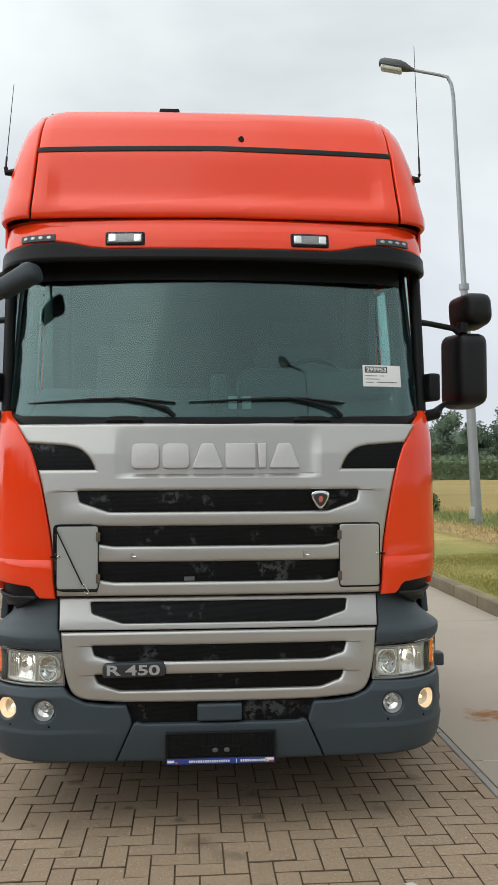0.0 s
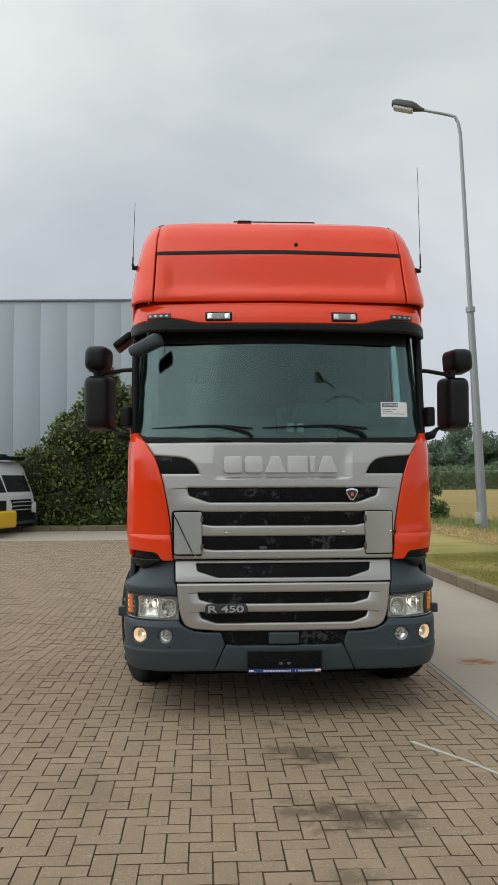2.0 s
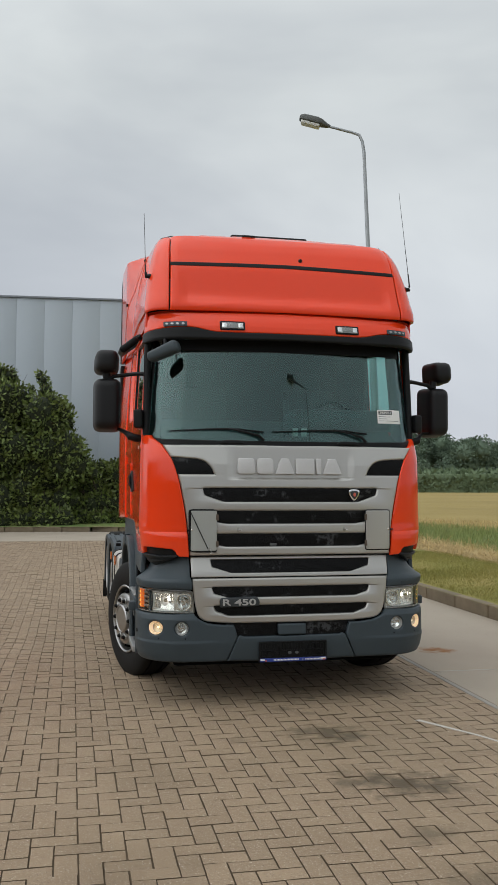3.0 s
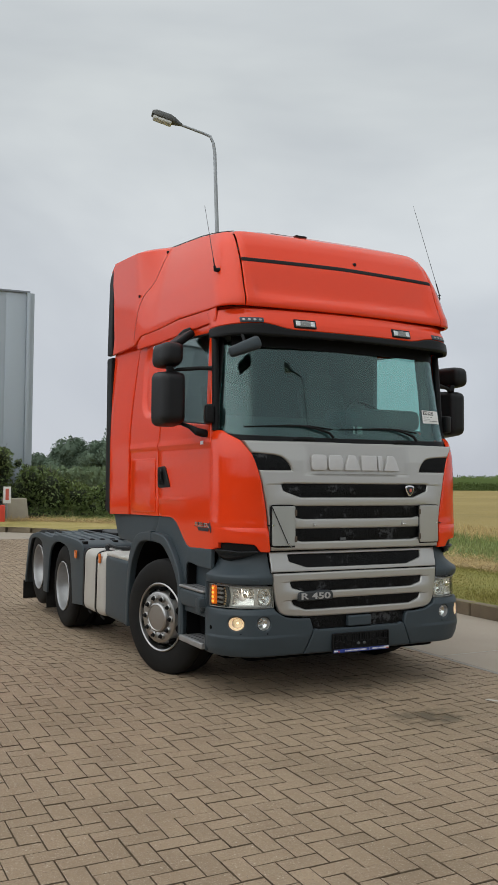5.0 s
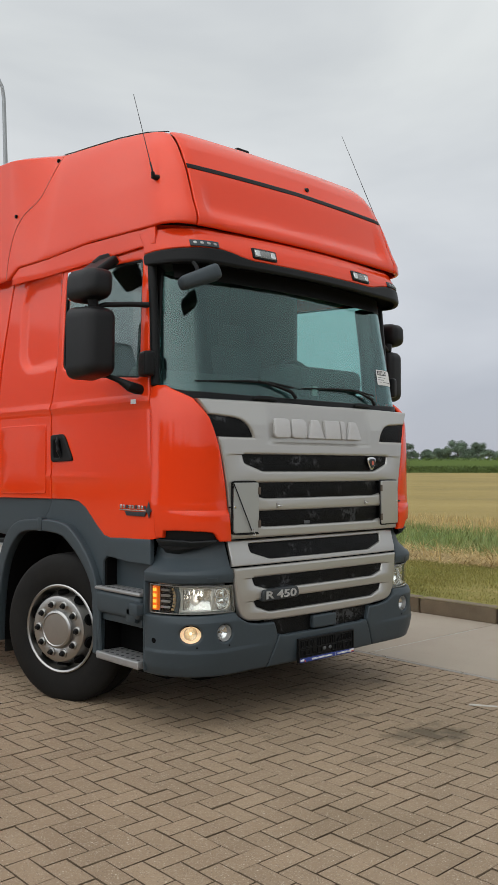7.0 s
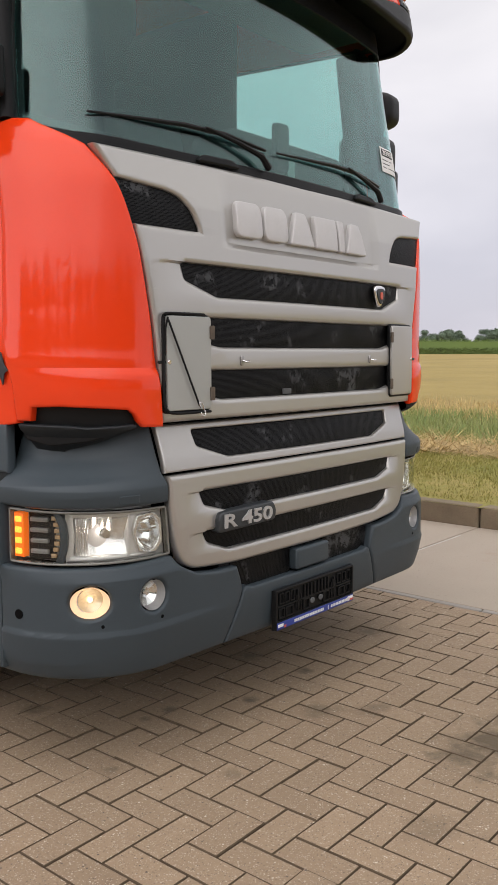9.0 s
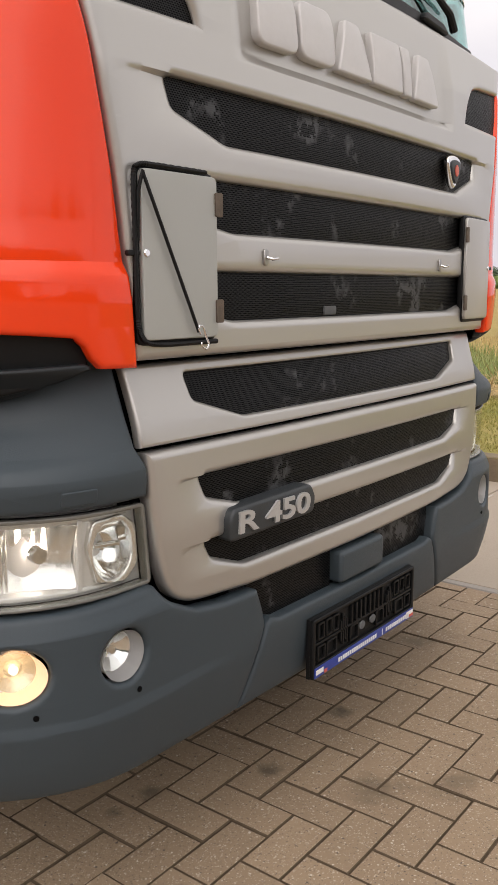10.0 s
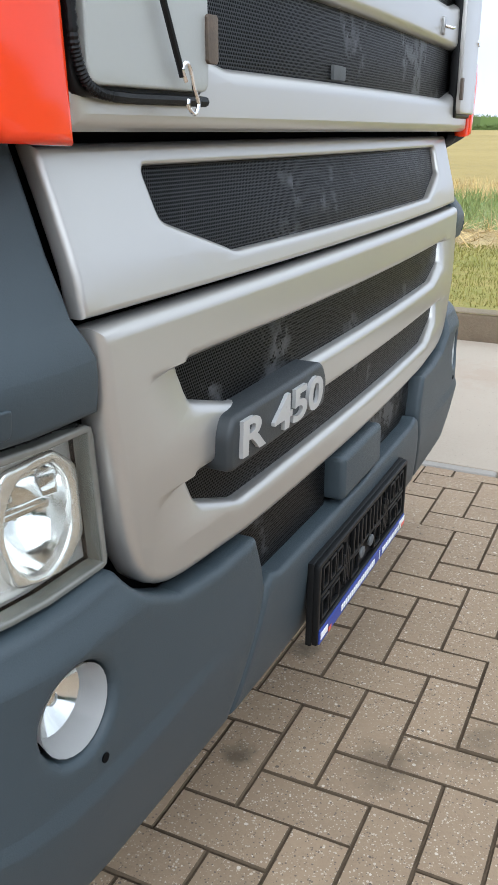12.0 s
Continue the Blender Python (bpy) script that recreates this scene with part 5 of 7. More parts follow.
    part("side_deflector", bent([(2.33, 3.215), (2.385, 3.178), (2.514, 2.5), (2.549, 2.2), (2.549, 1.418), (3.10, 1.40), (3.10, 3.205)], lambda u, v, d, flat=flat: flat(u, v, d + 0.06 * max(0, u - 2.4)), (), 0.03, 0.008, 0.12, 0.12), RED, truck, "orange-red side air deflector")
    for outline in ([(3.105, 1.40), (3.26, 1.45), (3.27, 3.135), (3.105, 3.135)], [(3.105, 3.165), (3.27, 3.165), (3.24, 3.99), (3.20, 4.07), (3.105, 4.13)]):
        part("deflector_edge", bent(rounded(outline, 0.02, 3), lambda u, v, d, s=s: Vector((s * (1.252 + d - 0.01 * max(0.0, v - 3.3)), u, v)), (), 0.05, 0.012, 0, 0.1), BLACK, truck, "black rubber deflector edge")

# cab interior
part("cab_floor", box(0, 1.2, 1.62, 2.3, 1.9, 0.08), INSIDE, truck)
part("cab_back_wall", box(0, 2.32, 2.6, 2.3, 0.06, 2.5), INSIDE, truck)
part("cab_headliner", box(0, 1.45, 3.72, 2.2, 1.7, 0.06), INSIDE, truck)
part("roof_locker", box(0, 0.62, 3.28, 2.1, 0.5, 0.5, 0.05), INSIDE, truck)
part("cab_back_face", box(0, 2.44, 2.76, 2.34, 0.06, 2.56, 0.02), RED, truck, "orange-red cab rear wall")
for s in (-1, 1):
    part("interior_side", box(s * 1.10, 1.87, 2.5, 0.05, 0.92, 1.9, 0.01), INSIDE, truck)
    part("door_frame_trim", box(s * 1.142, 1.61, 2.68, 0.03, 0.13, 1.02, 0.01), INSIDE, truck)
    part("door_card", box(s * 1.155, 1.05, 1.95, 0.05, 1.05, 0.55, 0.02), INSIDE, truck)
    seat = part("seat", box(s * 0.55, 1.25, 1.98, 0.52, 0.52, 0.18, 0.06, 3), INSIDE, truck, "dark cab seat")
    part("backrest", box(s * 0.55, 1.55, 2.38, 0.5, 0.16, 0.72, 0.06, 3, Matrix.Rotation(-0.2, 4, "X")), INSIDE, seat)
    part("headrest", box(s * 0.55, 1.66, 2.82, 0.28, 0.10, 0.2, 0.04, 3), INSIDE, seat)
part("bunk", box(0, 2.02, 2.2, 2.1, 0.5, 0.16, 0.05, 3), INSIDE, truck)
dash_o = soft([(0.22, 2.0), (0.24, 2.14), (0.42, 2.22), (0.62, 2.33), (0.78, 2.36), (0.84, 2.2), (0.72, 1.9), (0.3, 1.85)], 4)
bm = slab(dash_o, (), 2.1, 0.01)
for v in bm.verts:
    v.co = Vector((v.co.z + 1.05, v.co.x + 0.12 * abs(v.co.z + 1.05) ** 2, v.co.y))
part("dashboard", bm, DASH, truck, "dark grey dashboard")
part("dash_hood", box(0.60, 0.74, 2.37, 0.95, 0.30, 0.20, 0.09, 4), DASH, truck)
pts = [(0.62 + 0.22 * math.cos(a), 0.90 + 0.10 * math.sin(a), 2.37 + 0.19 * math.sin(a)) for a in [2 * math.pi * i / 24 for i in range(25)]]
wheel_ring = part("steering_wheel", tube(pts, 0.017, 8, False), BLACK, truck, "dark steering wheel")
part("steering_hub", tube([(0.62, 0.90, 2.37), (0.62, 0.78, 2.28)], [0.07, 0.05], 12), BLACK, wheel_ring)
part("dash_phone", box(0.0, 0.235, 2.285, 0.085, 0.04, 0.20, 0.02, 2), PRINT, truck, "black device on the dashboard")
for x in (0.08, 0.16):
    part("dash_card", box(x, 0.30, 2.235, 0.05, 0.012, 0.07, 0.002), FLAPGREY, truck, "pale card on the dashboard")

# mirrors
for s in (-1, 1):
    arm = part("mirror_arm", tube([(s * 1.17, 0.50, 2.725), (s * 1.27, 0.58, 2.73), (s * 1.44, 0.66, 2.715), (s * 1.48, 0.67, 2.69)], [0.02, 0.017, 0.017, 0.02], 10), BLACK, truck, "black mirror arm")
    part("mirror_lower_arm", tube([(s * 1.19, 0.56, 2.172), (s * 1.25, 0.56, 2.178), (s * 1.30, 0.565, 2.190), (s * 1.345, 0.62, 2.232), (s * 1.40, 0.68, 2.262), (s * 1.50, 0.70, 2.268)], [0.030, 0.036, 0.034, 0.019, 0.016, 0.018], 10), BLACK, arm)
    out_y = 0.70 if s < 0 else 0.76
    for (a, b), (c, d), r, name in (((1.390, 1.640), (2.235, 2.705), 0.080, "mirror_housing"), ((1.415, 1.635), (2.735, 2.945), 0.080, "wide_mirror_housing")):
        if s > 0:
            a, b = (1.435, 1.668) if name == "mirror_housing" else (1.488, 1.700)
        else:
            a, b = a - 0.02, b - 0.02
        bm = box(0, 0, 0, b - a, 0.28, d - c, r, 5)
        for v in bm.verts:
            v.co.y = -0.125 + (min(v.co.y, 0.07) + 0.125) * 1.28
            k = (v.co.y + 0.125) / 0.25
            v.co.x *= 0.84 + 0.16 * k
            v.co.z *= 0.92 + 0.08 * k
            if name == "wide_mirror_housing":
                v.co.x += s * 0.06 * v.co.z * -1.0
        bmesh.ops.rotate(bm, cent=(0, 0, 0), matrix=Matrix.Rotation(s * 0.04, 3, "Z"), verts=bm.verts)
        bmesh.ops.translate(bm, vec=(s * (a + b) / 2, out_y, (c + d) / 2), verts=bm.verts)
        part(name, bm, MIRRORBLACK, truck, "black mirror housing")
        bm = box(0, 0.127, 0, (b - a) * 0.86, 0.006, (d - c) * 0.88, 0.02, 2)
        bmesh.ops.rotate(bm, cent=(0, 0, 0), matrix=Matrix.Rotation(s * 0.04, 3, "Z"), verts=bm.verts)
        bmesh.ops.translate(bm, vec=(s * (a + b) / 2, out_y, (c + d) / 2), verts=bm.verts)
        part("mirror_glass", bm, CHROME, arm, "mirror glass")
    part("mirror_joint", tube([(s * 1.50, 0.68, 2.69), (s * 1.51, 0.68, 2.75)], 0.035, 10), BLACK, arm)
# kerb mirror over the passenger door
kerb = box(0, 0, 0, 0.065, 0.30, 0.19, 0.03, 4)
bmesh.ops.rotate(kerb, cent=(0, 0, 0), matrix=Matrix.Rotation(radians(52), 3, "Y"), verts=kerb.verts)
bmesh.ops.translate(kerb, vec=(-1.305, 0.95, 3.02), verts=kerb.verts)
arm = part("kerb_mirror", kerb, BLACK, truck, "black kerb mirror over the passenger door")
part("kerb_mirror_arm", tube([(-1.19, 0.98, 3.12), (-1.24, 1.0, 3.10), (-1.28, 1.02, 3.06)], 0.03, 8), BLACK, arm)
# front mirror on the visor
fm = box(0, 0, 0, 0.275, 0.13, 0.095, 0.042, 5)
for v in fm.verts:
    v.co.z *= 1.0 + 0.9 * v.co.x
bmesh.ops.rotate(fm, cent=(0, 0, 0), matrix=Matrix.Rotation(radians(-25), 3, "Z") @ Matrix.Rotation(radians(-22), 3, "Y"), verts=fm.verts)
bmesh.ops.translate(fm, vec=(-1.066, 0.146, 2.866), verts=fm.verts)
fm = part("front_mirror", fm, GREY, truck, "dark grey front mirror below the visor")
part("front_mirror_arm", tube([(-1.05, 0.25, 3.0), (-1.05, 0.20, 2.95), (-1.055, 0.16, 2.88)], 0.014, 8), BLACK, fm)

# steps and wheel arches
for s in (-1, 1):
    skirt = [(0.455, 1.045), (0.46, 1.10), (0.47, 1.208), (0.80, 1.198), (0.93, 1.192), (1.0, 1.207), (1.08, 1.262), (1.24, 1.392), (1.33, 1.432), (1.42, 1.442), (1.715, 1.440), (1.75, 1.36), (1.83, 1.25), (1.54, 1.24), (1.25, 1.16), (1.12, 1.03), (1.02, 0.90), (0.985, 0.86), (0.985, 1.03), (0.95, 1.062), (0.88, 1.060), (0.70, 1.042)]
    part("side_skirt", bent(skirt, lambda u, v, d, s=s: Vector((s * (1.215 + d - 0.06 * max(0, v - 1.0)), u, v)), (), 0.04, 0.008, 0.12, 0.1), GREY, truck, "dark grey plastic side skirt below the door")
    rear_skirt = [(1.728, 1.440), (2.40, 1.425), (3.14, 1.400), (3.10, 1.33), (3.00, 1.20), (2.94, 1.152), (2.42, 1.118), (2.30, 1.16), (2.02, 1.255), (1.845, 1.25), (1.765, 1.36)]
    part("cab_underskirt", bent(rear_skirt, lambda u, v, d, s=s: Vector((s * (1.19 + d - 0.05 * max(0, v - 1.2)), u, v)), (), 0.04, 0.008, 0.2, 0.1), GREY, truck, "dark grey plastic below the cab side")
    # arch band: outer lip follows the wheel
    outer = [(0.985, 0.40), (0.99, 0.80), (1.09, 1.02), (1.30, 1.20), (1.52, 1.275), (2.02, 1.265), (2.26, 1.18), (2.42, 0.95), (2.475, 0.60), (2.50, 0.28)]
    inner = [(2.43, 0.28), (2.41, 0.60), (2.33, 0.90), (2.17, 1.10), (1.98, 1.18), (1.54, 1.185), (1.36, 1.12), (1.17, 0.98), (1.06, 0.80), (1.045, 0.40)]
    o = soft(outer, 3, False) + soft(inner, 3, False)
    part("wheel_arch", bent(o, lambda u, v, d, s=s: Vector((s * (1.262 + d), u, v)), (), 0.07, 0.012, 0.15, 0.15, res=3), GREY, truck, "dark grey plastic wheel arch")
    # near-black band gives the gap round the tyre its shade
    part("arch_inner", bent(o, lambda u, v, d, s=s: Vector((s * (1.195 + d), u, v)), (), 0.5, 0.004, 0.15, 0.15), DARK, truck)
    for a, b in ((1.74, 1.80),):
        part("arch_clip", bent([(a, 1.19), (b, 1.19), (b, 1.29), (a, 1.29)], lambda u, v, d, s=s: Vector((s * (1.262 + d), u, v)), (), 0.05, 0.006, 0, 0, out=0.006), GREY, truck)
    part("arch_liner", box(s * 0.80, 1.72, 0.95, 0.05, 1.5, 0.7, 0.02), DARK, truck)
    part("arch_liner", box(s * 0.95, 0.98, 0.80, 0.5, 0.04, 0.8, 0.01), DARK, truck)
    part("mudflap", box(s * 1.02, 2.44, 0.40, 0.34, 0.012, 0.44, 0.003), RUBBER, truck, "black rubber mudflap")
    # two steps with tread plates
    for z, y0, y1, w, thick in ((0.852, 0.50, 1.03, 1.262, 0.024), (0.405, 0.50, 0.985, 1.270, 0.05)):
        tread = part("step", box(s * (w - 0.135), (y0 + y1) / 2, z, 0.27, y1 - y0, thick, 0.010, 3), CHECKER, truck, "light grey perforated step")
        for i in range(8):
            for j in range(3):
                x, y = s * (w - 0.04 - 0.062 * j), y0 + 0.045 + 0.06 * i + 0.03 * (j % 2)
                # dark discs on the closed tread stand for shade in its perforations
                part("tread_hole", tube([(x, y, z + thick / 2 - 0.006), (x, y, z + thick / 2 + 0.0012)], 0.012, 8), PRINT, tread)
    part("step_riser", box(s * 1.135, 0.765, 0.762, 0.25, 0.53, 0.150, 0.030, 3), GREY, truck, "dark grey step panel")
    part("step_ledge", box(s * 1.105, 0.765, 0.665, 0.24, 0.50, 0.06, 0.015, 2), GREY, truck)
    part("step_catch", box(s * 1.235, 0.60, 0.715, 0.05, 0.11, 0.10, 0.015, 2), GREY, truck)
    # near-black box stands for the shaded well behind the steps
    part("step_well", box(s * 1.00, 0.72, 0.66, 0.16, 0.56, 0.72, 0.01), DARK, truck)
    part("step_back", box(s * 1.10, 0.74, 0.95, 0.04, 0.56, 0.24, 0.01), GREY, truck)
    part("step_side", box(s * 1.15, 0.462, 0.665, 0.20, 0.02, 0.57, 0.006), GREY, truck)
    part("step_bracket", tube([(s * 1.24, 0.97, 0.40), (s * 1.245, 0.98, 0.62), (s * 1.24, 1.0, 0.86)], 0.018, 8), GREY, truck)


# wheels
def wheel(s, y, steer, front, twin):
    face = 1.27 if front else 1.232
    hub_z = 0.512 if front else 0.398 if twin else 0.520
    w = new("wheel")
    w.parent = truck
    w.matrix_basis = Matrix.Translation((s * (face - 0.15), y, hub_z)) @ Matrix.Rotation(radians(steer), 4, "Z") @ (Matrix.Identity(4) if s > 0 else Matrix.Rotation(math.pi, 4, "Z"))
    R, h = (0.533 if front else 0.528), 0.155
    tyre = lathe([(0.296, h - 0.02), (0.33, h - 0.002), (0.40, h + 0.004), (0.46, h), (0.50, h - 0.012), (R - 0.008, h - 0.03), (R, h - 0.055), (R, 0.075), (R - 0.012, 0.072), (R - 0.012, 0.062), (R, 0.059), (R, -0.059), (R - 0.012, -0.062), (R - 0.012, -0.072), (R, -0.075), (R, -h + 0.05), (0.51, -h + 0.01), (0.46, -h), (0.36, -h), (0.296, -h + 0.02)], 56)
    part("tyre", tyre, RUBBER, w, "black tyre with dusty sidewall")
    if twin:
        t2 = lathe([(0.30, -0.02), (0.40, 0.0), (0.50, -0.012), (R, -0.05), (R, -0.26), (0.5, -0.30), (0.3, -0.30)], 48, Matrix.Translation((-0.19, 0, 0)))
        part("tyre", t2, RUBBER, w)
    if front:
        rim = lathe([(0.300, h - 0.012), (0.316, h + 0.004), (0.308, h + 0.010), (0.296, h + 0.004), (0.288, h - 0.02), (0.282, 0.085), (0.272, 0.075), (0.260, 0.088), (0.244, 0.150), (0.232, 0.174), (0.220, 0.179), (0.14, 0.179), (0.125, 0.170), (0.10, 0.170)], 56)
        part("rim", rim, ALU, w, "polished ten-hole aluminium rim")
        for k in range(10):
            a = 2 * math.pi * (k + 0.5) / 10
            c = Vector((0.122, 0.252 * math.cos(a), 0.252 * math.sin(a)))
            n = Vector((0.26, 0.96 * math.cos(a), 0.96 * math.sin(a))).normalized()
            # near-black plugs on the closed rim stand for shaded openings
            part("vent_hole", tube([c - n * 0.01, c + n * 0.016], 0.041, 14), DARK, w)
            b = 2 * math.pi * k / 10
            nut = Vector((0.179, 0.178 * math.cos(b), 0.176 * math.sin(b)))
            part("nut_ring", tube([nut - Vector((0.01, 0, 0)), nut + Vector((0.010, 0, 0)), nut + Vector((0.014, 0, 0))], [0.032, 0.031, 0.026], 12), ALU, w)
            part("wheel_nut", tube([nut, nut + Vector((0.017, 0, 0)), nut + Vector((0.020, 0, 0)), nut + Vector((0.036, 0, 0))], [0.022, 0.022, 0.016, 0.013], 8), BLACK, w)
        cap = lathe([(0.132, 0.171), (0.134, 0.198), (0.126, 0.206), (0.118, 0.208), (0.112, 0.202), (0.03, 0.204), (0, 0.204)], 40)
        part("hub_cap", cap, ALU, w, "brushed round hub cap")
    else:
        deep = -0.06 if twin else -0.02
        rim = lathe([(0.300, h - 0.012), (0.318, h + 0.006), (0.310, h + 0.013), (0.297, h + 0.004), (0.290, h - 0.03), (0.284, deep + 0.09), (0.268, deep + 0.07), (0.262, deep + 0.02), (0.235, deep - 0.01), (0.20, deep - 0.015), (0.145, deep - 0.015), (0.14, deep + 0.03), (0.132, deep + 0.075), (0.10, deep + 0.09), (0, deep + 0.09)], 48)
        part("rim", rim, STEEL, w, "silver deep-dish steel rim")
        for k in range(10):
            b = 2 * math.pi * k / 10
            nut = Vector((deep - 0.015, 0.172 * math.cos(b), 0.172 * math.sin(b)))
            part("wheel_nut", tube([nut, nut + Vector((0.035, 0, 0))], 0.017, 6), BLACK, w)
            n = Vector((deep + 0.012, 0.242 * math.cos(b + 0.31), 0.242 * math.sin(b + 0.31)))
            # rim openings again as near-black plugs that stand for shade
            part("vent_hole", tube([n - Vector((0.02, 0, 0)), n], 0.030, 12), DARK, w)
    return w


AXLE_F, AXLE_D, AXLE_T = 1.50, 5.06, 6.42
for s in (-1, 1):
    wheel(s, AXLE_F, 18.0, True, False)
    wheel(s, AXLE_D, 0.0, False, True)
    wheel(s, AXLE_T, 0.0, False, False)
for y, z in ((AXLE_F, 0.51), (AXLE_D, 0.40), (AXLE_T, 0.52)):
    part("axle", tube([(-0.95, y, z), (0.95, y, z)], 0.08, 12), DARK, truck)

# chassis, tank, covers
for s in (-1, 1):
    part("chassis_rail", box(s * 0.42, 3.9, 0.86, 0.09, 6.6, 0.28, 0.01), BLACK, truck, "black chassis rail")
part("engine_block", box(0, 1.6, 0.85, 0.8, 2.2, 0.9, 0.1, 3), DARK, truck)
# unseen boxes, added to keep light off the ground under the truck
part("light_block_sump", box(0, 1.5, 0.42, 0.62, 1.7, 0.34, 0.08, 3), DARK, truck)
part("light_block_beam", box(0, 0.42, 0.40, 1.9, 0.3, 0.22, 0.04, 2), DARK, truck)
part("light_block_tray", box(0, 1.35, 0.35, 1.56, 2.1, 0.05, 0.02, 2), DARK, truck)
part("cross_member", box(0, 7.1, 0.86, 0.9, 0.1, 0.28, 0.01), BLACK, truck)
side_box = box(-0.965, 2.865, 0.605, 0.55, 0.79, 0.68, 0.05, 3)
part("side_box", side_box, GREY, truck, "dark grey plastic equipment box")
tank = part("fuel_tank", box(-0.965, 3.665, 0.605, 0.62, 0.83, 0.72, 0.11, 5), TANK, truck, "cream-white aluminium tank with black straps")
for y in (3.47, 3.97):
    strap = box(-0.965, y, 0.605, 0.636, 0.045, 0.736, 0.115, 5)
    for v in strap.verts:
        v.co.y = y + (0.022 if v.co.y > y else -0.022) - 0.05 * (v.co.z - 0.6)
    part("tank_strap", strap, BLACK, tank, "black tank strap")
    part("strap_end", tube([(-1.20, y + 0.015, 0.27), (-1.215, y - 0.01, 0.235), (-1.19, y - 0.04, 0.20)], 0.014, 6), BLACK, tank)
part("tank_handle", tube([(-1.12, 3.55, 0.955), (-1.12, 3.58, 1.0), (-1.08, 3.72, 1.005), (-1.06, 3.76, 0.955)], 0.024, 8), BLACK, tank)
cover = box(0, 0, 0, 0.54, 0.76, 0.05, 0.02, 3)
cut(cover, 1, [-0.3 + 0.06 * k for k in range(11)])
cut(cover, 0, [-0.2 + 0.06 * k for k in range(8)])
for v in cover.verts:
    v.co = Vector((v.co.x - 0.96, v.co.y + 2.86, 0.955 + v.co.z + (0.022 * noise.noise(v.co * 9.0) if v.co.z > 0 else 0.0)))
part("box_cover", cover, TANK, truck, "pale crumpled cover over the equipment box")
part("tank_pipe", tube([(-0.75, 2.6, 1.0), (-0.85, 3.0, 1.02), (-0.95, 3.3, 1.0), (-1.0, 3.6, 0.99), (-0.9, 4.2, 0.98)], 0.02, 8), BLACK, truck)
part("side_reflector", box(-1.284, 3.335, 0.895, 0.014, 0.06, 0.105, 0.004), AMBERLENS, truck, "orange side reflector")
part("right_tank", box(0.94, 3.4, 0.60, 0.60, 1.6, 0.70, 0.12, 5), TANK, truck, "pale aluminium tank")
for s in (-1, 1):
    # one mudguard over both rear axles: flat ribbed top, side panel with two openings
    crown = soft([(4.10, 0.27), (4.10, 0.80), (4.115, 0.95), (4.20, 1.0), (4.45, 1.03), (4.98, 1.042), (5.27, 1.045), (5.50, 1.012), (5.72, 0.99), (6.11, 1.0), (6.39, 1.012), (6.82, 0.972), (7.0, 0.91), (7.075, 0.83), (7.16, 0.60), (7.29, 0.215)], 3, False)
    openings = soft([(7.21, 0.224), (7.09, 0.576), (6.887, 0.865), (6.742, 0.915), (6.454, 0.93), (6.207, 0.873), (6.124, 0.70), (6.115, 0.578), (6.086, 0.215)], 3, False) + soft([(5.885, 0.215), (5.814, 0.528), (5.737, 0.766), (5.56, 0.905), (5.26, 0.952), (4.885, 0.919), (4.713, 0.81), (4.611, 0.502), (4.56, 0.235)], 3, False)
    fender = part("rear_fender", bent(crown + openings, lambda u, v, d, s=s: Vector((s * (1.255 + d), u, v)), (), 0.03, 0.010, 0, 0, res=3), GREY, truck, "dark grey plastic mudguard over both rear axles")
    bm = bmesh.new()
    rows = [[bm.verts.new((s * xx, yy, zz)) for xx in (0.60, 0.8, 1.0, 1.15, 1.24)] for yy, zz in crown]
    for a, b in zip(rows, rows[1:]):
        for i in range(4):
            bm.faces.new((a[i], a[i + 1], b[i + 1], b[i]))
    bmesh.ops.recalc_face_normals(bm, faces=bm.faces)
    bmesh.ops.solidify(bm, geom=bm.faces[:], thickness=0.014)
    part("fender_top", bm, GREY, fender)
    table = [(y, z) for y, z in crown if 4.2 < y < 7.02]
    for k in range(5):
        x = s * (1.18 - 0.13 * k)
        for y0, y1 in ((4.44, 5.60), (5.76, 6.86)):
            rib = bmesh.new()
            line = [(y, lerp(table, y)) for y in [y0 + (y1 - y0) * i / 12 for i in range(13)]]
            rows = [[rib.verts.new((x + dx, y, z + dz)) for dx, dz in ((-0.03, 0.0), (-0.018, 0.016), (0.018, 0.016), (0.03, 0.0))] for y, z in line]
            for a, b in zip(rows, rows[1:]):
                for i in range(3):
                    rib.faces.new((a[i], a[i + 1], b[i + 1], b[i]))
            rib.faces.new(rows[0])
            rib.faces.new(rows[-1])
            part("fender_rib", rib, GREY, fender)
            part("rib_slot", box(x, y0 - 0.012, lerp(table, y0) + 0.004, 0.06, 0.03, 0.012, 0.002), PRINT, fender)
    for x, y in ((1.20, 4.22), (0.80, 4.28)):
        part("fender_latch", box(s * x, y, 1.005, 0.06, 0.09, 0.05, 0.01), BLACK, fender, "black fender latch")
    part("fender_liner", box(s * 0.62, 5.6, 0.62, 0.04, 2.9, 0.70, 0.01), DARK, truck)
    part("mudflap", box(s * 0.98, 7.30, 0.10, 0.58, 0.015, 0.28, 0.004), RUBBER, truck, "black rubber mudflap")
    part("mudflap", box(s * 0.98, 5.98, 0.17, 0.5, 0.012, 0.36, 0.004), RUBBER, truck, "black rubber mudflap")
part("side_reflector", box(-1.283, 4.33, 0.865, 0.014, 0.09, 0.095, 0.004), AMBERLENS, truck, "orange side reflector")
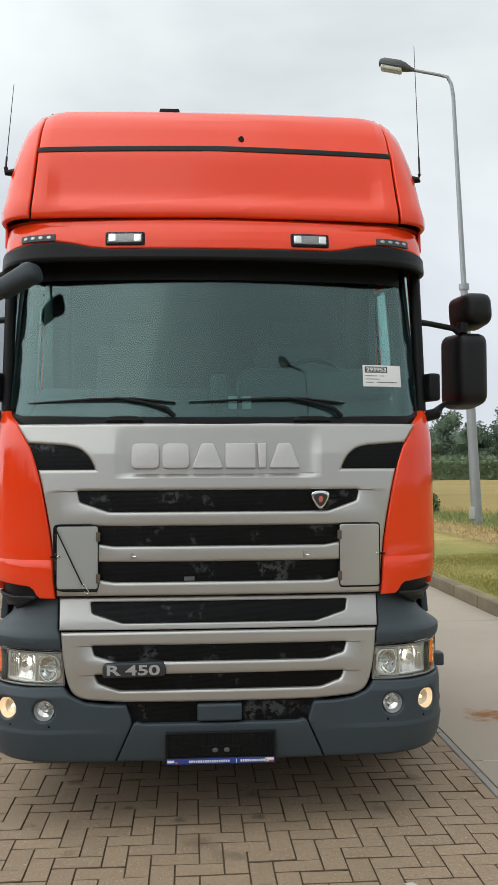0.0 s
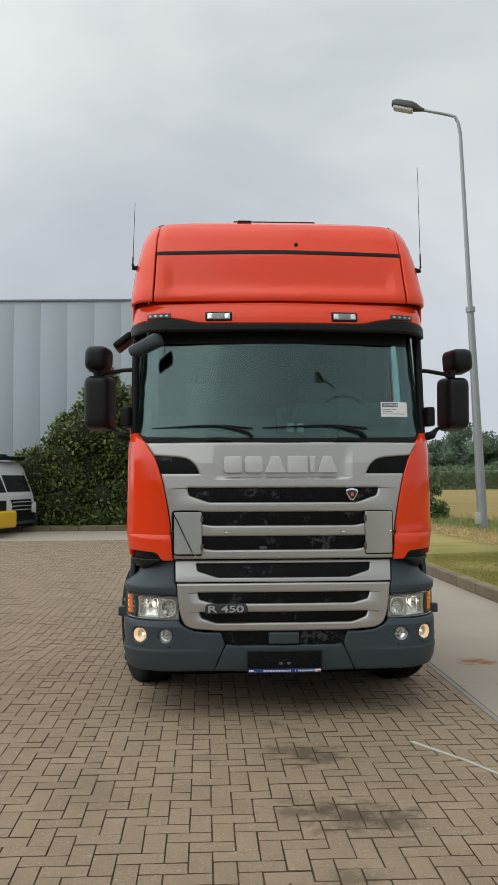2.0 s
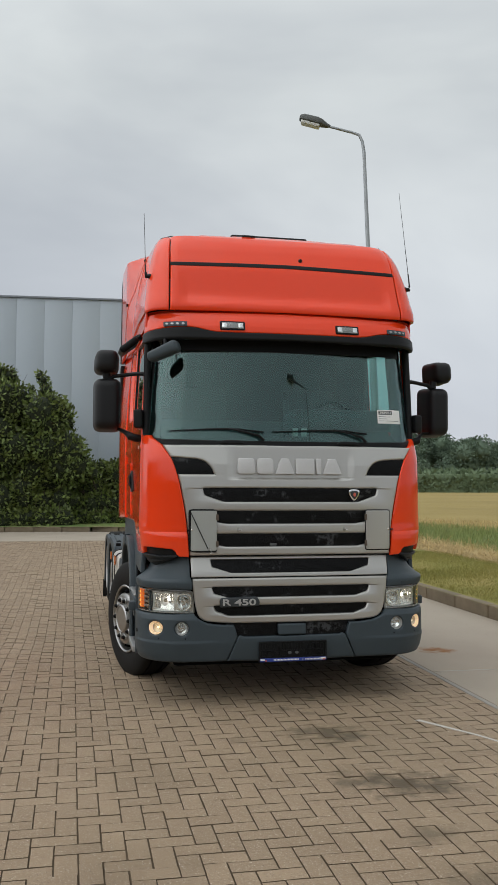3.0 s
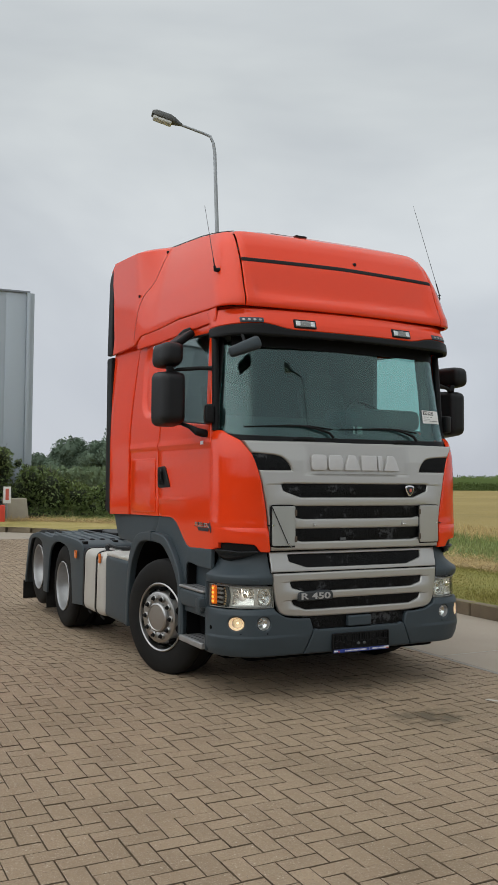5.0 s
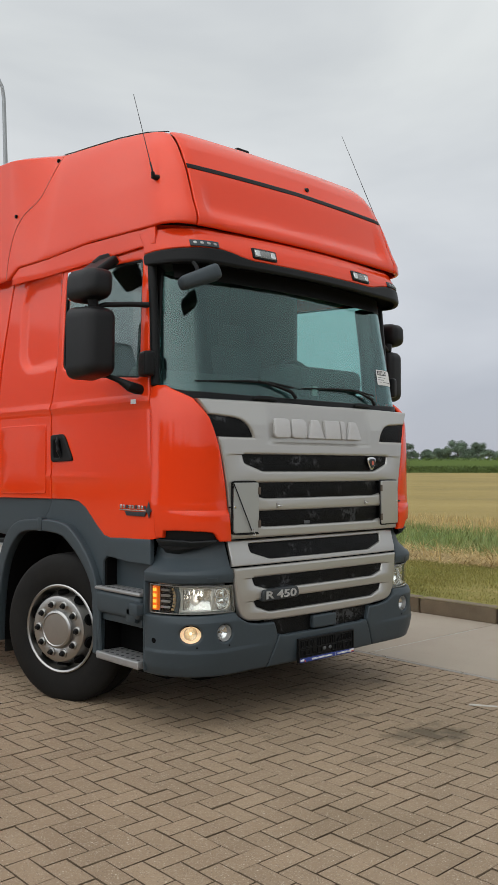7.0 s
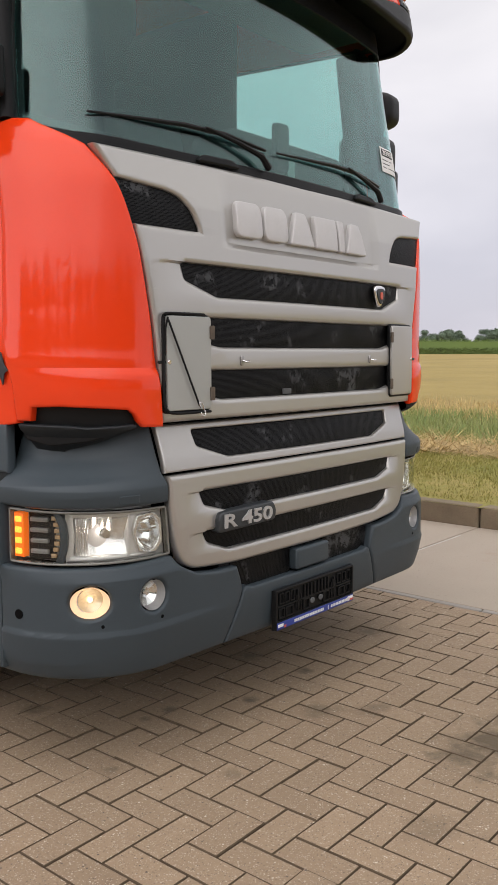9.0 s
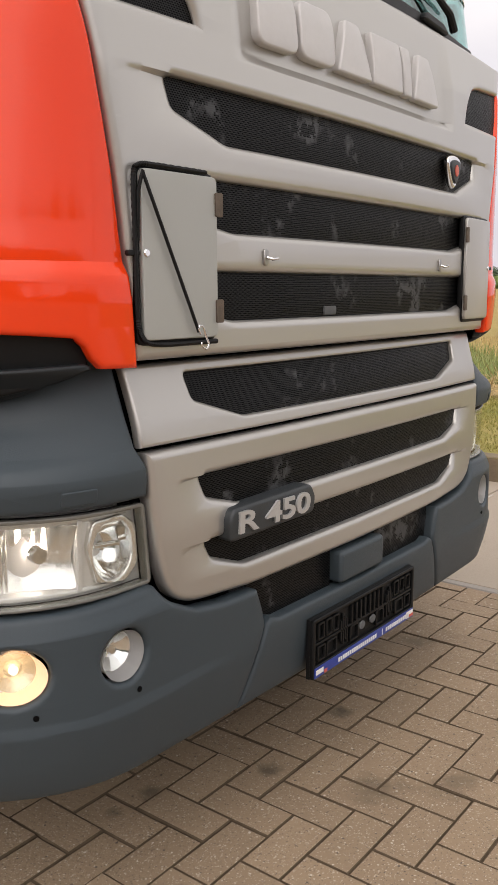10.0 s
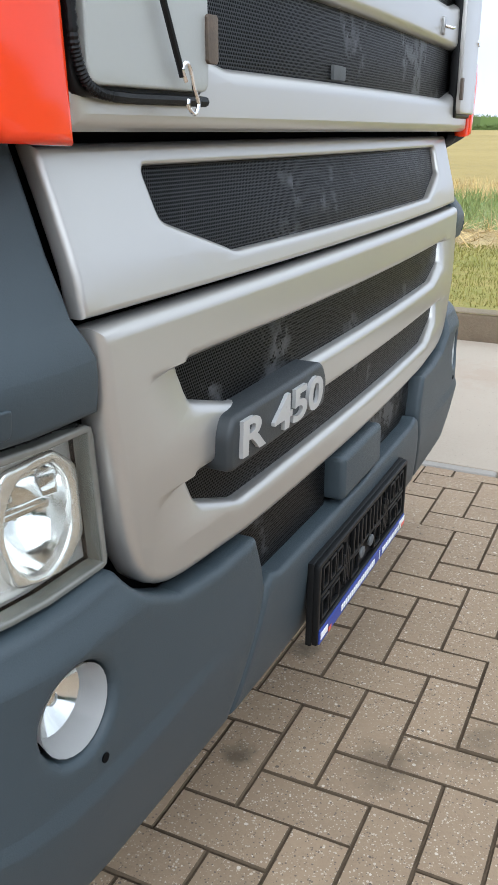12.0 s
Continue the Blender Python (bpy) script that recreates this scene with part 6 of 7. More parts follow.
fifth = soft([(0.0, 5.2), (0.45, 5.3), (0.48, 5.7), (0.40, 6.1), (0.12, 6.25), (0.05, 5.8), (-0.05, 5.8), (-0.12, 6.25), (-0.40, 6.1), (-0.48, 5.7), (-0.45, 5.3)], 3)
part("fifth_wheel", bent(fifth, lambda u, v, d: Vector((u, v, 1.05 + d)), (), 0.06, 0.01, 0, 0), BLACK, truck, "black fifth wheel coupling plate")
part("fifth_wheel_stand", box(0, 5.7, 0.97, 0.9, 0.5, 0.12, 0.02), BLACK, truck)
part("rear_catwalk", box(0, 4.0, 1.02, 0.9, 1.3, 0.03, 0.006), CHECKER, truck)
part("rear_light_bar", box(-0.45, 3.55, 1.03, 0.7, 0.12, 0.05, 0.01), BLACK, truck)
for k in range(9):
    x, y = -0.75 + 0.12 * k, 3.3 + 0.05 * (k % 3)
    part("air_hose", tube([(x, 3.12, 1.45), (x + 0.03, y, 1.12 + 0.05 * (k % 2)), (x + 0.10, y + 0.25, 1.06), (x - 0.02, y + 0.55, 1.15 + 0.02 * k), (x + 0.12, y + 0.85, 1.06), (x, 4.6, 1.0)], 0.016, 6), BLACK, truck, "black coiled air hose" if k % 2 else "")
for x, y in ((-0.62, 3.9), (-0.52, 3.92), (-0.40, 3.86)):
    part("hose_coupling", tube([(x, y, 1.0), (x, y, 1.12), (x + 0.03, y, 1.14)], [0.035, 0.035, 0.02], 8), BLACK, truck)
part("cab_rear_frame", tube([(-0.9, 3.12, 1.1), (-0.9, 3.15, 1.6), (0.9, 3.15, 1.6), (0.9, 3.12, 1.1)], 0.03, 8), BLACK, truck)


# ---- the yard and what lies round it ----
def blend_ground(name, colors, scale, fine, bump, rough=0.9):
    """Ground cover mixed of three colours in patches."""
    m = bpy.data.materials.new(name)
    m.use_nodes = True
    t = m.node_tree
    b = t.nodes["Principled BSDF"]
    b.inputs["Roughness"].default_value = rough
    co = t.nodes.new("ShaderNodeTexCoord")
    big = node(t, "ShaderNodeTexNoise", Scale=scale, Detail=5.0, Roughness=0.65)
    small = node(t, "ShaderNodeTexNoise", Scale=fine, Detail=4.0, Roughness=0.7)
    for n in (big, small):
        wire(t, co.outputs["Object"], n.inputs["Vector"])
    mul = t.nodes.new("ShaderNodeMath")
    mul.operation = "MULTIPLY_ADD"
    mul.inputs[1].default_value = 0.45
    wire(t, small.outputs["Fac"], mul.inputs[0])
    sub = t.nodes.new("ShaderNodeMath")
    sub.inputs[1].default_value = -0.22
    wire(t, big.outputs["Fac"], sub.inputs[0])
    wire(t, sub.outputs[0], mul.inputs[2])
    r = t.nodes.new("ShaderNodeValToRGB")
    r.color_ramp.elements[0].position, r.color_ramp.elements[1].position = 0.32, 0.68
    r.color_ramp.elements[0].color, r.color_ramp.elements[1].color = (*colors[0], 1), (*colors[2], 1)
    e = r.color_ramp.elements.new(0.5)
    e.color = (*colors[1], 1)
    wire(t, mul.outputs[0], r.inputs["Fac"])
    wire(t, r.outputs["Color"], b.inputs["Base Color"])
    bp = node(t, "ShaderNodeBump", Strength=0.8, Distance=bump)
    wire(t, small.outputs["Fac"], bp.inputs["Height"])
    wire(t, bp.outputs["Normal"], b.inputs["Normal"])
    return m


SAND = pbr("yard_ground", (0.22, 0.165, 0.115), 0.95, var=0.5, scale=4, fine=120, bump=0.004)
GRASS = blend_ground("mown_grass", ((0.150, 0.165, 0.028), (0.24, 0.215, 0.048), (0.34, 0.26, 0.09)), 0.7, 9.0, 0.03)
STRAW = blend_ground("dry_straw", ((0.22, 0.15, 0.06), (0.33, 0.24, 0.10), (0.47, 0.37, 0.18)), 1.5, 14.0, 0.06)
WILD = blend_ground("wild_grass", ((0.085, 0.165, 0.032), (0.145, 0.205, 0.050), (0.25, 0.235, 0.08)), 0.5, 6.0, 0.15)
DRYVERGE = blend_ground("dry_verge", ((0.25, 0.22, 0.055), (0.36, 0.285, 0.085), (0.43, 0.34, 0.13)), 0.5, 8.0, 0.05)
WHEAT = blend_ground("ripe_field", ((0.235, 0.175, 0.050), (0.29, 0.213, 0.060), (0.335, 0.248, 0.077)), 0.10, 3.0, 0.10)
CONCRETE = pbr("road_concrete", (0.40, 0.345, 0.275), 0.85, var=0.35, scale=0.9, fine=70, bump=0.003, tint=(0.30, 0.255, 0.20), spots=0.06, spot_color=(0.22, 0.18, 0.13), spot_scale=2.5)
KERB = pbr("kerb_concrete", (0.25, 0.195, 0.128), 0.9, var=0.5, scale=3, fine=60, bump=0.006, tint=(0.13, 0.105, 0.07), each=0.10, spots=0.2, spot_color=(0.11, 0.11, 0.045), spot_scale=5.0)
EDGING = pbr("edging_concrete", (0.33, 0.305, 0.27), 0.85, var=0.3, scale=3, fine=80, bump=0.003)
PAINT = pbr("worn_white_paint", (0.55, 0.52, 0.47), 0.7, var=0.4, scale=12, fine=60, bump=0.002, tint=(0.4, 0.37, 0.33))
add_stains(CONCRETE, [(2.07, 1.99, 0.17, 1.0), (2.18, 1.95, 0.13, 0.85), (1.98, 2.04, 0.09, 0.6), (2.3, 4.4, 0.05, 0.5), (2.5, 6.5, 0.06, 0.5), (3.0, 0.3, 0.3, 0.15)], (0.25, 0.105, 0.028), 9.0)
add_specks(CONCRETE, 90.0, 0.12, 0.2, (0.22, 0.19, 0.16))

kerb_line = soft([(3.82, -60), (3.82, -12), (3.77, 0.0), (3.73, 4.0), (3.68, 8.0), (3.65, 12.0), (3.62, 16.0), (3.45, 19.0), (2.95, 21.4), (1.9, 23.2), (0.3, 24.3), (-1.8, 24.75), (-9, 24.9), (-60, 25.2)], 6, False)


def beside(i, d):
    """The place d outside the kerb line at its i-th point."""
    a, b = Vector(kerb_line[max(i - 1, 0)]), Vector(kerb_line[min(i + 1, len(kerb_line) - 1)])
    t = (b - a).normalized()
    return Vector(kerb_line[i]) + d * Vector((t.y, -t.x))


def height(x, y, d):
    z = 0.165 + 0.03 * min(d, 2.0) - 0.05 * max(0.0, min(1.0, (d - 4) / 6.0))
    return z + 0.008 * max(0.0, min(x, 190.0) - 10.0)


bm = bmesh.new()
far = [bm.verts.new(p) for p in ((-1500, -1500, -0.2), (1500, -1500, -0.2), (1500, 1500, -0.2), (-1500, 1500, -0.2))]
bm.faces.new(far).material_index = 0
offsets = [0.0, 0.25, 0.7, 1.3, 2.0, 2.7, 3.3, 4.2, 5.4, 7, 9, 11.2, 14, 18, 26, 40, 60, 90, 130, 190, 300, 500, 900]
rows = []
for i in range(len(kerb_line)):
    row = []
    for d in offsets:
        p = beside(i, d)
        row.append(bm.verts.new((p.x, p.y, height(p.x, p.y, d) + (0.03 * noise.noise(Vector((p.x, p.y, 0)) * 0.6) if d > 0.3 else 0))))
    rows.append(row)
for a, b in zip(rows, rows[1:]):
    for k in range(len(offsets) - 1):
        d = offsets[k]
        bm.faces.new((a[k], a[k + 1], b[k + 1], b[k])).material_index = 5 if d < 3.3 and a[k].co.y > 15 and a[k].co.x > 0.5 else 3 if d < 3.3 and a[k].co.x < 0.5 else 1 if d < 2.7 else 2 if d < 4.2 else 3 if d < 9 else 4
ground = part("ground", bm, SAND)
for m in (GRASS, STRAW, WILD, WHEAT, DRYVERGE):
    ground.data.materials.append(m)
tagged(ground, "mown verge, dry straw and a ripe golden field beyond the yard", "ground", kind="structure")


# concrete lane between paving and kerb, in slabs
def dip(x, y):
    """The paving sags a hand's width under the rear axles."""
    k = max(0.0, min(1.0, (y - 1.7) / 2.9)) * max(0.0, min(1.0, (12.5 - y) / 5.0)) * max(0.0, min(1.0, (1.5 - x) / 0.9))
    return -0.13 * k * k * (3 - 2 * k)


lane = tagged(new("road"), "pale brown concrete lane with slab joints and a rust stain", "road", kind="structure")
joints = [-60, -30, -14, -9.0, -4.0, 1.0, 6.0, 11.0, 16.0, 20.0]


def kerb_x(y):
    for (xa, ya), (xb, yb) in zip(kerb_line, kerb_line[1:]):
        if ya <= y <= yb:
            return xa + (xb - xa) * (y - ya) / (yb - ya)
    return 4.0


for y0, y1 in zip(joints, joints[1:]):
    ys = [y0 + 0.006, *[y0 + (y1 - y0) * k / 4 for k in (1, 2, 3)], y1 - 0.006]
    o = [(1.634, y) for y in ys] + [(kerb_x(y) - 0.01, y) for y in reversed(ys)]
    part("road_slab", bent(o, lambda u, v, d: Vector((u, v, d)), (), 0.21, 0.005, 0, 0), CONCRETE, lane)
o = [(1.634, 20.01)] + [(x - 0.01, y) for x, y in kerb_line if y > 20 and x > -12] + [(-12, 20.0)]
part("yard_slab", bent(o, lambda u, v, d: Vector((u, v, d - 0.004)), (), 0.21, 0.004, 0, 0), CONCRETE, lane)
part("joint_line", bent([(1.70, 0.985), (kerb_x(1.0) - 0.4, 0.965), (kerb_x(1.0) - 0.4, 0.977), (1.70, 0.997)], lambda u, v, d: Vector((u, v, d + 0.003)), (), 0.003, 0.0006, 0, 0), PAINT, lane, "pale joint line")
edging = tagged(new("edging"), "narrow grey concrete edging between paving and lane", "edging", kind="structure")
for k in range(46):
    y = -16 + 0.8 * k
    part("edging_stone", box(1.605, y + 0.4, -0.10, 0.05, 0.79, 0.20, 0.006, 1), EDGING, edging)

# kerb stones
kerbs = tagged(new("kerb"), "weathered brown-grey concrete kerb along the verge", "kerb", kind="structure")
run, k = 0.0, 0
pts = [Vector(p) for p in kerb_line if -16 < p[1]]
stone_at, carry = [], 0.0
for a, b in zip(pts, pts[1:]):
    if a.x < -14:
        break
    d = (b - a).length
    while carry < d:
        stone_at.append((a + (b - a) * carry / d, (b - a).normalized()))
        carry += 1.0
    carry -= d
bm = box(0.08, 0.5, -0.005, 0.16, 0.985, 0.38, 0.032, 4)
kerb_mesh = None
for p, t in stone_at:
    if kerb_mesh is None:
        ob = part("kerb_stone", bm, KERB, kerbs)
        kerb_mesh = ob.data
    else:
        ob = new("kerb_stone", kerb_mesh)
        ob.parent = kerbs
    ob.matrix_basis = Matrix.Translation((p.x, p.y, -0.012)) @ Matrix.Rotation(math.atan2(-t.x, t.y), 4, "Z")

# faded parking line on the paving
tagged(part("parking_line", bent([(0.80, -0.585), (0.84, -0.575), (1.10, -1.02), (1.34, -1.55), (1.58, -2.1), (1.562, -2.115), (1.316, -1.56), (1.078, -1.034)], lambda u, v, d: Vector((u, v, d + 0.0035)), (), 0.003, 0.0005, 0, 0), PAINT), "worn white painted line on brick paving", "painted line", kind="structure")


# ---- plants ----
LEAF_A = pbr("bush_leaf", (0.060, 0.112, 0.025), 0.55, var=0.6, scale=0.7, fine=8, bump=0.0, tint=(0.135, 0.165, 0.036), island=0.55)
LEAF_B = pbr("reed_leaf", (0.105, 0.165, 0.045), 0.6, var=0.5, scale=1.0, fine=8, bump=0.0, tint=(0.16, 0.20, 0.065), island=0.4)
LEAF_Y = pbr("yellowing_leaf", (0.20, 0.15, 0.025), 0.6, var=0.5, scale=2, fine=8, bump=0.0, tint=(0.28, 0.17, 0.02), island=0.4)
# far tree and hedge greens are greyed, with distance haze in the colour
LEAF_FAR = pbr("far_tree_leaf", (0.098, 0.147, 0.098), 0.8, var=0.4, scale=0.4, fine=3, bump=0.0, tint=(0.118, 0.165, 0.110), island=0.2)
HEDGE = pbr("far_hedge_leaf", (0.105, 0.155, 0.085), 0.8, var=0.4, scale=0.3, fine=3, bump=0.0, tint=(0.13, 0.17, 0.09), island=0.2)
MAIZE = pbr("maize_leaf", (0.085, 0.135, 0.035), 0.7, var=0.4, scale=0.3, fine=3, bump=0.0, tint=(0.10, 0.15, 0.03), island=0.3)
BARK = pbr("bark", (0.10, 0.08, 0.06), 0.9, var=0.5, scale=6, fine=40, bump=0.01)
BLADE = pbr("grass_blade", (0.185, 0.200, 0.035), 0.7, var=0.4, scale=0.8, fine=6, bump=0.0, tint=(0.34, 0.27, 0.08), island=0.3)
TALL = pbr("tall_grass_blade", (0.125, 0.215, 0.050), 0.7, var=0.5, scale=0.6, fine=4, bump=0.0, tint=(0.28, 0.265, 0.095), island=0.3)
STALK = pbr("straw_stalk", (0.55, 0.42, 0.19), 0.7, var=0.4, scale=1.0, fine=6, bump=0.0, tint=(0.38, 0.25, 0.10), island=0.35)


def mesh_object(name, verts, faces, material, parent=None, label=""):
    me = bpy.data.meshes.new(name)
    me.from_pydata([tuple(v) for v in verts], [], faces)
    me.materials.append(material)
    ob = new(name, me)
    ob.parent = parent
    if label:
        ob["label"] = label
    return ob


def leaves(rng, centres, count, size, slim=0.55):
    """Many small pointed leaves round clump centres (x, y, z, radius)."""
    verts, faces = [], []
    weights = np.array([c[3] ** 2 for c in centres])
    pick = rng.choice(len(centres), count, p=weights / weights.sum())
    for i in pick:
        cx, cy, cz, r = centres[i]
        d = Vector(rng.normal(size=3)).normalized()
        p = Vector((cx, cy, cz)) + d * r * (0.62 + 0.42 * rng.random())
        a = (d + 0.8 * Vector(rng.normal(size=3))).normalized()
        b = a.cross(Vector(rng.normal(size=3))).normalized()
        s = size * (0.6 + 0.8 * rng.random())
        n = len(verts)
        verts += [p, p + (a * 0.5 + b * slim * 0.5) * s, p + a * s, p + (a * 0.5 - b * slim * 0.5) * s]
        faces.append((n, n + 1, n + 2, n + 3))
    return verts, faces


def bush(name, label, base, clumps, count, size, material, seed, extra=None):
    rng = np.random.default_rng(seed)
    ob = thing(name, label, "bush")
    stems = bmesh.new()
    for c in clumps[:9]:
        mid = (base[0] + (c[0] - base[0]) * 0.4, base[1] + (c[1] - base[1]) * 0.4, base[2] + (c[2] - base[2]) * 0.6)
        stems = merged(stems, tube([(base[0] + 0.1 * (c[0] - base[0]), base[1], base[2] - 0.1), mid, c[:3]], [0.06, 0.04, 0.015], 6))
    part("stem", stems, BARK, ob)
    # solid dark balls stand for the shade between the leaves
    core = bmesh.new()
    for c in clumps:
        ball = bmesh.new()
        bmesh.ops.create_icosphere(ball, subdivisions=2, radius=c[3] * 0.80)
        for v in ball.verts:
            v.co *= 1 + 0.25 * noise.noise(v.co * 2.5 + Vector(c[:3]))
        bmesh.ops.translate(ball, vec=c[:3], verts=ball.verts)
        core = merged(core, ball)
    part("foliage_shade", core, LEAFSHADE, ob)
    v, f = leaves(rng, clumps, count, size)
    mesh_object("foliage", v, f, material, ob)
    if extra:
        v, f = leaves(rng, extra[0], extra[1], size)
        mesh_object("yellow_foliage", v, f, LEAF_Y, ob, "yellowing leaves")
    shoots = bmesh.new()
    for c in clumps:
        for _ in range(3):
            d = Vector((rng.normal() * 0.35, rng.normal() * 0.35, 1)).normalized()
            p = Vector(c[:3]) + d * c[3] * 0.6
            shoots = merged(shoots, tube([p, p + d * c[3] * (0.5 + 0.5 * rng.random())], [0.012, 0.004], 4))
    part("twig", shoots, BARK, ob)["kind"] = "stuff"
    return ob


# leaf green taken almost to black: the shrubs' inner shade as a colour
LEAFSHADE = pbr("foliage_shade", (0.018, 0.026, 0.008), 0.9, var=0.4, scale=3, bump=0.0)


def clump_row(rng, x0, x1, y, top, depth, n, r):
    out = []
    for _ in range(n):
        t = rng.random()
        x = x0 + (x1 - x0) * t
        h = lerp(top, x)
        rr = r * (0.7 + 0.6 * rng.random())
        z = rr * 0.8 + max(0.0, h - 1.8 * rr) * rng.random() ** 0.62
        out.append((x, y + depth * (rng.random() - 0.5), z + 0.1, rr))
    for k in range(9):
        out.append((x0 + (x1 - x0) * (k + 0.5) / 9, y - depth * 0.25, 0.8 + 0.6 * rng.random(), r * (0.55 + 0.4 * rng.random())))
    for k in range(n // 2):
        x = x0 + (x1 - x0) * rng.random()
        out.append((x, y + depth * 0.5 * (rng.random() - 0.5), lerp(top, x) * (0.90 + 0.14 * rng.random()), r * (0.18 + 0.22 * rng.random())))
    for k in range(18):
        out.append((x0 + (x1 - x0) * (k + 0.5) / 18, y - depth * 0.48 + 0.2 * rng.random(), r * 0.45, r * 0.75))
    return out


rng = np.random.default_rng(5)
big = clump_row(rng, -7.2, -1.95, 27.0, [(-7.2, 2.9), (-6.4, 3.3), (-5.4, 4.7), (-4.4, 5.8), (-3.0, 5.6), (-2.4, 4.9), (-1.95, 3.8)], 2.4, 80, 0.72)
bush("shrub", "large dark green shrub with yellowing leaves beside a grey warehouse", (-4.6, 27.0, 0.1), big, 66000, 0.155, LEAF_A, 11, ([c for c in big if c[0] < -5.2][:7], 1300))
low = clump_row(rng, -2.4, 1.2, 27.4, [(-2.4, 3.6), (-1.4, 2.6), (0, 2.6), (1.2, 2.8)], 1.6, 28, 0.55)
bush("shrub", "lower dark green shrub in front of a grey warehouse", (-0.6, 27.4, 0.1), low, 20000, 0.14, LEAF_A, 12)
row = clump_row(rng, 0.8, 5.0, 29.6, [(0.8, 3.3), (2.2, 3.1), (3.6, 2.2), (5.0, 1.85)], 1.8, 34, 0.5)
bush("shrub", "green bramble shrub behind a dry verge", (2.9, 29.6, 0.1), row, 30000, 0.11, LEAF_B, 13)
row = clump_row(rng, 5.0, 9.2, 29.2, [(5.0, 1.75), (6.2, 1.40), (7.5, 1.25), (8.6, 1.15), (9.3, 0.5)], 1.8, 40, 0.40)
bush("shrub", "green reedy shrub at the edge of the field", (7.0, 29.2, 0.1), row, 36000, 0.12, LEAF_B, 14)


def tree(name, label, at, tall, wide, seed, material, count=9000, leaf=0.34):
    rng = np.random.default_rng(seed)
    ob = thing(name, label, "tree", "trees beyond the field", Matrix.Translation(at))
    part("trunk", tube([(0, 0, -0.3), (0.05, 0, tall * 0.3), (0.0, 0.05, tall * 0.75)], [wide * 0.06, wide * 0.045, 0.04], 8), BARK, ob)
    clumps = []
    limbs = bmesh.new()
    for k in range(16):
        a, h = rng.random() * 6.28, 0.28 + 0.66 * rng.random()
        r = wide * 0.5 * math.sin(math.pi * min(1.0, (h - 0.1) / 0.95)) ** 0.7 * (0.5 + 0.6 * rng.random())
        c = (r * math.cos(a), r * math.sin(a), tall * h * 0.95, wide * (0.15 + 0.09 * rng.random()))
        clumps.append(c)
        if k % 2 == 0:
            limbs = merged(limbs, tube([(0, 0, tall * h * 0.6), (c[0] * 0.5, c[1] * 0.5, tall * h * 0.85), c[:3]], [0.08, 0.05, 0.02], 5))
    part("limb", limbs, BARK, ob)
    core = bmesh.new()
    for c in clumps:
        ball = bmesh.new()
        bmesh.ops.create_icosphere(ball, subdivisions=2, radius=c[3] * 0.66)
        for v in ball.verts:
            v.co *= 1 + 0.35 * noise.noise(v.co * 1.3 + Vector(c[:3]))
        bmesh.ops.translate(ball, vec=c[:3], verts=ball.verts)
        core = merged(core, ball)
    v, f = leaves(rng, clumps, count, leaf, 0.8)
    part("crown", core, material, ob)
    mesh_object("crown_leaves", v, f, material, ob)
    return ob


def polar(yaw, dist, x0=-2.0, y0=-5.5):
    return (x0 + dist * math.sin(radians(yaw)), y0 + dist * math.cos(radians(yaw)))


models = [tree("field_tree", "grey-green leafy tree far behind the field", (*polar(18, 150), 0.2), 11, 10, 21, LEAF_FAR),
          tree("field_tree", "grey-green leafy tree far behind the field", (*polar(22, 152), 0.3), 12.5, 9, 22, LEAF_FAR),
          tree("field_tree", "grey-green leafy tree far behind the field", (*polar(15.0, 156), 0.2), 9, 10, 23, LEAF_FAR)]
spots = [(9.5, 158, 8), (11.5, 150, 6.5), (13.2, 152, 8.5), (16.4, 150, 10.5), (19.2, 150, 9.5), (20.6, 154, 12), (23.4, 150, 12.8), (24.4, 154, 13.5), (25.6, 152, 12), (27.5, 156, 11), (30, 160, 9), (33, 165, 8), (7.0, 162, 7), (4.5, 165, 8),
         (43.5, 215, 7), (45.2, 215, 8.2), (46.8, 218, 7.0), (49.0, 225, 6.5), (51.4, 215, 9.8), (52.3, 218, 9.0), (54.2, 220, 7.5), (55.6, 220, 10.2), (57, 220, 9.2), (58.6, 225, 7), (60.5, 260, 7.8), (61.6, 262, 8.6), (62.6, 262, 9.0), (63.4, 265, 8.6), (65.2, 262, 9.0), (66.2, 262, 9.4), (67.6, 264, 8.2), (69, 265, 8.8), (71.5, 268, 8.8), (74, 268, 8.0), (77, 270, 8.6)]
for k, (yaw, dist, tall) in enumerate(spots):
    x, y = polar(yaw, dist)
    src = models[k % 3]
    s = tall / (11, 12.5, 9)[k % 3] * (0.66 if yaw > 43 else 0.76)
    ob = copy_thing(src, Matrix.Identity(4))
    ob.matrix_basis = Matrix.Translation((x, y, 0.1 + 0.008 * max(0, min(x, 190) - 10))) @ Matrix.Rotation(k * 1.7, 4, "Z") @ Matrix.Diagonal((s * 1.15, s * 1.15, s, 1))

# trees on the yard's other side, behind the walk
for k in range(32):
    a, tall = -66 - 4.2 * k, (7.5, 6.9, 7.9, 7.2, 6.8)[k % 5]
    x, y = polar(a, 50 + 3 * (k % 3))
    s = tall / (11, 12.5, 9)[k % 3]
    ob = copy_thing(models[k % 3], Matrix.Identity(4))
    ob.matrix_basis = Matrix.Translation((x, y, -0.1)) @ Matrix.Rotation(k * 2.3, 4, "Z") @ Matrix.Diagonal((s * 1.45, s * 1.45, s, 1))
    tagged(ob, "leafy tree standing behind the paved yard", "tree", "trees behind the yard")


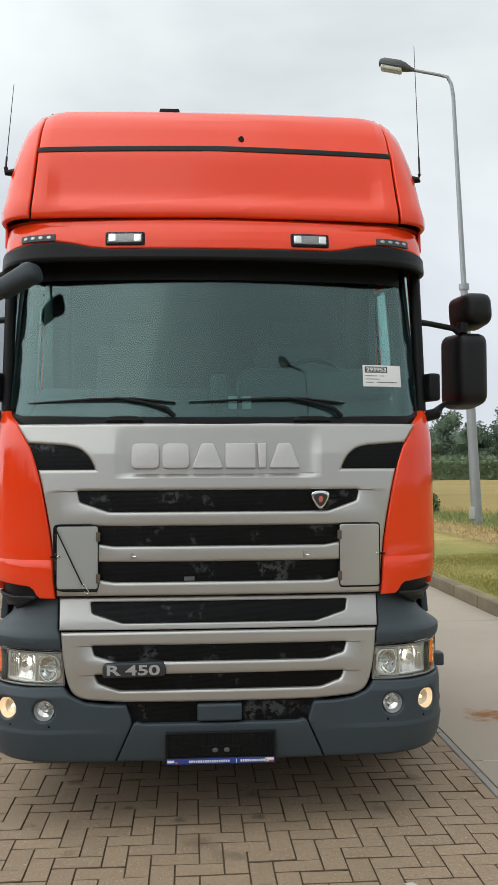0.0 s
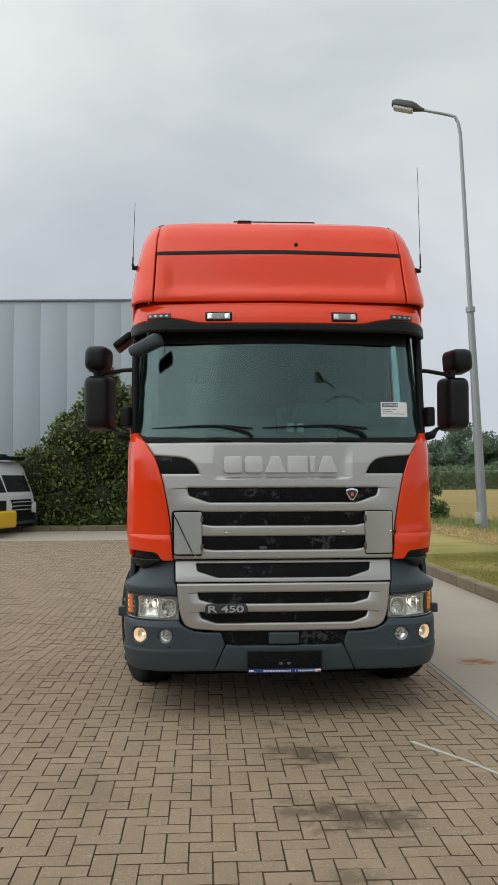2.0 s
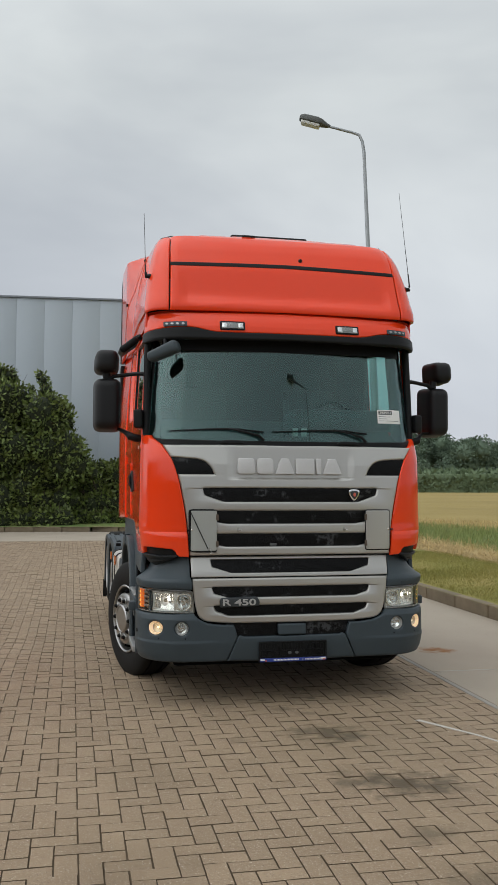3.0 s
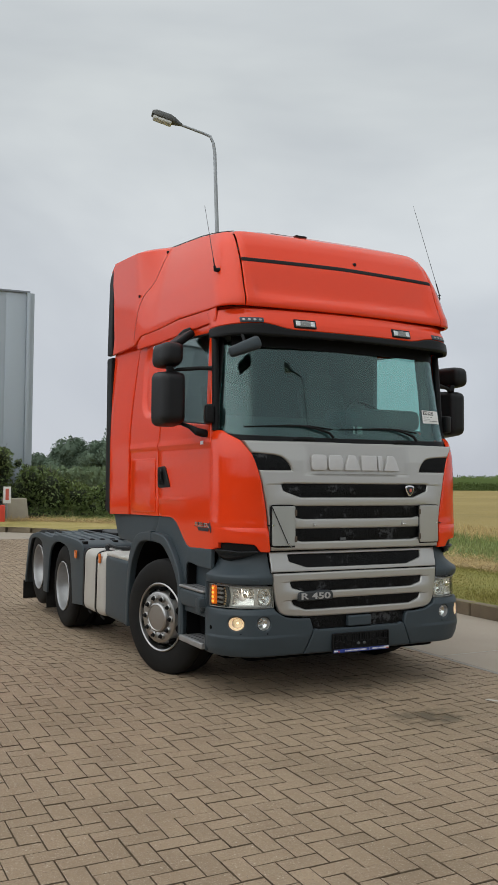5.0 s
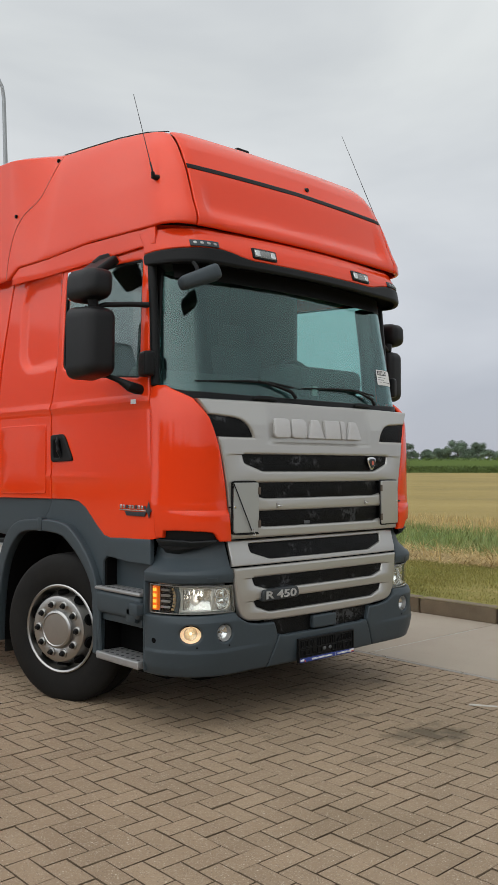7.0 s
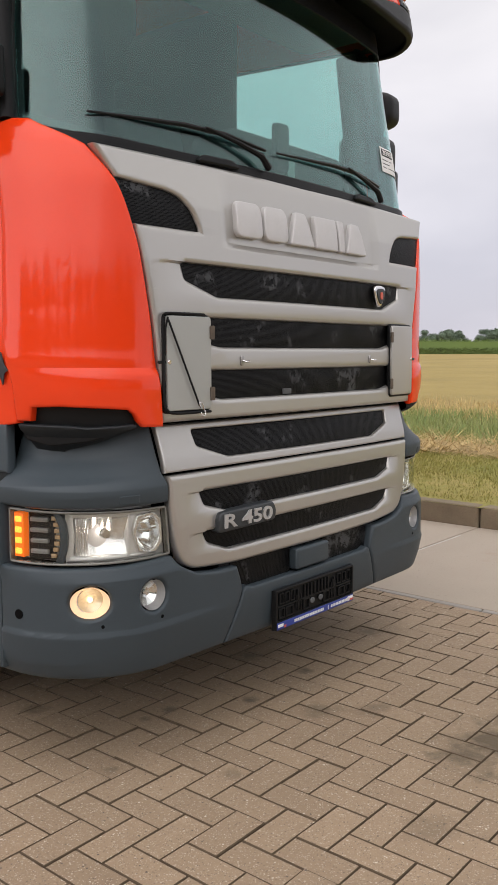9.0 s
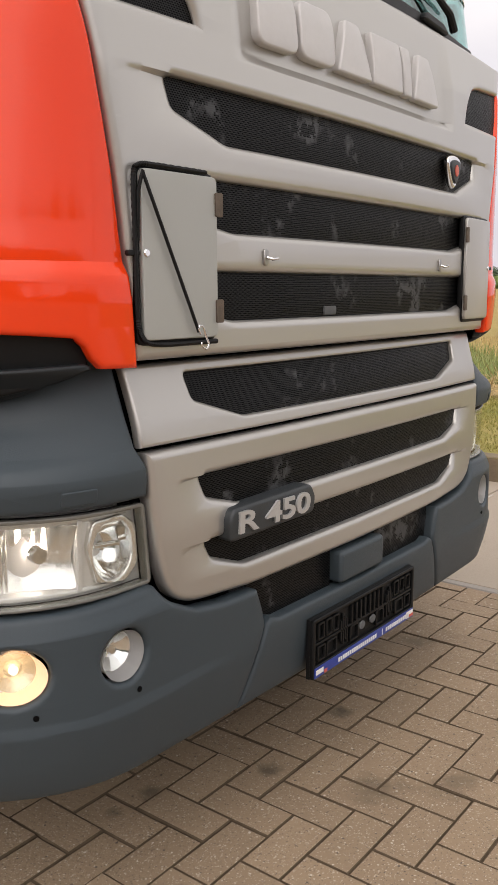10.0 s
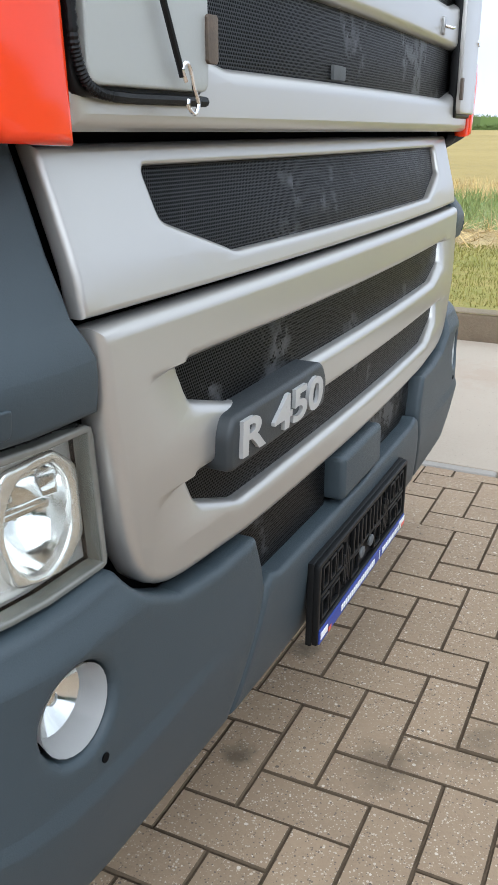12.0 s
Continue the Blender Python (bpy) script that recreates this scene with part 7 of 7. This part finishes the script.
def strip(name, label, line, h, thick, material, count, leaf, seed):
    """A long row of crop or hedge along a line."""
    rng = np.random.default_rng(seed)
    ob = tagged(new(name), label, name.replace("_", " "), kind="stuff")
    verts, faces = [], []
    for (xa, ya), (xb, yb) in zip(line, line[1:]):
        t = Vector((xb - xa, yb - ya, 0))
        nrm = Vector((t.y, -t.x, 0)).normalized()
        n = len(verts)
        za, zb = (0.05 + 0.008 * max(0, min(x, 190) - 10) for x in (xa, xb))
        for x, y, z in ((xa, ya, za), (xb, yb, zb)):
            for off, up in ((0, -0.3), (0, h * 0.85), (-thick, h * 0.95), (-thick, -0.3)):
                verts.append(Vector((x, y, z + up)) + nrm * off)
        faces += [(n + k, n + 4 + k, n + 5 + k, n + 1 + k) for k in range(3)]
    body = mesh_object("body", verts, faces, material, ob)
    verts, faces = [], []
    for _ in range(count):
        i = int(rng.random() * (len(line) - 1))
        (xa, ya), (xb, yb) = line[i], line[i + 1]
        k = rng.random()
        x, y = xa + (xb - xa) * k, ya + (yb - ya) * k
        t = Vector((xb - xa, yb - ya, 0)).normalized()
        nrm = Vector((t.y, -t.x, 0))
        z = 0.05 + 0.008 * max(0, min(x, 190) - 10) + h * rng.random() ** 0.6
        p = Vector((x, y, z)) + nrm * (0.3 * rng.random() - (thick * rng.random() if z > h * 0.8 else 0))
        a = (Vector((0, 0, 1)) + 0.7 * Vector(rng.normal(size=3))).normalized()
        b = (t + 0.4 * Vector(rng.normal(size=3))).normalized()
        s = leaf * (0.6 + 0.8 * rng.random())
        n = len(verts)
        verts += [p - b * s * 0.35, p + b * s * 0.35, p + a * s * 0.9]
        faces.append((n, n + 1, n + 2))
    mesh_object("leaves", verts, faces, material, ob)
    return ob


strip("far_hedge", "grey-green hedge along the far edge of the field", [polar(-4, 124), polar(6, 122), polar(14, 122), polar(22, 122), polar(30, 121), polar(37, 122)], 3.1, 8, HEDGE, 9000, 0.7, 31)
strip("maize_field", "dark green maize standing behind the ripe field", [polar(36, 123), polar(44, 122), polar(52, 122), polar(60, 124), polar(68, 128), polar(77, 134), polar(86, 142)], 2.15, 60, MAIZE, 30000, 0.30, 32)


def blades(name, label, count, d0, d1, y0, y1, h, width, material, seed, lean=0.4, flat=0.0):
    """Single blades of grass standing on the verge."""
    rng = np.random.default_rng(seed)
    idx = [i for i, p in enumerate(kerb_line) if y0 <= p[1] <= y1 and p[0] > -9]
    verts, faces = [], []
    for _ in range(count):
        i = idx[int(rng.random() * (len(idx) - 1))]
        k, d = rng.random(), d0 + (d1 - d0) * rng.random()
        p = beside(i, d).lerp(beside(i + 1, d), k)
        z = height(p.x, p.y, d)
        a = Vector((rng.normal() * lean, rng.normal() * lean, 1 - flat)).normalized()
        b = Vector((rng.normal(), rng.normal(), 0)).normalized()
        s = h * (0.5 + rng.random())
        n = len(verts)
        q = Vector((p.x, p.y, z - 0.01 + flat * h * 0.4 * rng.random()))
        verts += [q - b * width, q + b * width, q + a * s]
        faces.append((n, n + 1, n + 2))
    ob = mesh_object(name, verts, faces, material)
    return tagged(ob, label, name.replace("_", " "), kind="stuff")


blades("verge_grass", "short mown grass with yellow patches beside the kerb", 110000, 0.17, 2.9, -4, 12, 0.038, 0.0045, BLADE, 41)
blades("straw_litter", "dry cut straw lying along the verge", 24000, 2.6, 4.4, -6, 26, 0.26, 0.008, STALK, 42, 1.0, 0.75)
blades("wild_grass", "tall half-dry grass between verge and field", 30000, 4.0, 9.4, -10, 24, 0.17, 0.010, TALL, 43, 0.5)
blades("field_edge_stalks", "ripe golden stalks at the edge of the field", 9000, 8.0, 13.0, -10, 24, 0.15, 0.010, STALK, 44, 0.3)

# ---- warehouse ----
CLAD = pbr("grey_blue_cladding", (0.39, 0.435, 0.475), 0.5, metal=0.2, var=0.08, scale=0.4, fine=4, bump=0.0, tint=(0.37, 0.41, 0.45), each=0.01)
TRIM = pbr("dark_grey_flashing", (0.24, 0.26, 0.29), 0.5, metal=0.3, var=0.1, bump=0.0)
hall = thing("warehouse", "plain grey-blue metal-clad warehouse with flat roof behind shrubs", "building")
HX0, HX1, HY0, HY1, HZ = -34.0, 3.78, 31.0, 62.0, 9.74
part("wall", box((HX0 + HX1) / 2, (HY0 + HY1) / 2, HZ / 2 - 0.2, HX1 - HX0 - 0.1, HY1 - HY0 - 0.1, HZ + 0.2), CLAD, hall)
panel = slab(rounded([(0, -0.3), (1.186, -0.3), (1.186, HZ), (0, HZ)], 0.002, 1), (), 0.06, 0.003, 1)
for v in panel.verts:
    v.co = Vector((v.co.x, -v.co.z, v.co.y))
first = part("wall_panel", panel, CLAD, hall)
first.matrix_basis = Matrix.Translation((HX0, HY0, 0))
n = int((HX1 - HX0) / 1.19)
for k in range(1, n + 1):
    ob = new("wall_panel", first.data)
    ob.parent = hall
    ob.matrix_basis = Matrix.Translation((HX0 + 1.19 * k, HY0, 0))
for k in range(20):
    ob = new("wall_panel", first.data)
    ob.parent = hall
    ob.matrix_basis = Matrix.Translation((HX1, HY0 + 1.19 * k, 0)) @ Matrix.Rotation(math.pi / 2, 4, "Z")
part("roof_edge", box((HX0 + HX1) / 2 + 0.02, (HY0 + HY1) / 2, HZ + 0.03, HX1 - HX0 + 0.16, HY1 - HY0 + 0.16, 0.09, 0.02), TRIM, hall, "grey roof flashing")
part("corner_flashing", box(HX1 + 0.05, HY0 + 0.0, HZ / 2, 0.16, 0.22, HZ, 0.01), CLAD, hall)

hall.matrix_basis = Matrix.Translation((HX1, HY0, 0)) @ Matrix.Rotation(radians(-4), 4, "Z") @ Matrix.Translation((-HX1, -HY0, 0))

# ---- street lamp ----
GALV = pbr("galvanised_steel", (0.36, 0.38, 0.39), 0.5, metal=0.6, var=0.3, scale=3, fine=30, bump=0.001, tint=(0.27, 0.28, 0.29))
# galvanised steel darkened so that the lamp looks backlit against the sky
BACKLITSTEEL = pbr("backlit_steel", (0.07, 0.072, 0.075), 0.6, metal=0.3, var=0.3, scale=3, fine=30, bump=0.001)
LAMPSHELL = pbr("lamp_shell", (0.10, 0.105, 0.10), 0.55, var=0.3, scale=5, bump=0.001)


def street_lamp(label, foot, bend, tip, group, steel):
    foot, bend, tip = Vector(foot), Vector(bend), Vector(tip)
    lamp = thing("street_lamp", label, "street lamp", group)
    up = (bend - foot).normalized()
    arm = (tip - bend)
    arm_d = arm.normalized()
    neck = bend + arm_d * (arm.length - 1.05)
    ring_at = foot + up * (bend - foot).length * 0.545
    part("pole", tube([foot - up * 0.3, foot + up * 1.5, ring_at], [0.155, 0.15, 0.105], 14), steel, lamp, "galvanised tapered pole")
    curve = [ring_at, bend - up * 0.55, bend - up * 0.22 + arm_d * 0.04, bend + arm_d * 0.14 - up * 0.02, bend + arm_d * 0.4, neck + arm_d * 0.1]
    part("arm", tube(curve, [0.080, 0.055, 0.052, 0.048, 0.045, 0.042], 12), steel, lamp)
    part("collar", tube([ring_at - up * 0.06, ring_at + up * 0.10], 0.145, 14), steel, lamp, "bolted collar")
    for k in range(3):
        a = 2.1 * k
        b = ring_at + up * 0.02 + Vector((0.10 * math.cos(a), 0.10 * math.sin(a), 0))
        part("bolt", tube([b, b + Vector((0.05 * math.cos(a), 0.05 * math.sin(a), 0))], 0.02, 6), steel, lamp)
    part("service_box", box(foot.x - 0.20, foot.y - 0.06, foot.z + 0.85, 0.14, 0.14, 0.36, 0.02), TANK, lamp, "small cream service box")
    q = arm_d.to_track_quat("X", "Z").to_matrix().to_4x4()
    body = bmesh.new()
    sections = [(0.0, 0.05, 0.05, 0.0), (0.10, 0.08, 0.075, 0.0), (0.28, 0.17, 0.13, 0.02), (0.45, 0.20, 0.16, 0.03), (0.92, 0.19, 0.15, 0.03), (1.05, 0.15, 0.10, 0.02)]
    rings = []
    for h, w, t, lift in sections:
        rings.append([body.verts.new((h, w * math.copysign(abs(math.cos(a)) ** 0.6, math.cos(a)), lift + t * math.copysign(abs(math.sin(a)) ** 0.6, math.sin(a)) * (1.0 if math.sin(a) > 0 else 0.6))) for a in [2 * math.pi * k / 16 for k in range(16)]])
    for a, b in zip(rings, rings[1:]):
        for k in range(16):
            body.faces.new((a[k], a[(k + 1) % 16], b[(k + 1) % 16], b[k]))
    body.faces.new(rings[0])
    body.faces.new(rings[-1])
    place = Matrix.Translation(neck) @ q
    bmesh.ops.transform(body, matrix=place, verts=body.verts)
    head = part("lamp_head", body, LAMPSHELL, lamp, "dark grey luminaire")
    bowl = box(0.66, 0, -0.09, 0.64, 0.30, 0.12, 0.05, 3)
    bmesh.ops.transform(bowl, matrix=place, verts=bowl.verts)
    part("lamp_glass", bowl, BOWL, head, "milky lamp bowl")
    return lamp


BOWL = pbr("lamp_bowl", (0.62, 0.62, 0.58), 0.25, var=0.15, scale=4, bump=0.0)
street_lamp("tall galvanised street lamp standing on the verge", (8.10, 20.0, -0.25), (7.475, 19.88, 13.25), (5.467, 20.48, 13.87), "street lamps", GALV)
street_lamp("tall galvanised street lamp with a small box on its pole", (8.85, -22.0, -0.25), (8.45, -22.0, 13.4), (6.1, -22.2, 13.8), "street lamps", BACKLITSTEEL)

# ---- barrier and block at the end of the lane ----
block = thing("road_barrier", "low grey road barrier with orange top rail", "barrier")
CONC2 = pbr("pale_concrete", (0.42, 0.38, 0.30), 0.9, var=0.3, scale=3, bump=0.003)
ORANGE = pbr("orange_plastic", (0.75, 0.24, 0.02), 0.5, var=0.15, scale=3, bump=0.0)
REDBLOCK = pbr("red_plastic", (0.70, 0.06, 0.03), 0.5, var=0.15, scale=3, bump=0.0)
GREYB = pbr("grey_barrier", (0.22, 0.24, 0.25), 0.6, var=0.2, scale=3, bump=0.0)
part("barrier_body", box(1.02, 26.4, 0.36, 1.1, 0.35, 0.62, 0.06, 2), GREYB, block)
part("top_rail", box(1.02, 26.4, 0.72, 1.14, 0.4, 0.10, 0.03, 2), ORANGE, block, "orange top rail")
for k in range(4):
    part("barrier_rib", box(0.55 + 0.31 * k, 26.21, 0.36, 0.08, 0.04, 0.55, 0.01), GREYB, block)
bol = part("bollard", box(1.90, 26.3, 0.42, 0.36, 0.36, 0.82, 0.05, 3), REDBLOCK)
tagged(bol, "red plastic bollard block beside the barrier", "bollard")
bm = box(2.75, 27.6, 0.55, 0.85, 0.6, 1.0, 0.04, 2)
for v in bm.verts:
    v.co.x += -0.12 * (v.co.z - 0.5)
tagged(part("concrete_block", bm, CONC2), "pale sloping concrete block on the verge", "concrete block")
sign = thing("sign_board", "small white sign with a red mark on a post", "sign")
part("post", tube([(2.28, 26.9, 0.0), (2.28, 26.9, 1.0)], 0.03, 8), GALV, sign)
part("board", box(2.28, 26.86, 1.18, 0.28, 0.03, 0.62, 0.008), WHITE, sign)
part("mark", box(2.28, 26.842, 1.20, 0.12, 0.006, 0.42, 0.002), REDPRINT, sign, "red mark")

# ---- white lorry parked by the shrubs ----
LWHITE = pbr("white_lorry_paint", (0.62, 0.63, 0.64), 0.35, coat=0.3, var=0.1, scale=2, bump=0.0)
LDARK = pbr("lorry_dark_glass", (0.02, 0.028, 0.03), 0.12, var=0.2, bump=0.0)
YELLOW = pbr("yellow_paint", (0.75, 0.45, 0.02), 0.45, var=0.2, scale=3, bump=0.0)
lorry = thing("parked_lorry", "white lorry with dark windows parked beside shrubs", "truck", at=Matrix.Translation((-7.25, 23.0, 0)) @ Matrix.Rotation(radians(-16), 4, "Z") @ Matrix.Diagonal((0.9, 0.9, 0.9, 1)))
prof = [(0.0, 0.45), (0.03, 1.05), (0.10, 1.45), (0.55, 2.55), (0.75, 2.75), (2.0, 2.85), (2.1, 0.6), (1.7, 0.55), (1.4, 0.95), (0.7, 0.95), (0.5, 0.5)]
bm = slab(rounded(prof, 0.05, 3), (), 2.4, 0.06, 3)
for v in bm.verts:
    v.co = Vector((-v.co.x, -v.co.z - 0.0, v.co.y))
part("cab", bm, LWHITE, lorry)
part("windscreen", bent([(0.15, -2.25), (1.15, -2.2), (1.15, -0.2), (0.15, -0.15)], lambda u, v, d: Vector((-0.10 - u * 0.40 + d, -v, 1.45 + u * 0.92)), (), 0.02, 0.004, 0, 0, out=0.02), LDARK, lorry, "dark windscreen")
part("grille", box(0.005, 1.2, 0.98, 0.08, 1.5, 0.62, 0.02), BLACK, lorry, "black grille")
for k in range(4):
    part("grille_bar", box(0.05, 1.2, 0.75 + 0.15 * k, 0.03, 1.5, 0.03, 0.006), LWHITE, lorry)
part("bumper", box(0.0, 1.2, 0.5, 0.16, 2.42, 0.32, 0.05, 2), GREY, lorry)
for y in (0.22, 2.18):
    part("headlamp", box(0.01, y, 0.95, 0.10, 0.34, 0.45, 0.04, 2), LAMPGREY, lorry)
part("side_window", bent([(0.75, 1.65), (1.55, 1.6), (1.55, 2.45), (0.95, 2.45)], lambda u, v, d: Vector((-u, -0.005 - d, v)), (), 0.02, 0.004, 0, 0), LDARK, lorry)
part("mirror", box(-0.35, -0.22, 1.95, 0.12, 0.18, 0.55, 0.04, 2), BLACK, lorry)
part("roof_spoiler", box(-0.75, 1.2, 2.90, 0.7, 2.1, 0.14, 0.05), BLACK, lorry)
part("lower_grille", box(0.06, 1.2, 0.62, 0.06, 1.9, 0.30, 0.02), BLACK, lorry, "black lower grille")
part("lamp_bar", box(-1.2, 1.2, 3.02, 0.3, 1.6, 0.10, 0.03), BLACK, lorry, "dark lamp bar")
for y in (0.15, 2.25):
    part("tyre", tube([(-1.05, y - 0.13, 0.5), (-1.05, y + 0.13, 0.5)], 0.5, 24), RUBBER, lorry)
part("chassis", box(-4.6, 1.2, 0.85, 5.2, 0.9, 0.3, 0.02), DARK, lorry)
part("body", box(-5.0, 1.2, 2.3, 5.4, 2.4, 2.4, 0.03), LWHITE, lorry)
part("tyre", tube([(-6.2, 0.0, 0.5), (-6.2, 2.4, 0.5)], 0.5, 24), RUBBER, lorry)
other = thing("parked_lorry", "white lorry with a yellow front bumper", "truck", at=Matrix.Translation((-7.35, 20.6, 0)) @ Matrix.Rotation(radians(-16), 4, "Z") @ Matrix.Diagonal((0.9, 0.9, 0.9, 1)))
part("bumper", box(-0.30, 0.9, 0.62, 0.8, 2.4, 0.62, 0.10, 3), YELLOW, other, "yellow front bumper")
# this reflector uses the indicators' emitting amber, so it glows by itself
part("reflector", box(0.06, 0.0, 0.70, 0.06, 0.22, 0.30, 0.02), AMBER, other)
bm = slab(rounded(prof, 0.05, 3), (), 2.4, 0.06, 3)
for v in bm.verts:
    v.co = Vector((-v.co.x - 0.12, -v.co.z - 0.3, v.co.y))
part("cab", bm, LWHITE, other)
part("windscreen", bent([(0.15, -1.95), (1.15, -1.9), (1.15, 0.1), (0.15, 0.15)], lambda u, v, d: Vector((-0.22 - u * 0.40 + d, -v, 1.45 + u * 0.92)), (), 0.02, 0.004, 0, 0, out=0.02), LDARK, other, "dark windscreen")
part("side_window", bent([(0.87, 1.65), (1.67, 1.6), (1.67, 2.45), (1.07, 2.45)], lambda u, v, d: Vector((-u, -0.305 - d, v)), (), 0.02, 0.004, 0, 0), LDARK, other)
part("grille", box(-0.10, 0.9, 1.12, 0.08, 1.4, 0.36, 0.02), BLACK, other, "black grille")
part("mirror", box(-0.40, -0.5, 1.95, 0.12, 0.18, 0.55, 0.04, 2), BLACK, other)
part("body", box(-5.0, 0.9, 2.2, 5.4, 2.4, 2.2, 0.03), LWHITE, other)
for x in (-1.2, -6.2):
    part("tyre", tube([(x, -0.3, 0.5), (x, 2.1, 0.5)], 0.5, 24), RUBBER, other)

# ---- brick paving, herringbone ----
def paving_material(name, each, island):
    m = pbr(name, (0.338, 0.247, 0.159), 0.85, var=0.55, scale=2.0, fine=55, bump=0.008, tint=(0.225, 0.158, 0.100), spots=0.0, each=each, island=island)
    add_specks(m, 170.0, 0.20, 0.34, (0.46, 0.385, 0.30))
    add_specks(m, 270.0, 0.30, 0.36, (0.42, 0.345, 0.26))
    add_specks(m, 230.0, 0.22, 0.36, (0.15, 0.11, 0.08))
    add_specks(m, 95.0, 0.06, 0.26, (0.54, 0.47, 0.38))
    add_specks(m, 105.0, 0.05, 0.28, (0.12, 0.09, 0.065))
    add_stains(m, ((0.05, -0.80, 0.25, 0.92), (-0.12, -0.72, 0.12, 0.6), (0.22, -0.88, 0.12, 0.6), (0.16, -1.86, 0.27, 0.92), (-0.12, -1.80, 0.15, 0.6), (0.42, -1.92, 0.20, 0.8), (0.05, -2.62, 0.16, 0.6), (0.06, -3.13, 0.16, 0.6), (-0.10, -0.08, 0.09, 0.55), (0.04, -0.25, 0.08, 0.5), (-0.10, -1.62, 0.10, 0.35), (-0.22, 0.21, 0.040, 0.8), (0.22, 0.23, 0.045, 0.8), (0.21, 0.54, 0.09, 0.6), (-0.99, 0.20, 0.045, 0.9), (-0.5, 0.40, 0.04, 0.7), (0.86, 0.30, 0.09, 0.5), (1.17, 0.74, 0.08, 0.5), (-0.83, 0.84, 0.06, 0.7), (-0.75, -0.15, 0.05, 0.4), (-0.62, 0.42, 0.04, 0.6), (-0.62, -0.86, 0.10, 0.35)), (0.082, 0.061, 0.036), 7.0)
    add_stains(m, ((0.3, -0.9, 0.9, 0.22), (-1.2, -1.4, 0.5, 0.16), (-1.5, -2.6, 0.6, 0.16), (-2.6, 0.4, 0.8, 0.16), (-3.5, -1.5, 0.7, 0.14), (0.4, -2.9, 0.8, 0.16), (-2.2, -3.6, 0.6, 0.12)), (0.13, 0.10, 0.055), 1.2)
    return m


BRICK = paving_material("paving_brick", 0.08, 0.0)
BRICKS = paving_material("paving_bricks", 0.0, 0.08)
JOINT = pbr("joint_sand", (0.160, 0.118, 0.078), 0.95, spec=0.1, var=0.7, scale=7, fine=160, bump=0.006, tint=(0.095, 0.070, 0.047), spots=0.16, spot_color=(0.17, 0.155, 0.06), spot_scale=14.0)
UNIT, GAP, OX, OY = 0.1155, 0.0021, -0.2305, 0.035
paving = tagged(new("pavement"), "brown-grey herringbone brick paving with oil stains", "paving", kind="structure")


def brick_points(w, h):
    a, b, c = GAP, GAP + 0.0021, 0.0065
    low = [(a, a), (w - a, a), (w - a, h - a), (a, h - a)]
    top = [(b, b), (w - b, b), (w - b, h - b), (b, h - b)]
    v = [(x, y, -0.05) for x, y in low] + [(x, y, -c * 0.7) for x, y in low] + [(x, y, 0.0) for x, y in top]
    f = [(k, (k + 1) % 4, 4 + (k + 1) % 4, 4 + k) for k in range(4)] + [(4 + k, 4 + (k + 1) % 4, 8 + (k + 1) % 4, 8 + k) for k in range(4)] + [(8, 9, 10, 11)]
    return v, f


kinds = []
for w, h in ((2 * UNIT, UNIT), (UNIT, 2 * UNIT)):
    v, f = brick_points(w, h)
    me = bpy.data.meshes.new("brick")
    me.from_pydata(v, [], f)
    me.materials.append(BRICK)
    me.materials.append(JOINT)
    for i in range(8):
        me.polygons[i].material_index = 1
    kinds.append((me, np.array(v), f))
rng = np.random.default_rng(77)
all_v, all_f, count, singles = [], [], 0, 0
X0, X1, Y0, Y1 = -16.0, 1.578, -13.0, 20.0
for m in range(-int(Y1 / UNIT) - 2, -int(Y0 / UNIT) + 4):
    for n in range(-90, 60):
        for kind in (0, 1):
            x = OX + UNIT * (m + 4 * n + (2 if kind else 0))
            y = OY - UNIT * m
            w, h = (2 * UNIT, UNIT) if kind == 0 else (UNIT, 2 * UNIT)
            if x < X0 or x + 0.03 > X1 or y < Y0 or y + h > Y1:
                continue
            me, v, f = kinds[kind]
            dz, tx, ty = rng.normal() * 0.0012 - 0.001, rng.normal() * 0.006, rng.normal() * 0.006
            if -1.35 < x < 1.33 and -1.45 < y < 1.15 and singles < 300:
                ob = new("brick", me)
                ob.parent = paving
                ob.matrix_basis = Matrix.Translation((x, y, dz + dip(x, y))) @ Matrix.Rotation(tx, 4, "X") @ Matrix.Rotation(ty, 4, "Y")
                singles += 1
                continue
            q = v + [(x, y, dz + dip(x + a, y + b)) for a, b, _ in v]
            q[:, :2] += rng.normal(size=(len(v), 2)) * 0.0009
            if x + w > X1:
                q[:, 0] = np.minimum(q[:, 0], X1 - GAP - (v[:, 2] > -0.001) * 0.004)
            q[:, 2] += (v[:, 1] - h / 2) * tx - (v[:, 0] - w / 2) * ty
            all_v.append(q)
            all_f += [tuple(i + count for i in face) for face in f]
            count += len(v)
rest = mesh_object("bricks", np.concatenate(all_v).tolist(), all_f, BRICKS, paving)
rest["kind"] = "stuff"
rest.data.materials.append(JOINT)
rest.data.polygons.foreach_set("material_index", np.tile(np.array([1] * 8 + [0], dtype=np.int32), len(all_f) // 9))
# sand between the bricks
xs = [X0, 0.5, 0.7, 0.9, 1.1, 1.3, X1]
ys = [Y0, 1.5] + [1.7 + 0.25 * k for k in range(46)] + [Y1]
mesh_object("joint_sand", [(x, y, dip(x, y) - 0.008) for y in ys for x in xs], [(r * 7 + k, r * 7 + k + 1, r * 7 + k + 8, r * 7 + k + 7) for r in range(len(ys) - 1) for k in range(6)], JOINT, paving)
